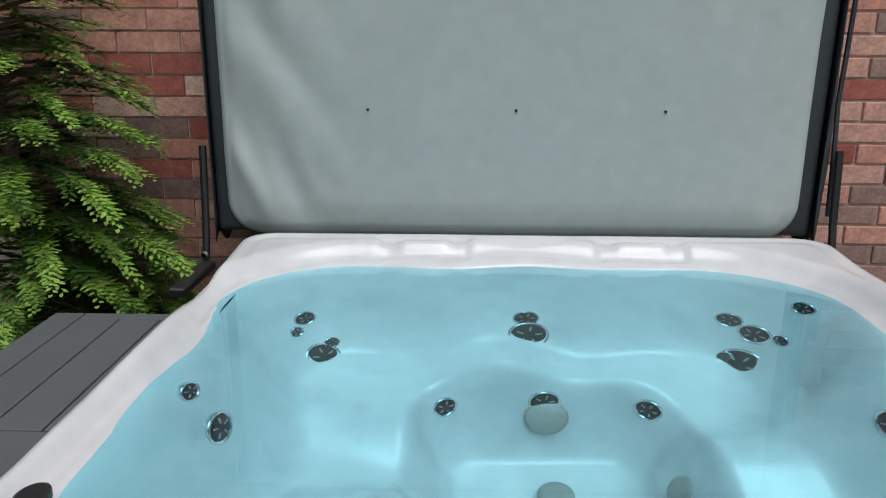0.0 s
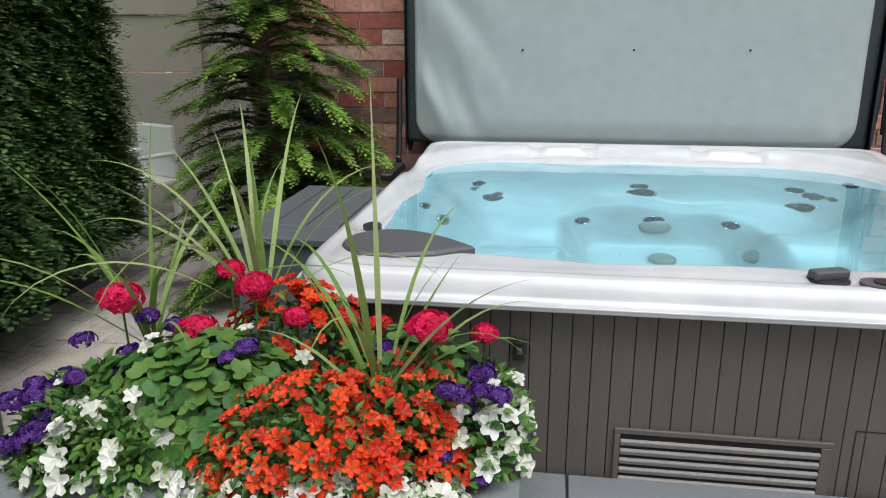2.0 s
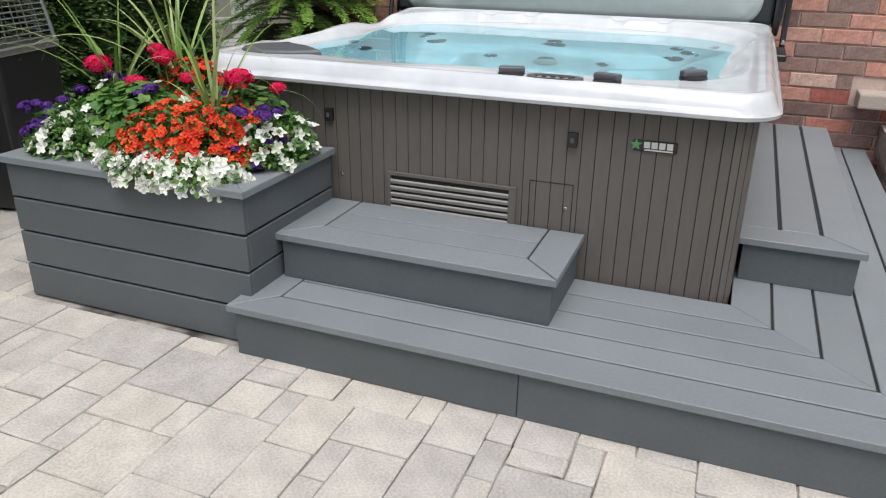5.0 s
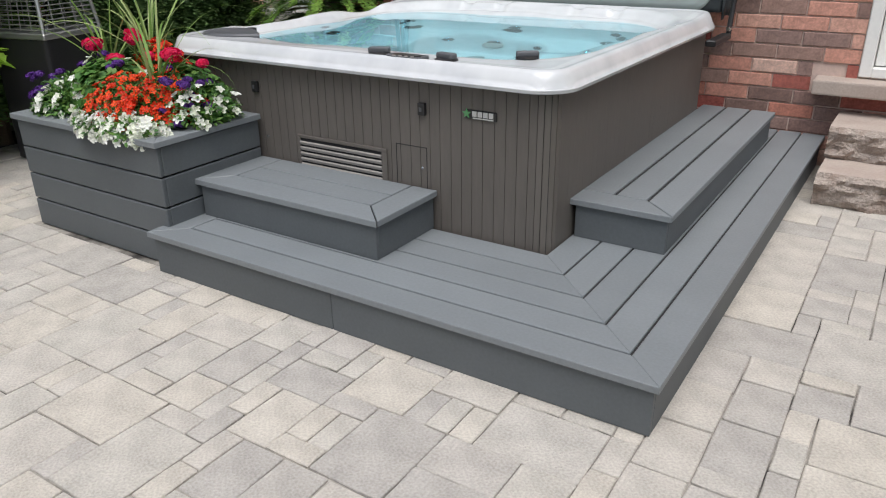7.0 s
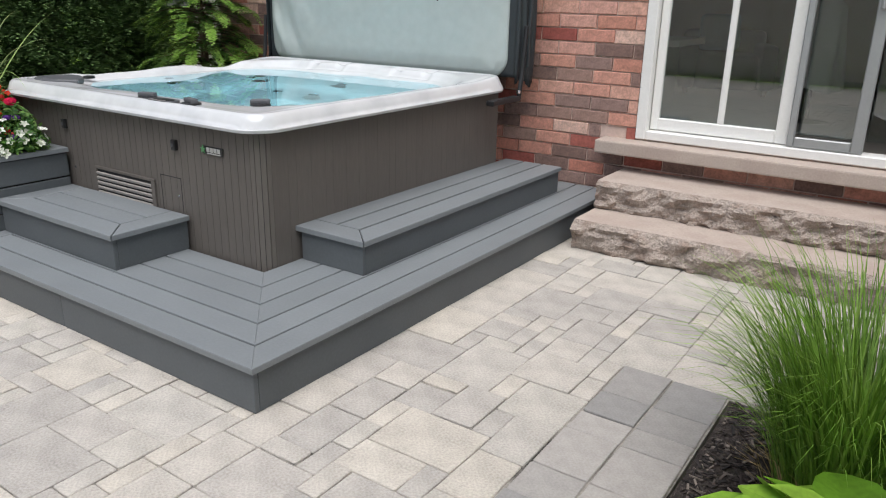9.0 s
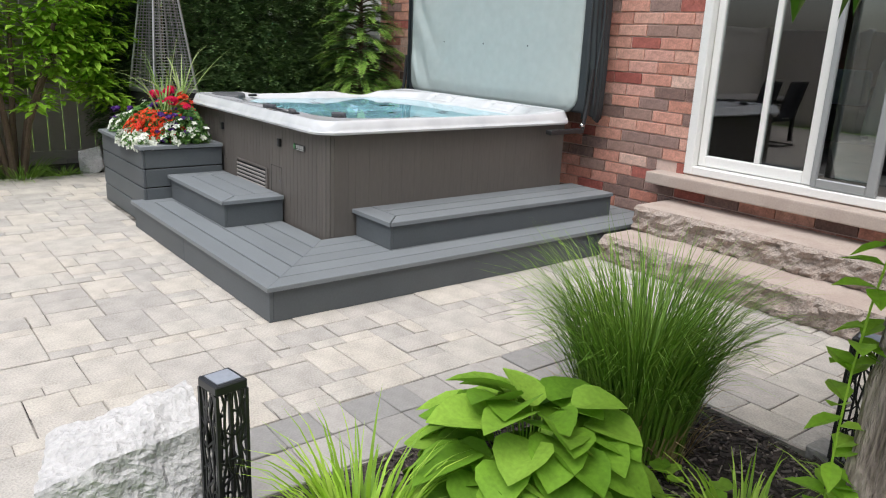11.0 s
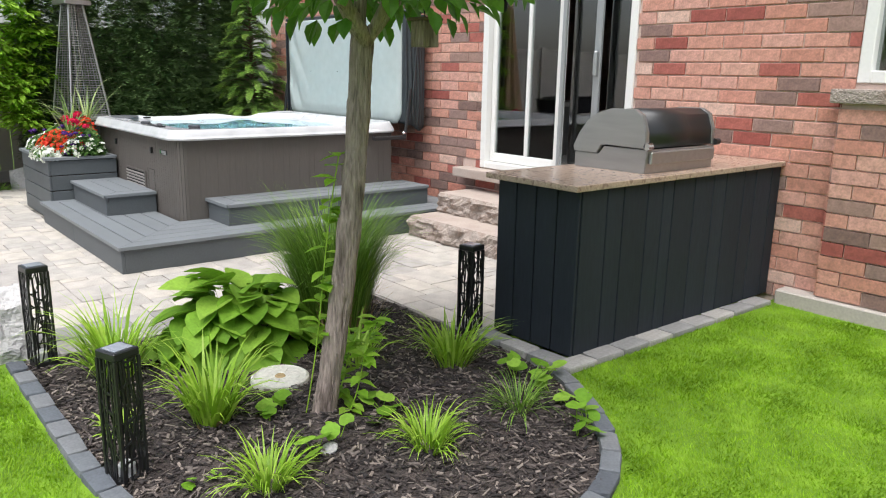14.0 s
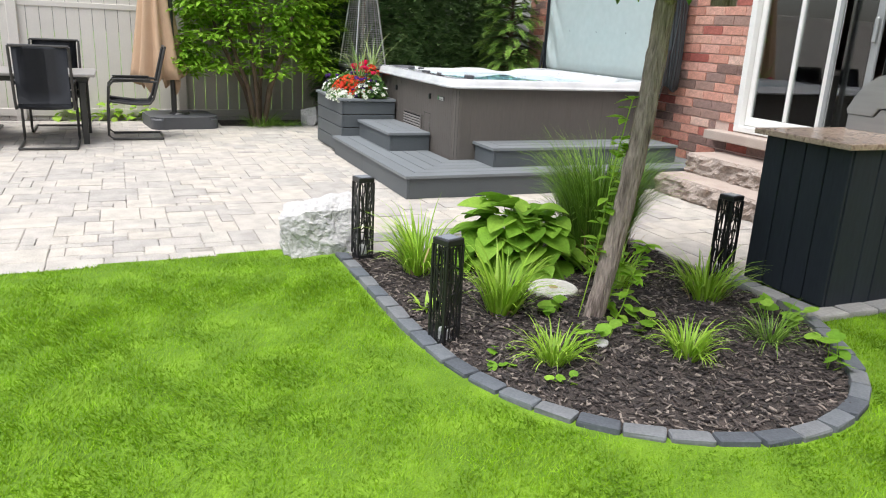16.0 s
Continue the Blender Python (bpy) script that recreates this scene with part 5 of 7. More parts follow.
def clump(name, at, n, length, width, spread, droop, mat, label, category, seed, lift=(1.0, 4.0), group="", base=0.05, straw=0, segs=5):
    """A tuft of arching blades."""
    r = random.Random(seed)
    o = thing(name, at, label, category, group)
    s = Soup()
    for k in range(n):
        a = r.uniform(0, 2 * math.pi)
        rad = base * math.sqrt(r.random())
        blade(s, (rad * math.cos(a), rad * math.sin(a), -0.01), (math.cos(a + r.uniform(-0.5, 0.5)), math.sin(a + r.uniform(-0.5, 0.5))), length * r.uniform(0.55, 1.1), width * r.uniform(0.7, 1.2), droop * r.uniform(0.5, 1.4), 0, segs, r.uniform(*lift) * spread, r.uniform(-0.6, 0.6))
    mesh_part("foliage", s.mesh("foliage"), mat, o)
    if straw:
        s = Soup()
        for k in range(straw):
            a = r.uniform(0, 2 * math.pi)
            rad = base * 1.2 * math.sqrt(r.random())
            blade(s, (rad * math.cos(a), rad * math.sin(a), -0.01), (math.cos(a), math.sin(a)), length * r.uniform(0.15, 0.45), width * 1.2, droop * r.uniform(0.6, 1.5), 0, 3, r.uniform(*lift))
        mesh_part("dry_stems", s.mesh("dry_stems"), M_STRAW, o, "dry straw at the base")
    return o


def leaf(s, p, d, n, L, W, mi=0, curl=0.15, pts=4):
    """A pointed leaf with a folded midrib, from p along d, facing n."""
    d = d.normalized()
    side = d.cross(n)
    if side.length < 1e-4:
        side = d.orthogonal()
    side.normalize()
    n = side.cross(d).normalized()
    prof = ((0.0, 0.08), (0.3, 0.9), (0.6, 0.85), (1.0, 0.02)) if pts == 4 else ((0.0, 0.25), (0.12, 0.8), (0.35, 1.0), (0.6, 0.9), (0.84, 0.5), (1.0, 0.03))
    mid, lf, rt = [], [], []
    for t, w in prof:
        c = p + d * (L * t) - n * (curl * L * t * t)
        mid.append(c)
        up = n * (W * 0.18 * w)
        lf.append(c - side * (W * 0.5 * w) + up)
        rt.append(c + side * (W * 0.5 * w) + up)
    k0 = len(s.v)
    for a, b, c in zip(lf, mid, rt):
        s.v.extend((tuple(a), tuple(b), tuple(c)))
    for k in range(len(prof) - 1):
        i = k0 + 3 * k
        s.f.extend(((i, i + 1, i + 4, i + 3), (i + 1, i + 2, i + 5, i + 4)))
        s.mi.extend((mi, mi))


def rand_dir(r):
    while True:
        v = Vector((r.uniform(-1, 1), r.uniform(-1, 1), r.uniform(-1, 1)))
        if 0.05 < v.length < 1:
            return v.normalized()


def spray(s, r, p, d, L, W, n, mi=0):
    """A flat conifer spray: a leading shoot with side shoots."""
    d = d.normalized()
    side = d.cross(Vector((0, 0, 1)))
    if side.length < 1e-3:
        side = Vector((1, 0, 0))
    side.normalize()
    up = side.cross(d)
    for k in range(n):
        t = (k + 0.5) / n
        q = p + d * (L * t) - Vector((0, 0, 0.25 * L * t * t))
        sgn = 1 if k % 2 else -1
        dd = (d * 0.8 + side * sgn * (1.1 - 0.5 * t) + up * r.uniform(-0.2, 0.25)).normalized()
        l2 = L * (0.5 - 0.32 * t) * r.uniform(0.8, 1.2)
        w2 = W * r.uniform(0.8, 1.2)
        sd = dd.cross(up).normalized() * w2 * 0.5
        s.face((q - sd * 0.3, q + dd * l2 * 0.5 - sd, q + dd * l2, q + dd * l2 * 0.5 + sd), mi)


# hosta
def hosta(at, radius, height, n, mat, label, seed, width=0.15):
    r = random.Random(seed)
    o = thing("hosta", at, label, "plant")
    stems = Soup()
    for k in range(n):
        t = (k + 0.5) / n
        a = k * 2.39996 + r.uniform(-0.25, 0.25)
        rad = radius * (0.02 + 0.85 * math.sqrt(t))
        z = height * (1.0 - 0.72 * t ** 1.3) * (r.uniform(0.85, 1.08) if k % 3 else r.uniform(0.5, 0.8))
        out = Vector((math.cos(a), math.sin(a), 0))
        p = out * rad * 0.72 + Vector((0, 0, z))
        s = Soup()
        tilt = 0.75 - 1.8 * t + r.uniform(-0.35, 0.35)
        L = width * 1.18 * r.uniform(0.65, 1.2)
        b = a + r.uniform(-1.0, 1.0)
        aim = Vector((math.cos(b), math.sin(b), tilt * 0.6))
        leaf(s, p, aim, Vector((r.uniform(-0.3, 0.3), r.uniform(-0.3, 0.3), 1)) + out * 0.3, L, width * r.uniform(0.92, 1.18), 0, 0.22, 6)
        mesh_part("leaf", s.mesh("leaf"), mat, o, smooth=True)
        stems.strip([out * 0.02 - Vector((0.004, 0, 0.01)), p * 0.6, p - Vector((0.003, 0, 0))], [out * 0.02 + Vector((0.004, 0, -0.01)), p * 0.6 + Vector((0.006, 0, 0)), p + Vector((0.003, 0, 0))])
    mesh_part("stems", stems.mesh("stems"), mat, o)
    return o


def gz(x, y):
    return bed_height(x, y)


def at_bed(x, y):
    return (x, y, gz(x, y))


hosta(at_bed(4.24, 0.05), 0.49, 0.36, 105, M_HOSTA, "large green hosta with broad overlapping leaves in mulch", 3, 0.165)
clump("ornamental_grass", at_bed(4.19, 0.66), 1700, 0.86, 0.0092, 1.8, 1.6, M_REED, "tall arching ornamental grass growing at the bed's edge", "grass", 5, (2.2, 8.0), base=0.19, straw=220, segs=6)
clump("daylily", at_bed(4.19, -0.55), 190, 0.46, 0.014, 1.0, 1.7, M_LILY, "bright green daylily clump beside a bollard light", "plant", 11, (0.9, 4.0), base=0.09, straw=12)
clump("daylily", at_bed(4.95, -0.40), 130, 0.42, 0.017, 1.1, 1.6, M_LILY, "bright green daylily clump with broad arching blades", "plant", 12, (0.9, 4.0), base=0.07, straw=10)
clump("daylily", at_bed(5.05, 0.82), 130, 0.36, 0.015, 1.0, 1.7, M_LILY, "bright green daylily clump near the bar", "plant", 13, (0.8, 3.2), base=0.09, straw=10)
clump("daylily", at_bed(4.80, 0.40), 70, 0.34, 0.014, 1.0, 1.6, M_LILY, "green daylily tuft behind the tree trunk", "plant", 14, (0.8, 3.2), base=0.07)
clump("daylily", at_bed(5.53, -0.44), 120, 0.25, 0.011, 1.0, 1.8, M_LILY, "small chartreuse grass tuft in the mulch", "plant", 15, (0.7, 3.0), base=0.06)
clump("daylily", at_bed(5.68, 0.16), 120, 0.24, 0.011, 1.0, 1.8, M_LILY, "small chartreuse grass tuft in open mulch", "plant", 16, (0.7, 3.0), base=0.06)
clump("chive_tuft", at_bed(5.62, 0.72), 120, 0.27, 0.006, 0.8, 2.0, M_REED, "thin dark green grassy tuft beside edging stones", "plant", 17, (0.5, 3.0), base=0.05)


def round_leaf(s, p, n, r0, rr):
    """A round, slightly lobed leaf."""
    n = n.normalized()
    u = n.orthogonal().normalized()
    v = n.cross(u)
    turn = rr.uniform(0, 6.28)
    pts = []
    for k in range(9):
        a = turn + 2 * math.pi * k / 9
        q = r0 * (0.55 if k == 0 else 1.0) * rr.uniform(0.9, 1.08)
        pts.append(p + (u * math.cos(a) + v * math.sin(a)) * q + n * (0.12 * q))
    k0 = len(s.v)
    s.v.append(tuple(p))
    s.v.extend(tuple(q) for q in pts)
    for k in range(9):
        s.f.append((k0, k0 + 1 + k, k0 + 1 + (k + 1) % 9))
        s.mi.append(0)


def vine(at, spots, size, label, seed, tall=0.07):
    r = random.Random(seed)
    o = thing("groundcover_plant", at, label, "plant")
    for x, y in spots:
        for k in range(r.randint(3, 4)):
            p = Vector((x - at[0] + r.uniform(-0.06, 0.06), y - at[1] + r.uniform(-0.06, 0.06), gz(x, y) - at[2] + tall * r.uniform(0.3, 1.1)))
            s = Soup()
            round_leaf(s, p, Vector((r.uniform(-0.5, 0.5), r.uniform(-0.5, 0.5), 1)), size * r.uniform(0.7, 1.15), r)
            mesh_part("leaf", s.mesh("leaf"), M_HOSTA, o)
            g = Vector((x - at[0], y - at[1], gz(x, y) - at[2] - 0.01))
            part("stem", tube(bmesh.new(), [tuple(g), tuple(g.lerp(p, 0.6)), tuple(p)], 0.002, 4), M_LILY, o)


vine(at_bed(5.25, -0.15), ((5.05, -0.13), (5.12, -0.22), (5.42, -0.08), (5.38, 0.12), (5.32, 0.2), (5.48, -0.22)), 0.042, "round-leaved seedlings round the tree's foot", 21)
vine(at_bed(5.55, 1.0), ((5.45, 1.05), (5.58, 0.98), (5.75, 0.92), (5.9, 0.85), (5.95, 0.72), (5.36, 0.95)), 0.048, "squash seedlings with round leaves by the edging", 22, 0.12)
vine(at_bed(4.5, 0.5), ((4.45, 0.55), (4.6, 0.35), (4.62, 0.55)), 0.04, "round-leaved seedlings between grasses", 23)
vine(at_bed(5.35, -0.62), ((5.35, -0.62), (5.5, -0.68), (5.72, -0.5)), 0.026, "tiny scattered seedlings in the mulch", 24, 0.03)
clump("weed_tuft", at_bed(4.75, -0.72), 26, 0.13, 0.028, 0.8, 1.6, M_LILY, "small leafy weed beside the edging stones", "plant", 25, (0.5, 2.0), base=0.03)

# tree in the bed
tree = thing("tree", (5.178, -0.005, 0.0), "young tree with a leaning grey-brown fissured trunk", "tree")


def branch(pts, radii, name, parent, sides=12, rough=0.0):
    bm = tube(bmesh.new(), pts, 0.05, sides, radii)
    if rough:
        for v in bm.verts:
            c = min(pts, key=lambda q: abs(q[2] - v.co.z))
            out = Vector((v.co.x - c[0], v.co.y - c[1], 0))
            if out.length > 1e-5:
                out.normalize()
                ridge = 1 - 2.2 * abs(noise.noise((out.x * 5.5, out.y * 5.5, v.co.z * 5)))
                v.co += out * rough * (0.7 * ridge + 0.5 * noise.noise((out.x * 12, out.y * 12, v.co.z * 22)))
    return part(name, bm, M_BARK, parent, smooth=True)


tp = [(0.0, 0.0, -0.05), (0.0, 0.0, 0.03)]
for k in range(1, 73):
    t = k / 72
    tp.append((0.012 * math.sin(4 * t) + 0.02 * t, 0.185 * t + 0.03 * math.sin(2.6 * t), 0.03 + 1.55 * t))
trad = [0.064, 0.052] + [0.045 - 0.004 * k / 72 + 0.002 * math.sin(k * 0.57) for k in range(1, 73)]
branch(tp, trad, "trunk", tree, 56, 0.008)
fx, fy, fz = tp[-1]
limbs = []
for k, (dx, dy, dz, r0) in enumerate(((-0.05, 0.45, 0.5, 0.032), (0.1, -0.4, 0.5, 0.034), (0.4, 0.15, 0.55, 0.026), (-0.4, -0.05, 0.6, 0.028), (0.0, 0.05, 0.9, 0.03))):
    pts = [(fx + dx * t + 0.03 * math.sin(5 * t + k), fy + dy * t, fz - 0.03 + dz * t) for t in (0, 0.12, 0.3, 0.5, 0.75, 1.0, 1.3)]
    branch(pts, [r0 * (1 - 0.11 * i) for i in range(7)], "limb", tree, 8)
    limbs.append(pts)
r = random.Random(31)
s = Soup()
for k in range(2300):
    a = r.uniform(0, 2 * math.pi)
    rad = 0.95 * math.sqrt(r.random())
    z = 1.80 + r.random() ** 1.3 * 1.0 - 0.10 * (rad < 0.5)
    if rad < 0.42 and r.random() < 0.03:
        z -= 0.10
    p = Vector((fx + rad * math.cos(a), fy + rad * math.sin(a), z))
    d = Vector((math.cos(a), math.sin(a), r.uniform(-1.2, -0.1)))
    leaf(s, p, d, Vector((r.uniform(-0.5, 0.5), r.uniform(-0.5, 0.5), 1)), r.uniform(0.07, 0.11), r.uniform(0.06, 0.085))
# a few leaves that hang lower round the fork
for k in range(46):
    a = r.uniform(0, 2 * math.pi)
    rad = r.uniform(0.1, 0.5)
    p = Vector((fx + rad * math.cos(a), fy + rad * math.sin(a), r.uniform(1.62, 1.82)))
    leaf(s, p, Vector((math.cos(a) * 0.6, math.sin(a) * 0.6, -1)), Vector((math.cos(a), math.sin(a), 0.5)), r.uniform(0.08, 0.11), r.uniform(0.06, 0.08))
mesh_part("crown", s.mesh("crown"), M_TREELEAF, tree, "green heart-shaped leaves")
# leafy suckers beside the trunk
for si, (bx, by, h) in enumerate(((-0.03, -0.075, 1.12), (0.05, 0.08, 0.42), (-0.05, 0.06, 0.35))):
    pts = [(bx + 0.015 * math.sin(6 * t), by + (0.19 if si == 0 else 0.16) * t, h * t) for t in [k / 8 for k in range(9)]]
    part("sucker", tube(bmesh.new(), pts, 0.0028, 6), M_LILY, tree)
    s = Soup()
    for k in range(44 if si == 0 else 30):
        t = r.uniform(0.25 if si == 0 else 0.1, 1)
        i = min(7, int(t * 8))
        p = Vector(pts[i]).lerp(Vector(pts[i + 1]), t * 8 - i)
        a = r.uniform(0, 6.28)
        leaf(s, p, Vector((math.cos(a), math.sin(a), r.uniform(-0.4, 0.5))), Vector((0, 0, 1)), r.uniform(0.06, 0.10), r.uniform(0.04, 0.065))
    mesh_part("sucker_leaves", s.mesh("sucker_leaves"), M_SHRUB, tree, "yellow-green young leaves")
# little bird box hanging in the crown
bird = thing("bird_box", (5.31, 0.41, 1.54), "small weathered wooden bird box hanging in the tree", "bird box")
part("box_body", boxed((-0.04, -0.04, 0), (0.04, 0.04, 0.1), 0.003), M_BARK, bird)
part("box_roof", boxed((-0.052, -0.052, 0.1), (0.052, 0.052, 0.112), 0.003), M_TWIG, bird)
part("hanger", tube(bmesh.new(), [(0, 0, 0.11), (0, -0.02, 0.22), (0, -0.06, 0.32)], 0.003, 6), M_BLACK, bird)

# ---- flowers in the planter ----
def blossom(s, p, n, r0, rr, mi=0, petals=5, cup=0.35, throat=None):
    """A flower of rounded, slightly waved petals round a sunken centre."""
    n = n.normalized()
    u = n.orthogonal().normalized()
    v = n.cross(u)
    t0 = rr.uniform(0, 6.28)
    k0 = len(s.v)
    s.v.append(tuple(p - n * r0 * cup))
    m = petals * 4
    for k in range(m):
        a = t0 + 2 * math.pi * (k + (0.25 if k % 4 == 1 else -0.25 if k % 4 == 3 else 0)) / m
        q = r0 * (0.66, 0.97, 1.02, 0.97)[k % 4] * rr.uniform(0.93, 1.07)
        s.v.append(tuple(p + (u * math.cos(a) + v * math.sin(a)) * q + n * (r0 * (0.10 if k % 4 == 0 else rr.uniform(-0.12, 0.06)))))
    for k in range(m):
        s.f.append((k0, k0 + 1 + k, k0 + 1 + (k + 1) % m))
        s.mi.append(mi)
    if throat is not None:
        k1 = len(s.v)
        for k in range(6):
            a = t0 + 2 * math.pi * k / 6
            s.v.append(tuple(p + (u * math.cos(a) + v * math.sin(a)) * r0 * 0.27 - n * r0 * cup * 0.66))
        s.f.append(tuple(range(k1, k1 + 6)))
        s.mi.append(throat)


def mound(name, at, size, leaves, flowers, mats, label, seed, leaf_size=0.03, bloom=0.02, throat=False, trail=0.0, rounded=False):
    """A cushion of foliage with flowers on its outside."""
    r = random.Random(seed)
    o = thing(name, at, label, "flower")
    s = Soup()
    for k in range(leaves):
        d = rand_dir(r)
        d.z = abs(d.z) * 1.0 - trail * r.random()
        q = r.uniform(0.35, 1.0) ** 0.5
        p = Vector((d.x * size[0] * q, d.y * size[1] * q, d.z * size[2] * q))
        if rounded:
            round_leaf(s, p, d + rand_dir(r) * 0.6 + Vector((0, 0, 0.5)), leaf_size * r.uniform(0.55, 0.9), r)
        else:
            leaf(s, p, d + rand_dir(r) * 0.8, d + Vector((0, 0, 0.8)), leaf_size * r.uniform(0.7, 1.4), leaf_size * r.uniform(0.4, 0.75))
    mesh_part("foliage", s.mesh("foliage"), M_GERANIUM, o, "green foliage")
    s = Soup()
    for k in range(flowers):
        d = rand_dir(r)
        d.z = max(-trail, abs(d.z) - trail * r.random())
        if d.y > 0.5 and r.random() < 0.5:
            d.y = -d.y
        q = r.uniform(0.93, 1.1)
        p = Vector((d.x * size[0] * q, d.y * size[1] * q, d.z * size[2] * q))
        n = (Vector((d.x, d.y - 0.25, d.z + 0.35)) + rand_dir(r) * 0.45)
        blossom(s, p, n, bloom * r.uniform(0.75, 1.2), r, 0, 5, 0.4, 1 if throat else None)
    mesh_part("blossoms", s.mesh("blossoms"), mats, o)
    return o


mound("calibrachoa", (-0.36, 0.32, 0.62), (0.29, 0.19, 0.20), 1700, 330, [M_ORANGE, M_THROAT], "mound of small orange-red calibrachoa flowers", 41, 0.024, 0.018, throat=True)
mound("calibrachoa", (-0.22, 0.42, 0.66), (0.18, 0.16, 0.17), 800, 130, [M_ORANGE, M_THROAT], "orange-red calibrachoa flowers in the planter", 42, 0.024, 0.018, throat=True)
mound("calibrachoa", (-0.52, 0.62, 0.66), (0.22, 0.10, 0.27), 700, 150, [M_ORANGE, M_THROAT], "orange-red calibrachoa flowers at the planter's back", 43, 0.024, 0.018, throat=True)
mound("petunia", (-0.33, 0.19, 0.60), (0.32, 0.12, 0.10), 1100, 150, [M_PETALWHITE, M_SHRUB], "white petunias spilling over the planter's front edge", 44, 0.026, 0.0275, trail=0.3)
mound("petunia", (-0.86, 0.30, 0.60), (0.22, 0.16, 0.15), 1400, 42, [M_PETALWHITE, M_SHRUB], "white petunias among trailing green foliage", 45, 0.026, 0.028)
mound("petunia", (-0.05, 0.48, 0.62), (0.11, 0.20, 0.18), 800, 42, [M_PETALWHITE, M_SHRUB], "white petunias trailing beside the hot tub", 46, 0.026, 0.026)
mound("leafy_plant", (-0.70, 0.45, 0.60), (0.33, 0.22, 0.26), 2300, 14, [M_PETALWHITE, M_SHRUB], "dense green bedding foliage in the planter", 47, 0.027, 0.02, rounded=True)
mound("leafy_plant", (-0.22, 0.52, 0.60), (0.26, 0.18, 0.28), 1100, 8, [M_RED, M_THROAT], "dense green bedding foliage in the planter", 48, 0.027, 0.02, rounded=True)


def ball_head(name, heads, mats, label, seed, n, bloom, stem=True, size=0.047):
    """Round flower heads made of many small blossoms, on stems."""
    r = random.Random(seed)
    o = thing(name, (heads[0][0], heads[0][1], 0.58), label, "flower")
    for hx, hy, hz, q in heads:
        c = Vector((hx - heads[0][0], hy - heads[0][1], hz - 0.58))
        s = Soup()
        for k in range(n):
            d = rand_dir(r)
            d.z = abs(d.z) if r.random() < 0.75 else d.z
            blossom(s, c + Vector((d.x, d.y, d.z * 0.62)) * (size * q * r.uniform(0.6, 1.12)), d, bloom * r.uniform(0.8, 1.2), r, 0, 5, 0.06)
        mesh_part("flower_head", s.mesh("flower_head"), mats, o)
        if stem:
            part("stem", tube(bmesh.new(), [(c.x, c.y + 0.02, 0.0), (c.x, c.y + 0.01, c.z * 0.5), tuple(c)], 0.003, 5), M_GERANIUM, o)
    return o


ball_head("geranium", [(-0.96, 0.55, 0.90, 1.15), (-0.75, 0.52, 0.84, 1.0), (-0.61, 0.55, 0.95, 0.9), (-0.69, 0.60, 0.97, 0.7), (-0.16, 0.42, 0.92, 1.05), (-0.51, 0.56, 0.87, 0.7), (-0.05, 0.5, 0.88, 0.6)], [M_PINK], "magenta-red geraniums with round flower heads", 51, 150, 0.0125)
ball_head("geranium", [(-0.40, 0.60, 0.86, 0.7), (-0.32, 0.62, 0.84, 0.6), (-0.50, 0.64, 0.90, 0.7)], [M_RED], "red geraniums at the back of the planter", 52, 110, 0.0125)
rv = random.Random(77)
ball_head("verbena", [(-1.03 + rv.uniform(-0.06, 0.12), 0.34 + rv.uniform(-0.14, 0.2), 0.70 + rv.uniform(-0.06, 0.1), rv.uniform(0.7, 1.1)) for _ in range(20)] + [(-0.90, 0.56, 0.85, 0.9), (-0.82, 0.54, 0.84, 0.8)], [M_PURPLE], "deep purple verbena at the planter's end", 53, 80, 0.0085, size=0.032, stem=False)
ball_head("verbena", [(-0.05 + rv.uniform(-0.06, 0.08), 0.38 + rv.uniform(-0.08, 0.14), 0.74 + rv.uniform(-0.08, 0.1), rv.uniform(0.7, 1.1)) for _ in range(13)] + [(-0.28, 0.48, 0.84, 0.8), (-0.58, 0.42, 0.85, 0.9), (-0.68, 0.45, 0.82, 0.9), (-0.62, 0.40, 0.83, 0.7), (-0.04, 0.31, 0.635, 0.9), (-0.12, 0.30, 0.69, 0.9)], [M_PURPLE], "deep purple verbena clusters beside the hot tub", 54, 80, 0.0085, size=0.031, stem=False)
mound("leafy_plant", (-0.98, 0.40, 0.60), (0.15, 0.22, 0.17), 900, 10, [M_PETALWHITE, M_SHRUB], "trailing green foliage at the planter's end", 49, 0.03, 0.02)


def spike(at, blades, label, seed):
    r = random.Random(seed)
    o = thing("spike_plant", at, label, "plant", "spike plants in the planter")
    for a, L, lift, droop in blades:
        s = Soup()
        blade(s, (r.uniform(-0.015, 0.015), r.uniform(-0.015, 0.015), -0.05), (math.cos(radians(a)), math.sin(radians(a))), L, r.uniform(0.013, 0.020), droop, 0, 12, lift, r.uniform(-0.5, 0.5))
        mesh_part("leaf", s.mesh("leaf"), M_SPIKE, o)


def spike_set(seed, n, L):
    r = random.Random(seed)
    return [(r.uniform(0, 360), L * r.uniform(0.5, 1.05), r.choice((0.9, 1.3, 2.0, 3.5, 7.0)), r.choice((0.25, 0.6, 1.4, 1.9, 2.4))) for _ in range(n)]


spike((-0.64, 0.66, 0.88), spike_set(61, 19, 0.8), "green-and-cream spike plant with long arching leaves", 61)
spike((-0.27, 0.40, 0.78), spike_set(66, 15, 0.72), "green-and-cream spike plant beside the hot tub", 62)
spike((-0.92, 0.60, 0.80), spike_set(65, 17, 0.72), "green-and-cream spike plant at the planter's end", 65)

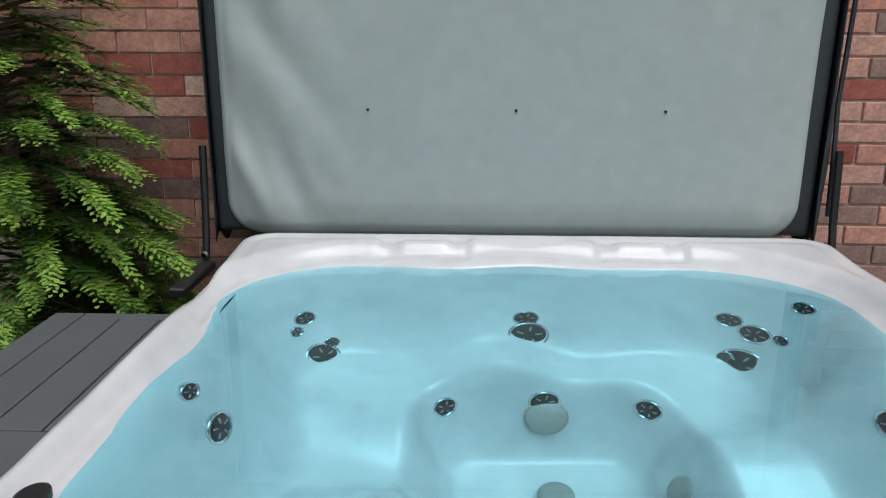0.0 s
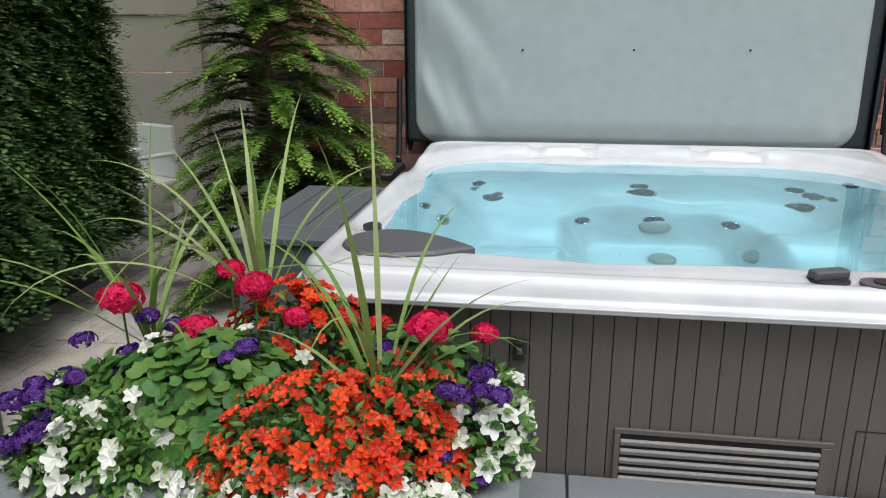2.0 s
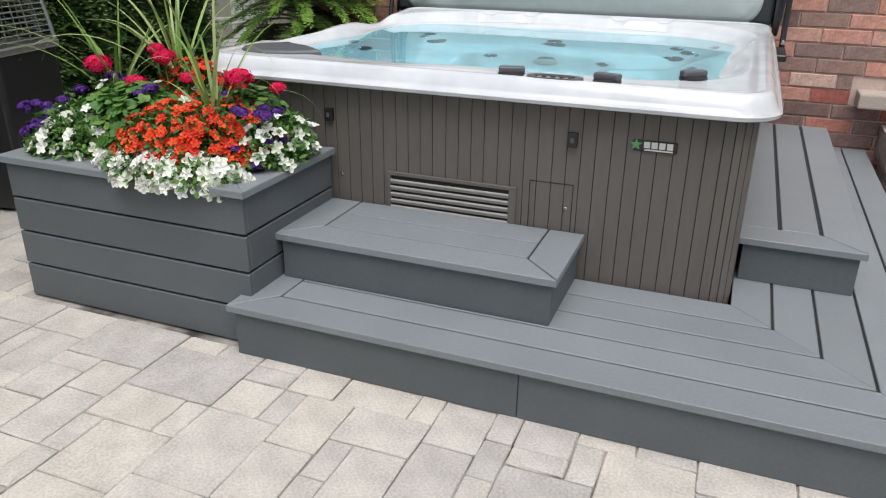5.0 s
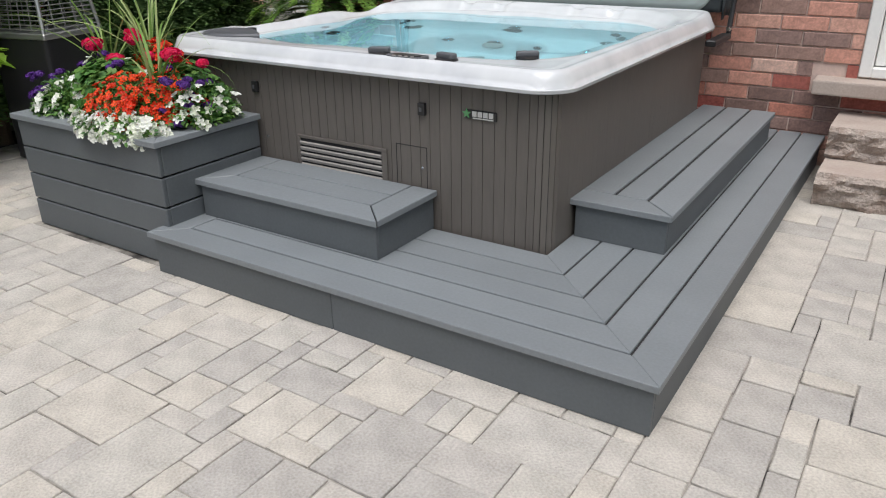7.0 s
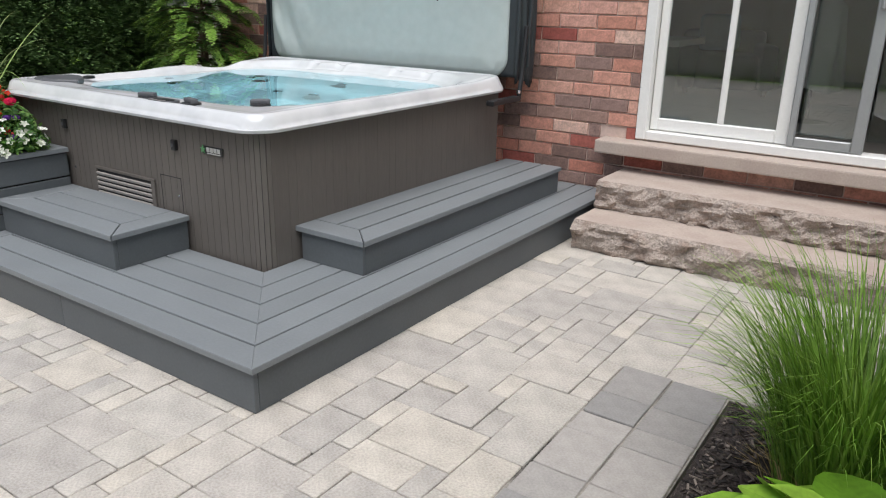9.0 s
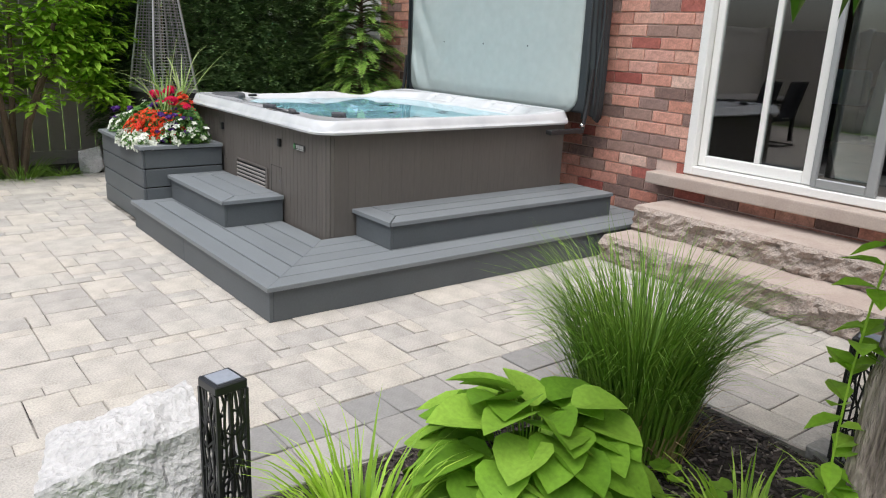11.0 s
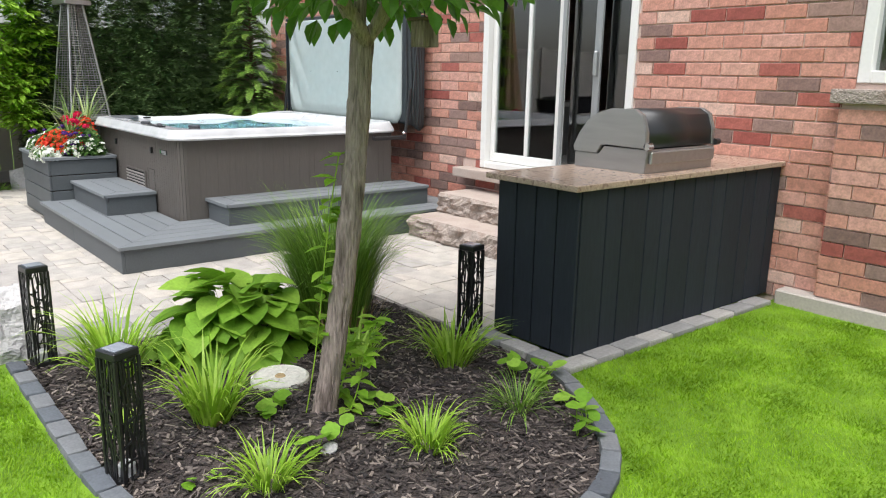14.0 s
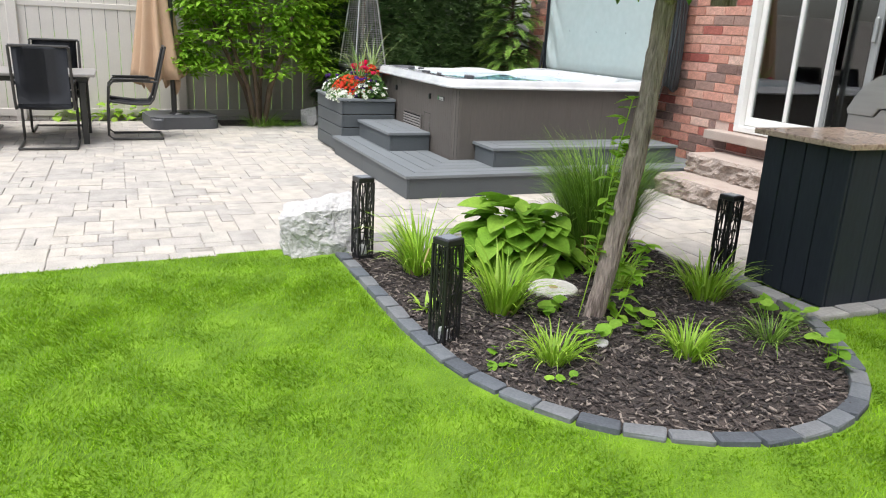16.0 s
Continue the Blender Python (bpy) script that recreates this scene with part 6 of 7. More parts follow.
# ---- hedge, conifer, shrub at the boundary ----
def conifer_mass(name, at, shape, n, mat, label, seed, L, W, side_n, category="hedge", trunk=True, out_only=0.5):
    """Sprays of foliage over a shape given as a function of a random direction and height."""
    r = random.Random(seed)
    o = thing(name, at, label, category)
    s = Soup()
    for k in range(n):
        p, d = shape(r)
        spray(s, r, p, d + Vector((0, 0, -0.15)) + rand_dir(r) * 0.55, L * r.uniform(0.6, 1.25), W, side_n)
    mesh_part("foliage", s.mesh("foliage"), mat, o)
    if trunk:
        bm = tube(bmesh.new(), [(0, 0, -0.05), (0.02, 0.0, 0.6), (0.0, 0.02, 1.4)], 0.05, 8, [0.06, 0.05, 0.03])
        part("trunk", bm, M_TWIG, o)
    return o


def hedge_shape(hx, hy, h):
    def f(r):
        z = 0.32 + (h - 0.32) * r.random()
        fx_ = r.random()
        bulge = 1 + 0.22 * noise.noise((fx_ * 5, z * 2.2, hx * 9))
        if r.random() < 0.62:
            return Vector((hx * bulge * r.uniform(0.72, 1.05), hy * (2 * fx_ - 1), z)), Vector((1, r.uniform(-0.4, 0.4), 0))
        if r.random() < 0.6:
            sgn = -1 if r.random() < 0.7 else 1
            return Vector((hx * r.uniform(-1, 1), sgn * hy * bulge * r.uniform(0.8, 1.03), z)), Vector((0.3, sgn, 0))
        return Vector((hx * r.uniform(-0.8, 0.9), hy * r.uniform(-1, 1), h * r.uniform(0.9, 1.06))), Vector((r.uniform(-1, 1), r.uniform(-1, 1), 0.8))
    return f


for k, (hx, hy, q, h) in enumerate(((-2.95, 0.95, 0.36, 3.1), (-2.80, 1.6, 0.42, 3.2), (-2.92, 2.2, 0.42, 3.3), (-3.0, 2.85, 0.40, 3.2), (-3.2, 3.2, 0.34, 3.1))):
    conifer_mass("cedar", (hx, hy, 0), hedge_shape(0.42, q, h), 7500, M_CEDAR, "tall dense dark green cedar of a clipped hedge", 71 + k, 0.14, 0.028, 8)


def cypress(at, rx, h, z0, branches, label, seed):
    """A loose conifer: trunk, tiers of drooping branches, each a fan of flat sprays with pale tips."""
    r = random.Random(seed)
    o = thing("cypress_bush", at, label, "bush")
    part("trunk", tube(bmesh.new(), [(0, 0, -0.05), (0.03, 0.0, h * 0.35), (-0.02, 0.02, h * 0.7), (0, 0, h * 0.97)], 0.04, 8, [0.045, 0.035, 0.022, 0.006]), M_TWIG, o)
    wood, s, tips = bmesh.new(), Soup(), Soup()
    for b in range(branches):
        t = (b + r.random()) / branches
        z = z0 + (h - z0) * t
        a = b * 2.39996 + r.uniform(-0.5, 0.5)
        L = (rx * (1 - t) ** 0.5 + 0.04) * r.uniform(0.6, 1.12)
        out = Vector((math.cos(a), math.sin(a) * 0.72, 0))
        rise = 0.35 * t + r.uniform(-0.05, 0.28)
        pts = []
        for k in range(7):
            u = k / 6
            pts.append(Vector((0, 0, z)) + out * (L * u) + Vector((0, 0, L * (rise * u - 0.38 * u * u))))
        tube(wood, [tuple(q) for q in pts], 0.004, 4, [0.009 - 0.001 * k for k in range(7)])
        n = max(12, int(L * 66))
        for k in range(n):
            u = 0.22 + 0.78 * (k + r.random()) / n
            i = min(5, int(u * 6))
            q = pts[i].lerp(pts[i + 1], u * 6 - i)
            along_b = (pts[i + 1] - pts[i]).normalized()
            side = along_b.cross(Vector((0, 0, 1))).normalized() * (1 if k % 2 else -1)
            d = along_b * r.uniform(0.5, 1.1) + side * r.uniform(0.3, 1.0) * (1.15 - u) + Vector((0, 0, r.uniform(-0.25, 0.3)))
            spray(s if u < 0.68 or r.random() < 0.2 + 0.3 * (t < 0.3) else tips, r, q, d, r.uniform(0.08, 0.15) * (1.15 - 0.35 * u), 0.016, 10)
    tagged(part("branchwork", wood, M_TWIG, o, "thin brown branches"), kind="stuff")
    mesh_part("foliage", s.mesh("foliage"), M_YEW, o, "green drooping sprays")
    mesh_part("young_foliage", tips.mesh("young_foliage"), M_YEWTIP, o, "bright yellow-green tips")
    return o


cypress((-1.47, 2.92, 0), 0.74, 2.3, 0.22, 210, "loose bright green conifer growing against the brick wall", 81)
cypress((-1.0, 2.98, 0), 0.34, 0.98, 0.15, 42, "low green conifer bush behind the platform box", 82)

# broad-leaved shrub by the fence
shrub = thing("shrub", (-2.55, -0.35, 0), "large bright green broad-leaved shrub with bare lower stems", "shrub")
r = random.Random(91)
for k in range(6):
    a = 2 * math.pi * k / 6 + r.uniform(-0.3, 0.3)
    pts = [(0.08 * math.cos(a), 0.08 * math.sin(a), -0.03), (0.12 * math.cos(a), 0.2 * math.sin(a), 0.5), (0.2 * math.cos(a), 0.5 * math.sin(a), 1.1), (0.3 * math.cos(a), 0.75 * math.sin(a), 1.9)]
    part("stem", tube(bmesh.new(), pts, 0.03, 8, [0.035, 0.03, 0.022, 0.01]), M_TWIG, shrub)
s = Soup()
for k in range(380):
    a = r.uniform(0, 2 * math.pi)
    t = r.random()
    q = r.uniform(0.72, 1.05)
    c = Vector((0.50 * math.cos(a) * q, 1.08 * math.sin(a) * q, 0.66 + 1.9 * t))
    for m_ in range(26):
        b = r.uniform(0, 2 * math.pi)
        q = r.uniform(0.02, 0.16)
        p = c + Vector((q * math.cos(b), q * math.sin(b), r.uniform(-0.04, 0.05)))
        leaf(s, p, Vector((math.cos(b), math.sin(b), r.uniform(-0.5, 0.3))), Vector((0, 0, 1)), r.uniform(0.085, 0.14), r.uniform(0.045, 0.065))
mesh_part("foliage", s.mesh("foliage"), M_SHRUB, shrub)
clump("liriope", (-2.42, -0.32, -0.05), 260, 0.36, 0.013, 0.9, 2.0, M_REED, "arching dark green grass clump below the shrub", "plant", 93, (0.5, 2.5), base=0.14)
clump("liriope", (-2.45, 0.05, -0.05), 160, 0.26, 0.012, 0.8, 2.0, M_REED, "low dark green grass clump by a small boulder", "plant", 94, (0.4, 2.0), base=0.12)
for k, y in enumerate((-1.85, -2.25, -2.75)):
    hosta((-2.97, y, -0.05), 0.26, 0.26, 26, M_LILY, "small variegated hosta in front of the fence", 95 + k, 0.09)

# ---- fence ----
def fence_panel(y0, y1, x, mat, label, h=1.95):
    o = thing("fence", (x, (y0 + y1) / 2, -0.05), label, "fence", "fence panels")
    w = 0.15
    n = int((y1 - y0) / w)
    for k in range(n):
        a = y0 + k * (y1 - y0) / n
        part("fence_board", rel(boxed((x - 0.01, a + 0.003, -0.02), (x + 0.01, a + (y1 - y0) / n - 0.003, h - 0.1), 0.003), o), mat, o)
    part("top_rail", rel(boxed((x - 0.025, y0, h - 0.1), (x + 0.025, y1, h), 0.005), o), mat, o)
    part("bottom_rail", rel(boxed((x - 0.025, y0, 0.03), (x + 0.025, y1, 0.13), 0.005), o), mat, o)
    part("mid_rail", rel(boxed((x - 0.022, y0, 1.42), (x + 0.022, y1, 1.49), 0.005), o), mat, o)
    part("post", rel(boxed((x - 0.06, y0 - 0.06, -0.02), (x + 0.06, y0 + 0.06, h + 0.06), 0.008), o), mat, o)
    return o


for k in range(4):
    fence_panel(-7.3 + 2.0 * k, -5.3 + 2.0 * k, -3.15, M_FENCEWHITE if k < 3 else M_FENCE, "cream vinyl privacy fence panel" if k < 3 else "taupe vinyl privacy fence panel")
fence_panel(0.7, 2.7, -3.3, M_FENCE, "taupe vinyl privacy fence panel behind the hedge")
gate = thing("gate", (-2.5, 4.95, 0), "taupe vinyl side gate between house and hedge", "gate")
for z0, z1 in ((0.06, 1.205), (1.215, 1.665)):
    part("gate_panel", rel(boxed((-4.05, 4.94, z0), (-1.7, 4.96, z1), 0.003), gate), M_FENCE, gate)
part("gate_rail", rel(boxed((-4.05, 4.92, 1.67), (-1.7, 4.98, 1.80), 0.006), gate), M_FENCE, gate)
part("gate_rail", rel(boxed((-4.05, 4.92, 1.825), (-1.7, 4.98, 1.915), 0.006), gate), M_FENCE, gate)
for x in (-4.08, -2.85, -1.68):
    part("gate_post", rel(boxed((x - 0.05, 4.9, 0), (x + 0.05, 4.918, 1.80), 0.006), gate), M_FENCE, gate)
# neighbouring house beyond the gate
nb = thing("neighbour_house", (-4.0, 9.0, 0), "neighbouring red brick house beyond the gate", "house")
part("wall", rel(boxed((-9.0, 8.9, -0.05), (-1.9, 9.2, 6.0)), nb), M_BRICK, nb)
for k in range(46):
    part("mortar_course", rel(boxed((-6.5, 8.893, 1.2 + 0.076 * k), (-1.9, 8.899, 1.211 + 0.076 * k)), nb), M_MORTAR, nb)
nw = part("window", rel(boxed((-6.5, 8.86, 1.4), (-5.35, 8.89, 3.2), 0.01), nb), M_WHITE, nb, "white window frame")
part("pane", rel(boxed((-6.4, 8.85, 1.5), (-5.45, 8.857, 3.1)), nb), M_GLASS, nw)
part("downpipe", rel(tube(bmesh.new(), [(-5.2, 8.8, 0), (-5.2, 8.8, 5.5)], 0.05, 8), nb), M_WHITE, nb)

# white plastic chair half hidden by the conifer
pc = thing("garden_chair", (-3.08, 4.2, 0), "white plastic garden chair behind the conifer", "chair", turn=-25)
part("seat", boxed((-0.22, -0.22, 0.40), (0.22, 0.22, 0.44), 0.015, 2), M_WHITE, pc)
part("backrest", boxed((-0.22, 0.19, 0.44), (0.22, 0.23, 0.85), 0.02, 2), M_WHITE, pc)
for x in (-0.2, 0.2):
    for y in (-0.2, 0.2):
        part("leg", boxed((x - 0.025, y - 0.025, 0), (x + 0.025, y + 0.025, 0.40), 0.006), M_WHITE, pc)
    part("armrest", boxed((x - 0.025, -0.22, 0.62), (x + 0.025, 0.2, 0.65), 0.01), M_WHITE, pc)

# unseen backdrop fence on two sides, added for reflections in the door glass
far_f = fence_panel(-7.3, -5.3, 12.0, M_FENCEWHITE, "unseen cream fence panel added for the door glass to reflect")
for k in range(1, 5):
    copy_thing(far_f, pose(12.0, -6.3 + 2.0 * k, -0.05))
for k in range(7):
    copy_thing(far_f, pose(-2.15 + 2.0 * k, -7.4, -0.05, 0, 0, 90))

# ---- pyramid patio heater ----
heater = thing("patio_heater", (-2.2, 1.02, 0), "pyramid patio heater with black base and steel mesh cage", "patio heater", turn=12)
part("base_cabinet", prism(bmesh.new(), round_rect(-0.24, -0.24, 0.24, 0.24, 0.03, 3), 0.02, 0.82), M_BLACK, heater, "black steel base cabinet")
part("port", lathe(bmesh.new(), [(0.05, 0), (0.045, 0.006)], 18, m=pose(0.05, -0.242, 0.45, 90, 0, 0)), M_GAP, heater)
part("collar", boxed((-0.25, -0.25, 0.82), (0.25, 0.25, 0.86), 0.008), M_STEEL, heater)
for k in range(4):
    a = radians(45 + 90 * k)
    part("corner_rail", tube(bmesh.new(), [(0.33 * math.cos(a), 0.33 * math.sin(a), 0.86), (0.12 * math.cos(a), 0.12 * math.sin(a), 2.15)], 0.013, 6), M_STEEL, heater, "steel corner rail")
    bm = bmesh.new()
    for j in range(44):
        t = j / 44
        w = 0.233 * (1 - t) + 0.085 * t
        z = 0.88 + 1.26 * t
        tube(bm, [(-w, -w, z), (w, -w, z)], 0.0035, 4)
    for j in (-0.6, -0.2, 0.2, 0.6):
        tube(bm, [(0.233 * j, -0.233, 0.87), (0.085 * j, -0.085, 2.14)], 0.004, 4)
    bmesh.ops.transform(bm, matrix=pose(0, 0, 0, 0, 0, 90 * k), verts=bm.verts[:])
    part("mesh_guard", bm, M_STEEL, heater, "wire mesh guard")
part("glass_tube", lathe(bmesh.new(), [(0.05, 0.86), (0.05, 2.15)], 16), M_GLASS, heater, "clear glass tube")
part("cap", prism(bmesh.new(), round_rect(-0.16, -0.16, 0.16, 0.16, 0.02, 3), 2.15, 2.2), M_STEEL, heater)

# ---- closed parasol on its base ----
par = thing("weighted_stand", (-2.42, -1.40, 0), "heavy dark grey square parasol base with rounded corners", "stand", turn=8)
bm = prism(bmesh.new(), round_rect(-0.42, -0.42, 0.42, 0.42, 0.14, 6), 0, 0.15)
bmesh.ops.bevel(bm, geom=[e for e in bm.edges if all(v.co.z > 0.149 for v in e.verts)], offset=0.035, segments=3, affect="EDGES")
part("base_shell", bm, M_DARKGREY, par)
part("base_socket", lathe(bmesh.new(), [(0.14, 0.145), (0.12, 0.175), (0.05, 0.18)], 20), M_BLACK, par)
um = thing("parasol", (-2.42, -1.63, 0.12), "closed tan canvas cantilever parasol hanging in folds", "parasol")
part("pole", tube(bmesh.new(), [(0.05, 0.16, 0.02), (0.05, 0.17, 1.3), (0.05, 0.18, 2.7)], 0.035, 12), M_CHAIR, um, "dark pole")
bm = bmesh.new()
rows = []
for j in range(15):
    t = j / 14
    z = 2.6 - 2.18 * t
    row = []
    for k in range(64):
        a = 2 * math.pi * k / 64
        fold = 0.5 + 0.5 * math.cos(8 * a + 0.5 * math.sin(3 * a))
        rad = (0.06 + 0.26 * t ** 0.8) * (0.62 + 0.5 * fold * (0.3 + 0.7 * t))
        hem = (0.22 * noise.noise((math.cos(a) * 1.6, math.sin(a) * 1.6, 2)) + 0.06 * math.cos(8 * a)) * t ** 6
        row.append(bm.verts.new((rad * math.cos(a) * 0.8, rad * math.sin(a) * 1.0, z + hem)))
    rows.append(row)
for a_, b_ in zip(rows, rows[1:]):
    for k in range(64):
        bm.faces.new((a_[k], a_[(k + 1) % 64], b_[(k + 1) % 64], b_[k]))
bmesh.ops.recalc_face_normals(bm, faces=bm.faces[:])
bmesh.ops.solidify(bm, geom=bm.faces[:], thickness=0.004)
part("canopy", bm, M_CANVAS, um, "tan canvas in hanging folds", True)
part("tie_band", tube(bmesh.new(), [(0.13 * math.cos(a), 0.16 * math.sin(a), 1.75) for a in [2 * math.pi * k / 16 for k in range(17)]], 0.012, 6), M_CANVAS, um)

# ---- dining set ----
table = thing("dining_table", (-1.31, -3.49, 0), "long outdoor dining table with dark metal legs", "table")
part("tabletop", boxed((-0.5, -1.15, 0.715), (0.5, 1.15, 0.745), 0.008, 2), M_TABLE, table)
part("apron", boxed((-0.44, -1.08, 0.66), (0.44, 1.08, 0.714), 0.004), M_CHAIR, table)
for x in (-0.42, 0.42):
    for y in (-1.02, 1.02):
        part("leg", boxed((x - 0.03, y - 0.03, 0), (x + 0.03, y + 0.03, 0.66), 0.005), M_CHAIR, table)


def sling_chair(at, turn, label):
    """A metal sled chair: sling seat and back, arms and base rails."""
    o = thing("patio_chair", at, label, "chair", "chairs round the patio table", turn=turn)
    s_ = bmesh.new()
    prev = None
    prof = [(-0.24, 0.44), (-0.1, 0.42), (0.05, 0.405), (0.18, 0.41), (0.22, 0.46), (0.26, 0.6), (0.31, 0.8), (0.36, 1.0), (0.37, 1.03)]
    seat_p, back_p = prof[:5], prof[4:]
    for nm, pr in (("seat", seat_p), ("backrest", back_p)):
        bm = bmesh.new()
        prev = None
        for y, z in pr:
            a = [bm.verts.new((x, y - 0.02 * (1 - (x / 0.24) ** 2) * (nm == "backrest") * -1, z - 0.015 * (1 - (x / 0.24) ** 2) * (nm == "seat"))) for x in (-0.24, -0.12, 0, 0.12, 0.24)]
            if prev:
                for k in range(4):
                    bm.faces.new((prev[k], prev[k + 1], a[k + 1], a[k]))
            prev = a
        bmesh.ops.solidify(bm, geom=bm.faces[:], thickness=0.008)
        part(nm, bm, M_SLING, o, "black mesh sling", True)
    for x in (-0.265, 0.265):
        part("side_frame", tube(bmesh.new(), [(x, y, z) for y, z in prof], 0.014, 8), M_CHAIR, o)
        part("base_rail", tube(bmesh.new(), [(x, 0.30, 0.018), (x, -0.22, 0.018), (x, -0.27, 0.06), (x, -0.26, 0.35), (x, -0.24, 0.60), (x, -0.19, 0.655), (x, 0.0, 0.665), (x, 0.27, 0.655)], 0.014, 8), M_CHAIR, o)
        part("arm_pad", boxed((x - 0.025, -0.2, 0.672), (x + 0.025, 0.2, 0.688), 0.006, 2), M_CHAIR, o)
    part("top_bar", tube(bmesh.new(), [(-0.265, 0.372, 1.035), (0.265, 0.372, 1.035)], 0.014, 8), M_CHAIR, o)
    part("cross_bar", tube(bmesh.new(), [(-0.265, 0.30, 0.018), (0.265, 0.30, 0.018)], 0.013, 8), M_CHAIR, o)
    part("cross_bar", tube(bmesh.new(), [(-0.265, -0.24, 0.42), (0.265, -0.24, 0.42)], 0.012, 8), M_CHAIR, o)
    return o


ch = sling_chair((-0.78, -2.81, 0), -90, "black sling patio chair with its back turned outward")
copy_thing(ch, pose(-2.0, -2.80, 0, 0, 0, 90))
copy_thing(ch, pose(-1.38, -1.98, 0, 0, 0, 0))
copy_thing(ch, pose(-0.78, -3.62, 0, 0, 0, -90))
copy_thing(ch, pose(-2.0, -3.7, 0, 0, 0, 90))

# ---- bricks of the house wall ----
def brick_mesh(name, L, H, D=0.03, bev=0.004):
    bm = boxed((-L / 2, 0.0, -H / 2), (L / 2, D, H / 2), bev)
    me = bpy.data.meshes.new(name)
    bm.to_mesh(me)
    bm.free()
    me.materials.append(M_BRICK)
    return me


full, half = brick_mesh("brick", BL, BH), brick_mesh("half_brick", BL / 2 - 0.005, BH)
rest = Soup()
count = 0
rb = random.Random(5)


def blocked(x0, x1, z0, z1, front):
    for a, b, c, d in ((DOOR[0], DOOR[1], DOOR[2] - 0.1, DOOR[3]), (WIN[0], WIN[1], WIN[2] - 0.09, WIN[3]), (2.2, 4.78, 0.475, 0.575)):
        if x1 > a + 0.002 and x0 < b - 0.002 and z1 > c + 0.002 and z0 < d - 0.002:
            return a, b
    return None


def soup_box(s, lo, hi, jig=0.0):
    k = len(s.v)
    for z in (lo[2], hi[2]):
        for x, y in ((lo[0], lo[1]), (hi[0], lo[1]), (hi[0], hi[1]), (lo[0], hi[1])):
            s.v.append((x, y, z))
    for f in ((0, 3, 2, 1), (4, 5, 6, 7), (0, 1, 5, 4), (1, 2, 6, 5), (2, 3, 7, 6), (3, 0, 4, 7)):
        s.f.append(tuple(k + i for i in f))
        s.mi.append(0)


def brick_run(xa, xb, za, zb, face_y, parent, near):
    """Running bond over a rectangle of wall."""
    global count
    row = 0
    z = za
    while z + BH < zb:
        x = xa - (row % 2) * (BL + 0.01) / 2
        while x < xb:
            x0, x1 = max(x, xa), min(x + BL, xb)
            hit = blocked(x0, x1, z, z + BH, face_y)
            spans = [(x0, x1)]
            if hit and face_y > 3.3:
                spans = [(x0, min(x1, hit[0] - 0.004)), (max(x0, hit[1] + 0.004), x1)]
            for p0, p1 in spans:
                if p1 - p0 < 0.03:
                    continue
                y = face_y + rb.uniform(-0.0025, 0.0025)
                if near(p0, z) and abs(p1 - p0 - BL) < 1e-4 and count < 290:
                    b = new("brick", full)
                    b.parent = parent
                    b.location = ((p0 + p1) / 2, y, z + BH / 2)
                    count += 1
                else:
                    soup_box(rest, (p0, y, z), (p1, y + 0.02, z + BH))
            x += BL + 0.01
        z += C
        row += 1


brick_run(-1.75, 12.0, 0.016, 3.2, WALL, wall_north, lambda x, z: (1.6 < x < 2.5 and z < 1.9) or (4.1 < x < 5.7 and 0.85 < z < 2.1))
tagged(mesh_part("brickwork", rest.mesh("brickwork"), M_BRICK, wall_north), kind="stuff")
rest = Soup()
brick_run(5.745, 7.4, 0.11, 1.31, 3.255, apron, lambda x, z: False)
row = 0
while row * C + 0.11 + BH < 1.31:
    z = 0.11 + row * C
    soup_box(rest, (5.733, 3.262, z), (5.753, 3.355, z + BH))
    row += 1
tagged(mesh_part("brickwork", rest.mesh("brickwork"), M_BRICK, apron), kind="stuff")

# ---- pavers of the patio ----
def worn_outline(w, d, g, r, wob):
    """The tumbled outline of a paver: cut corners and slightly wavy sides."""
    a, b = w / 2 - g, d / 2 - g
    c = [r * rb.uniform(0.5, 1.6) for _ in range(4)]
    m1, m2, m3, m4 = (rb.uniform(-0.4, 0.4) for _ in range(4))
    pts = [(a - c[0], b), (a * m1, b), (-a + c[1], b), (-a, b - c[1]), (-a, b * m2), (-a, -b + c[2]), (-a + c[2], -b), (a * m3, -b), (a - c[3], -b), (a, -b + c[3]), (a, b * m4), (a, b - c[0])]
    return [(x + rb.uniform(-wob, wob), y + rb.uniform(-wob, wob)) for x, y in pts]


def paver_mesh(w, d):
    bm = plank(worn_outline(w, d, 0.0022, 0.005, 0.0026), -0.035, 0.0, 0.003)
    me = bpy.data.meshes.new("paver")
    bm.to_mesh(me)
    bm.free()
    return me


def soup_paver(s, cx, cy, w, d, z):
    """A paver of the joined field: worn outline, soft upper edge."""
    out = worn_outline(w, d, 0.0022, 0.005, 0.0026)
    k, n = len(s.v), len(out)
    for q, zz in ((1.0, -0.03), (1.0, z - 0.004), (1 - 0.008 / w, z)):
        s.v.extend((cx + x * q, cy + y * q, zz) for x, y in out)
    s.f.append(tuple(k + 2 * n + i for i in range(n)))
    s.mi.append(0)
    for lay in (0, n):
        for i in range(n):
            s.f.append((k + lay + i, k + lay + (i + 1) % n, k + lay + n + (i + 1) % n, k + lay + n + i))
            s.mi.append(0)


U = 0.088
FREE = {}
HOLES = [(0.0, 0.06, 2.32, 3.34), (-1.08, 0.13, 0.02, 0.74), (-0.55, 0.74, 1.64, 2.9), (-1.06, 1.53, -0.6, 2.42), (2.46, 2.6, 4.72, 3.34)]


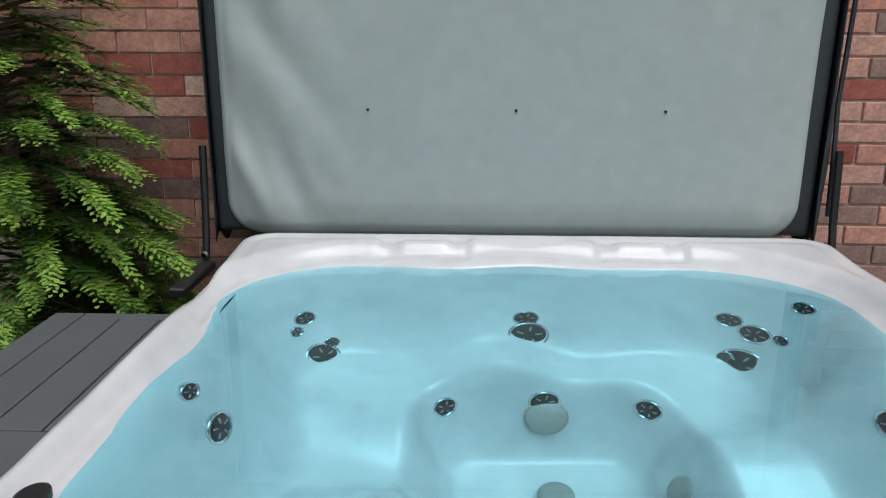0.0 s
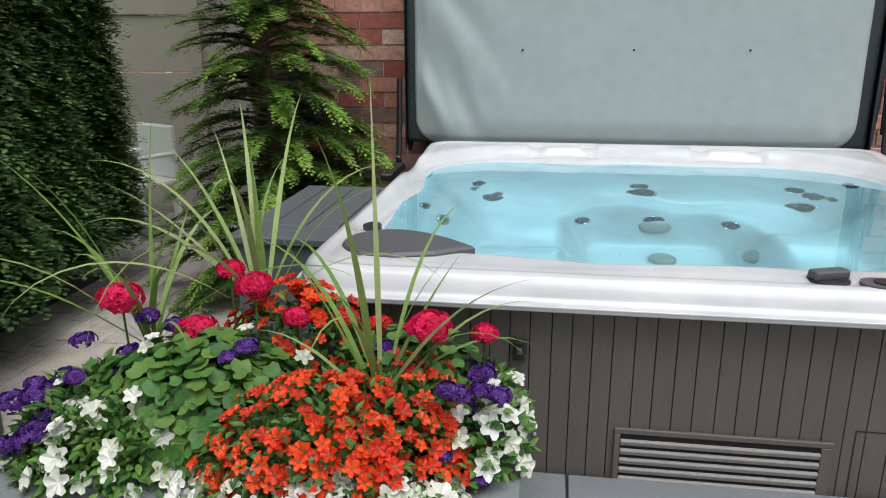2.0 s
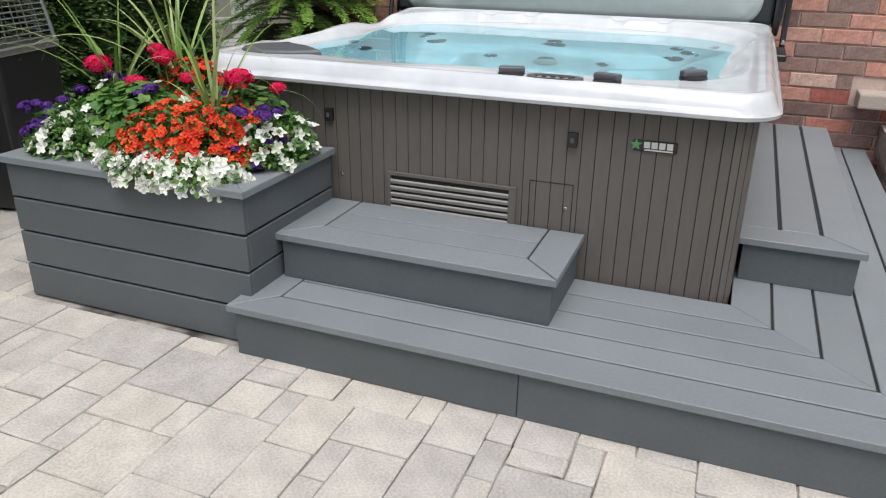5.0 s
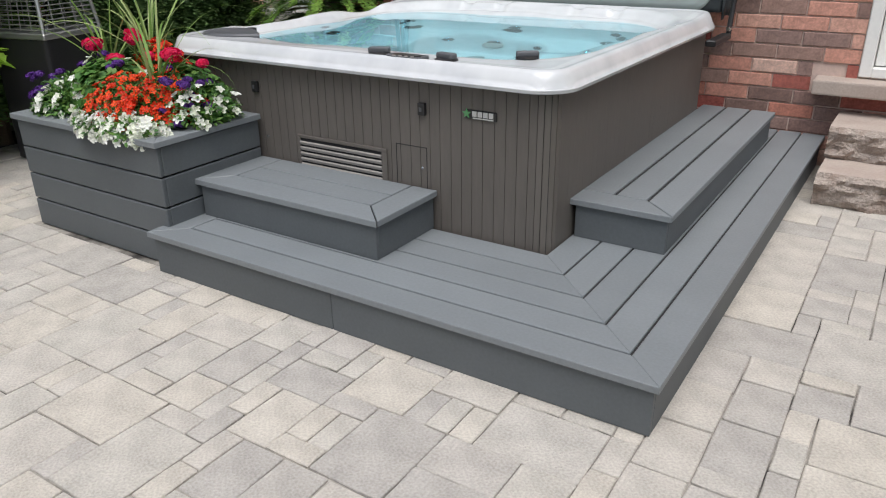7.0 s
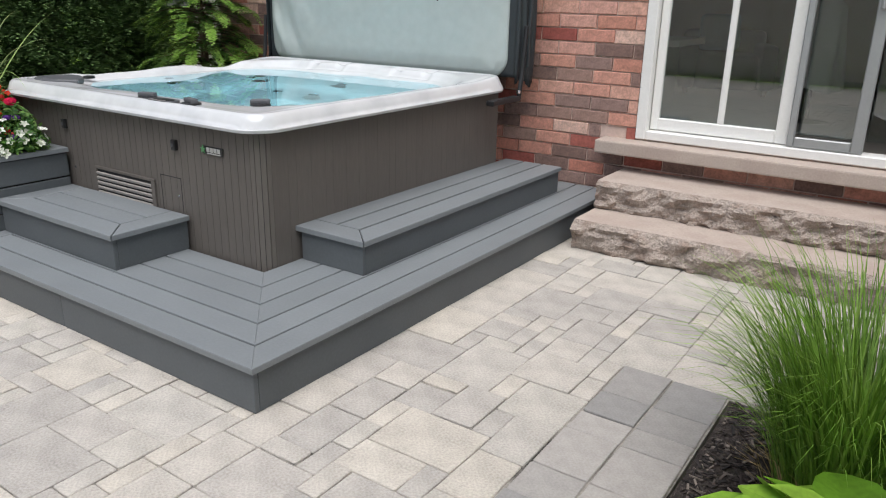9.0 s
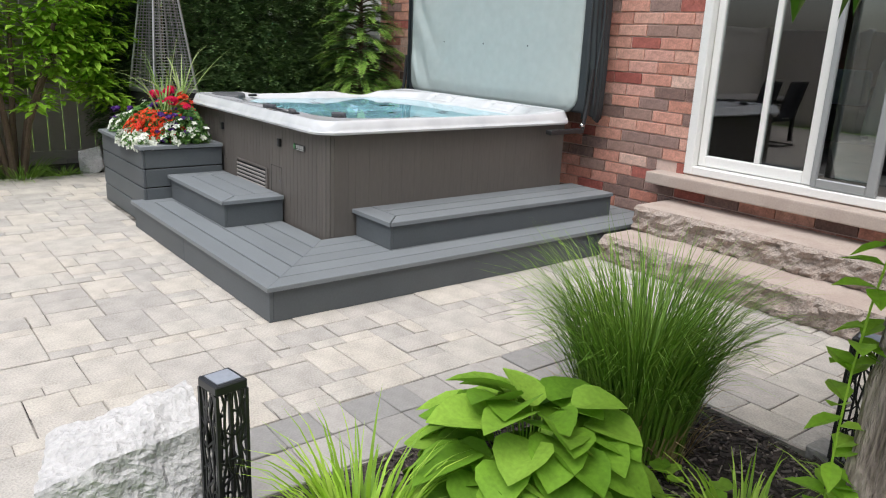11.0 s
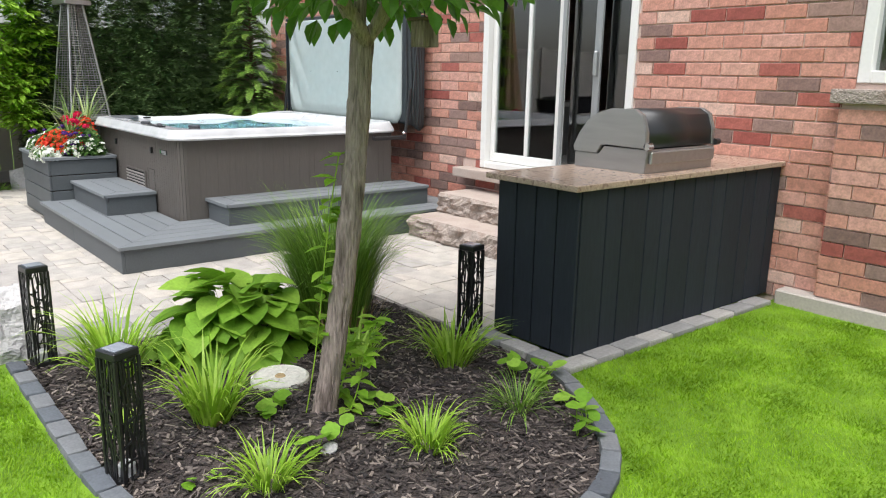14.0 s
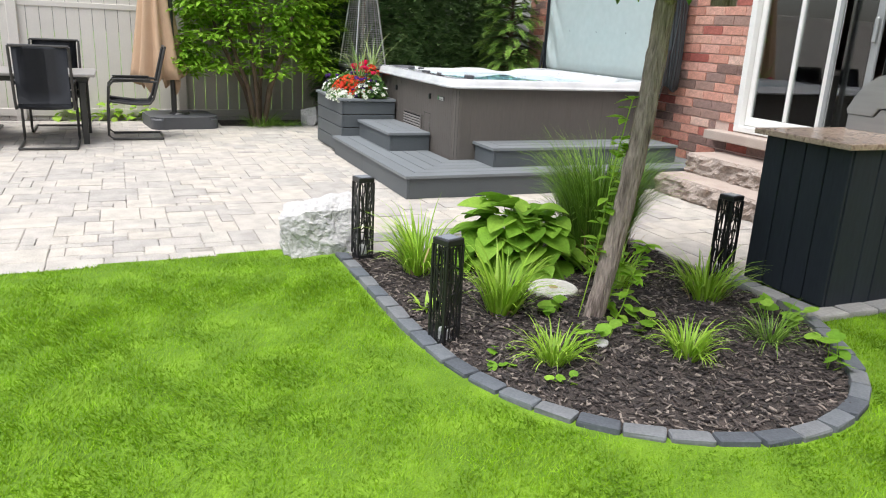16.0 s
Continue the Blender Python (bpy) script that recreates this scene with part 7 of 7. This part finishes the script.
def patio_cell(x, y):
    return in_poly(x, y, PATIO) and y > -7.0 and y < 5.3 and not (x > (3.28 if y > -0.88 else lawn_x(y) - 0.165) and y < 1.22) and not any(a < x < c and b < y < d for a, b, c, d in HOLES)


NXC, NYC = 98, 126
OX, OY = -3.584, -7.04
for i in range(NXC):
    for j in range(NYC):
        if patio_cell(OX + (i + 0.5) * U, OY + (j + 0.5) * U):
            FREE[i, j] = True
KINDS = [(3, 2), (2, 2), (3, 3), (2, 3), (4, 3), (3, 4), (1, 2), (2, 1), (3, 2), (2, 3), (3, 4), (4, 3)]
shared = {}
far = Soup()
near_count = 0
rp = random.Random(17)
for j in range(NYC):
    for i in range(NXC):
        if not FREE.get((i, j)):
            continue
        order = KINDS[:]
        rp.shuffle(order)
        for w, d in order + [(1, 1)]:
            cells = [(i + a, j + b) for a in range(w) for b in range(d)]
            if all(FREE.get(c) for c in cells):
                break
        for c in cells:
            FREE[c] = False
        cx, cy = OX + (i + w / 2) * U, OY + (j + d / 2) * U
        z = rp.uniform(-0.003, 0.003)
        if 0.2 < cx < 4.4 and -1.35 < cy < 2.7 and near_count < 295:
            key = (w, d, rp.randint(0, 2))
            if key not in shared:
                shared[key] = paver_mesh(w * U, d * U)
                shared[key].materials.append(M_PAVER)
            ob = new("paver", shared[key])
            ob.parent = patio
            ob.location = (cx, cy, z)
            ob.rotation_euler = (rp.uniform(-0.006, 0.006), rp.uniform(-0.006, 0.006), 0)
            near_count += 1
        else:
            soup_paver(far, cx, cy, w * U, d * U, z)
tagged(mesh_part("paver_field", far.mesh("paver_field"), M_PAVER, patio), kind="stuff")
# border course of darker pavers along bed and lawn
border = Soup()
y = -6.95
while y < -0.9:
    L = rp.choice((0.18, 0.26, 0.3))
    b = lawn_x(y + L / 2) - 0.008
    a = OX + math.floor((b - 0.16 - OX) / U + 0.5) * U
    soup_paver(border, (a + b) / 2, y + L / 2, b - a, L, rp.uniform(-0.002, 0.003))
    y += L
y = -0.86
while y < 1.2:
    L = rp.choice((0.14, 0.18, 0.26))
    for a, b in ((3.285, 3.49), (3.495, 3.715)):
        me = paver_mesh(b - a, L)
        me.materials.append(M_PAVER_DARK)
        ob = new("border_paver", me)
        ob.parent = patio
        ob.location = ((a + b) / 2, y + L / 2, rp.uniform(-0.002, 0.003))
    y += L
tagged(mesh_part("border_field", border.mesh("border_field"), M_PAVER, patio), kind="stuff")

# ---- mulch chips ----
chips = Soup()
rc = random.Random(23)
for k in range(15000):
    x, y = rc.uniform(3.75, 6.3), rc.uniform(-0.88, 1.18)
    if not in_poly(x, y, BED_FULL):
        continue
    a = rc.uniform(0, math.pi)
    L, W = rc.uniform(0.012, 0.045), rc.uniform(0.004, 0.012)
    z = bed_height(x, y) + rc.uniform(0.0, 0.012)
    d = Vector((math.cos(a), math.sin(a), rc.uniform(-0.35, 0.35))) * L / 2
    sd = Vector((-math.sin(a), math.cos(a), rc.uniform(-0.5, 0.5))) * W / 2
    p = Vector((x, y, z))
    up = Vector((0, 0, rc.uniform(0.002, 0.005)))
    q = [p - d - sd, p + d - sd * 0.6, p + d * 0.9 + sd, p - d + sd * 0.8]
    n = len(chips.v)
    chips.v.extend([tuple(v) for v in q] + [tuple(v + up) for v in q])
    for f in ((4, 5, 6, 7), (0, 1, 5, 4), (1, 2, 6, 5), (2, 3, 7, 6), (3, 0, 4, 7)):
        chips.f.append(tuple(n + i for i in f))
        chips.mi.append(0)
tagged(mesh_part("bark_mulch", chips.mesh("bark_mulch"), M_CHIP), "loose dark bark mulch chips over the bed", "mulch", kind="stuff")

# ---- lawn blades ----
def turf(x0, y0, x1, y1, density, h, seed):
    g = np.random.default_rng(seed)
    n = int((x1 - x0) * (y1 - y0) * density)
    xy = g.uniform((x0, y0), (x1, y1), (n, 2))
    keep = np.array([x > lawn_x(y) + 0.006 and not in_poly(x, y, BED_OUT) and not (x < 5.49 and y > 1.14) and not (x > 5.5 and y > 3.2) and not (x < 3.76 and y > -0.87) and ((x - 3.58) / 0.2) ** 2 + ((y + 1.02) / 0.24) ** 2 > 1 for x, y in xy])
    xy = xy[keep]
    n = len(xy)
    a = g.uniform(0, 2 * np.pi, n)
    w = g.uniform(0.0018, 0.0036, n)
    # tufts: the pile leans and stands differently from patch to patch
    patch = np.sin(xy[:, 0] * 9 + 2 * np.sin(xy[:, 1] * 5)) * np.sin(xy[:, 1] * 8 + 2 * np.sin(xy[:, 0] * 4))
    hh = h * g.uniform(0.5, 1.2, n) * (1 + 0.25 * patch)
    lean = g.normal(0, 0.6, (n, 2)) * hh[:, None] + np.stack((patch, -patch), 1) * hh[:, None] * 0.7
    v = np.zeros((n, 3, 3))
    v[:, 0, :2] = xy - np.stack((np.cos(a), np.sin(a)), 1) * w[:, None]
    v[:, 1, :2] = xy + np.stack((np.cos(a), np.sin(a)), 1) * w[:, None]
    v[:, 2, :2] = xy + lean
    v[:, 2, 2] = hh
    me = bpy.data.meshes.new("turf")
    me.from_pydata(v.reshape(-1, 3).tolist(), [], np.arange(3 * n).reshape(-1, 3).tolist())
    return me


BED_OUT = [(x + (0.045 if x > 5.2 else 0), y + (-0.055 if y < 0 else 0.02)) for x, y in BED] + [(4.78, 1.22), (3.7, 1.22)]
tagged(mesh_part("turf", turf(3.43, -3.4, 7.3, 3.3, 15000, 0.021, 3), M_BLADE), "short bright green lawn blades", "grass", kind="stuff")
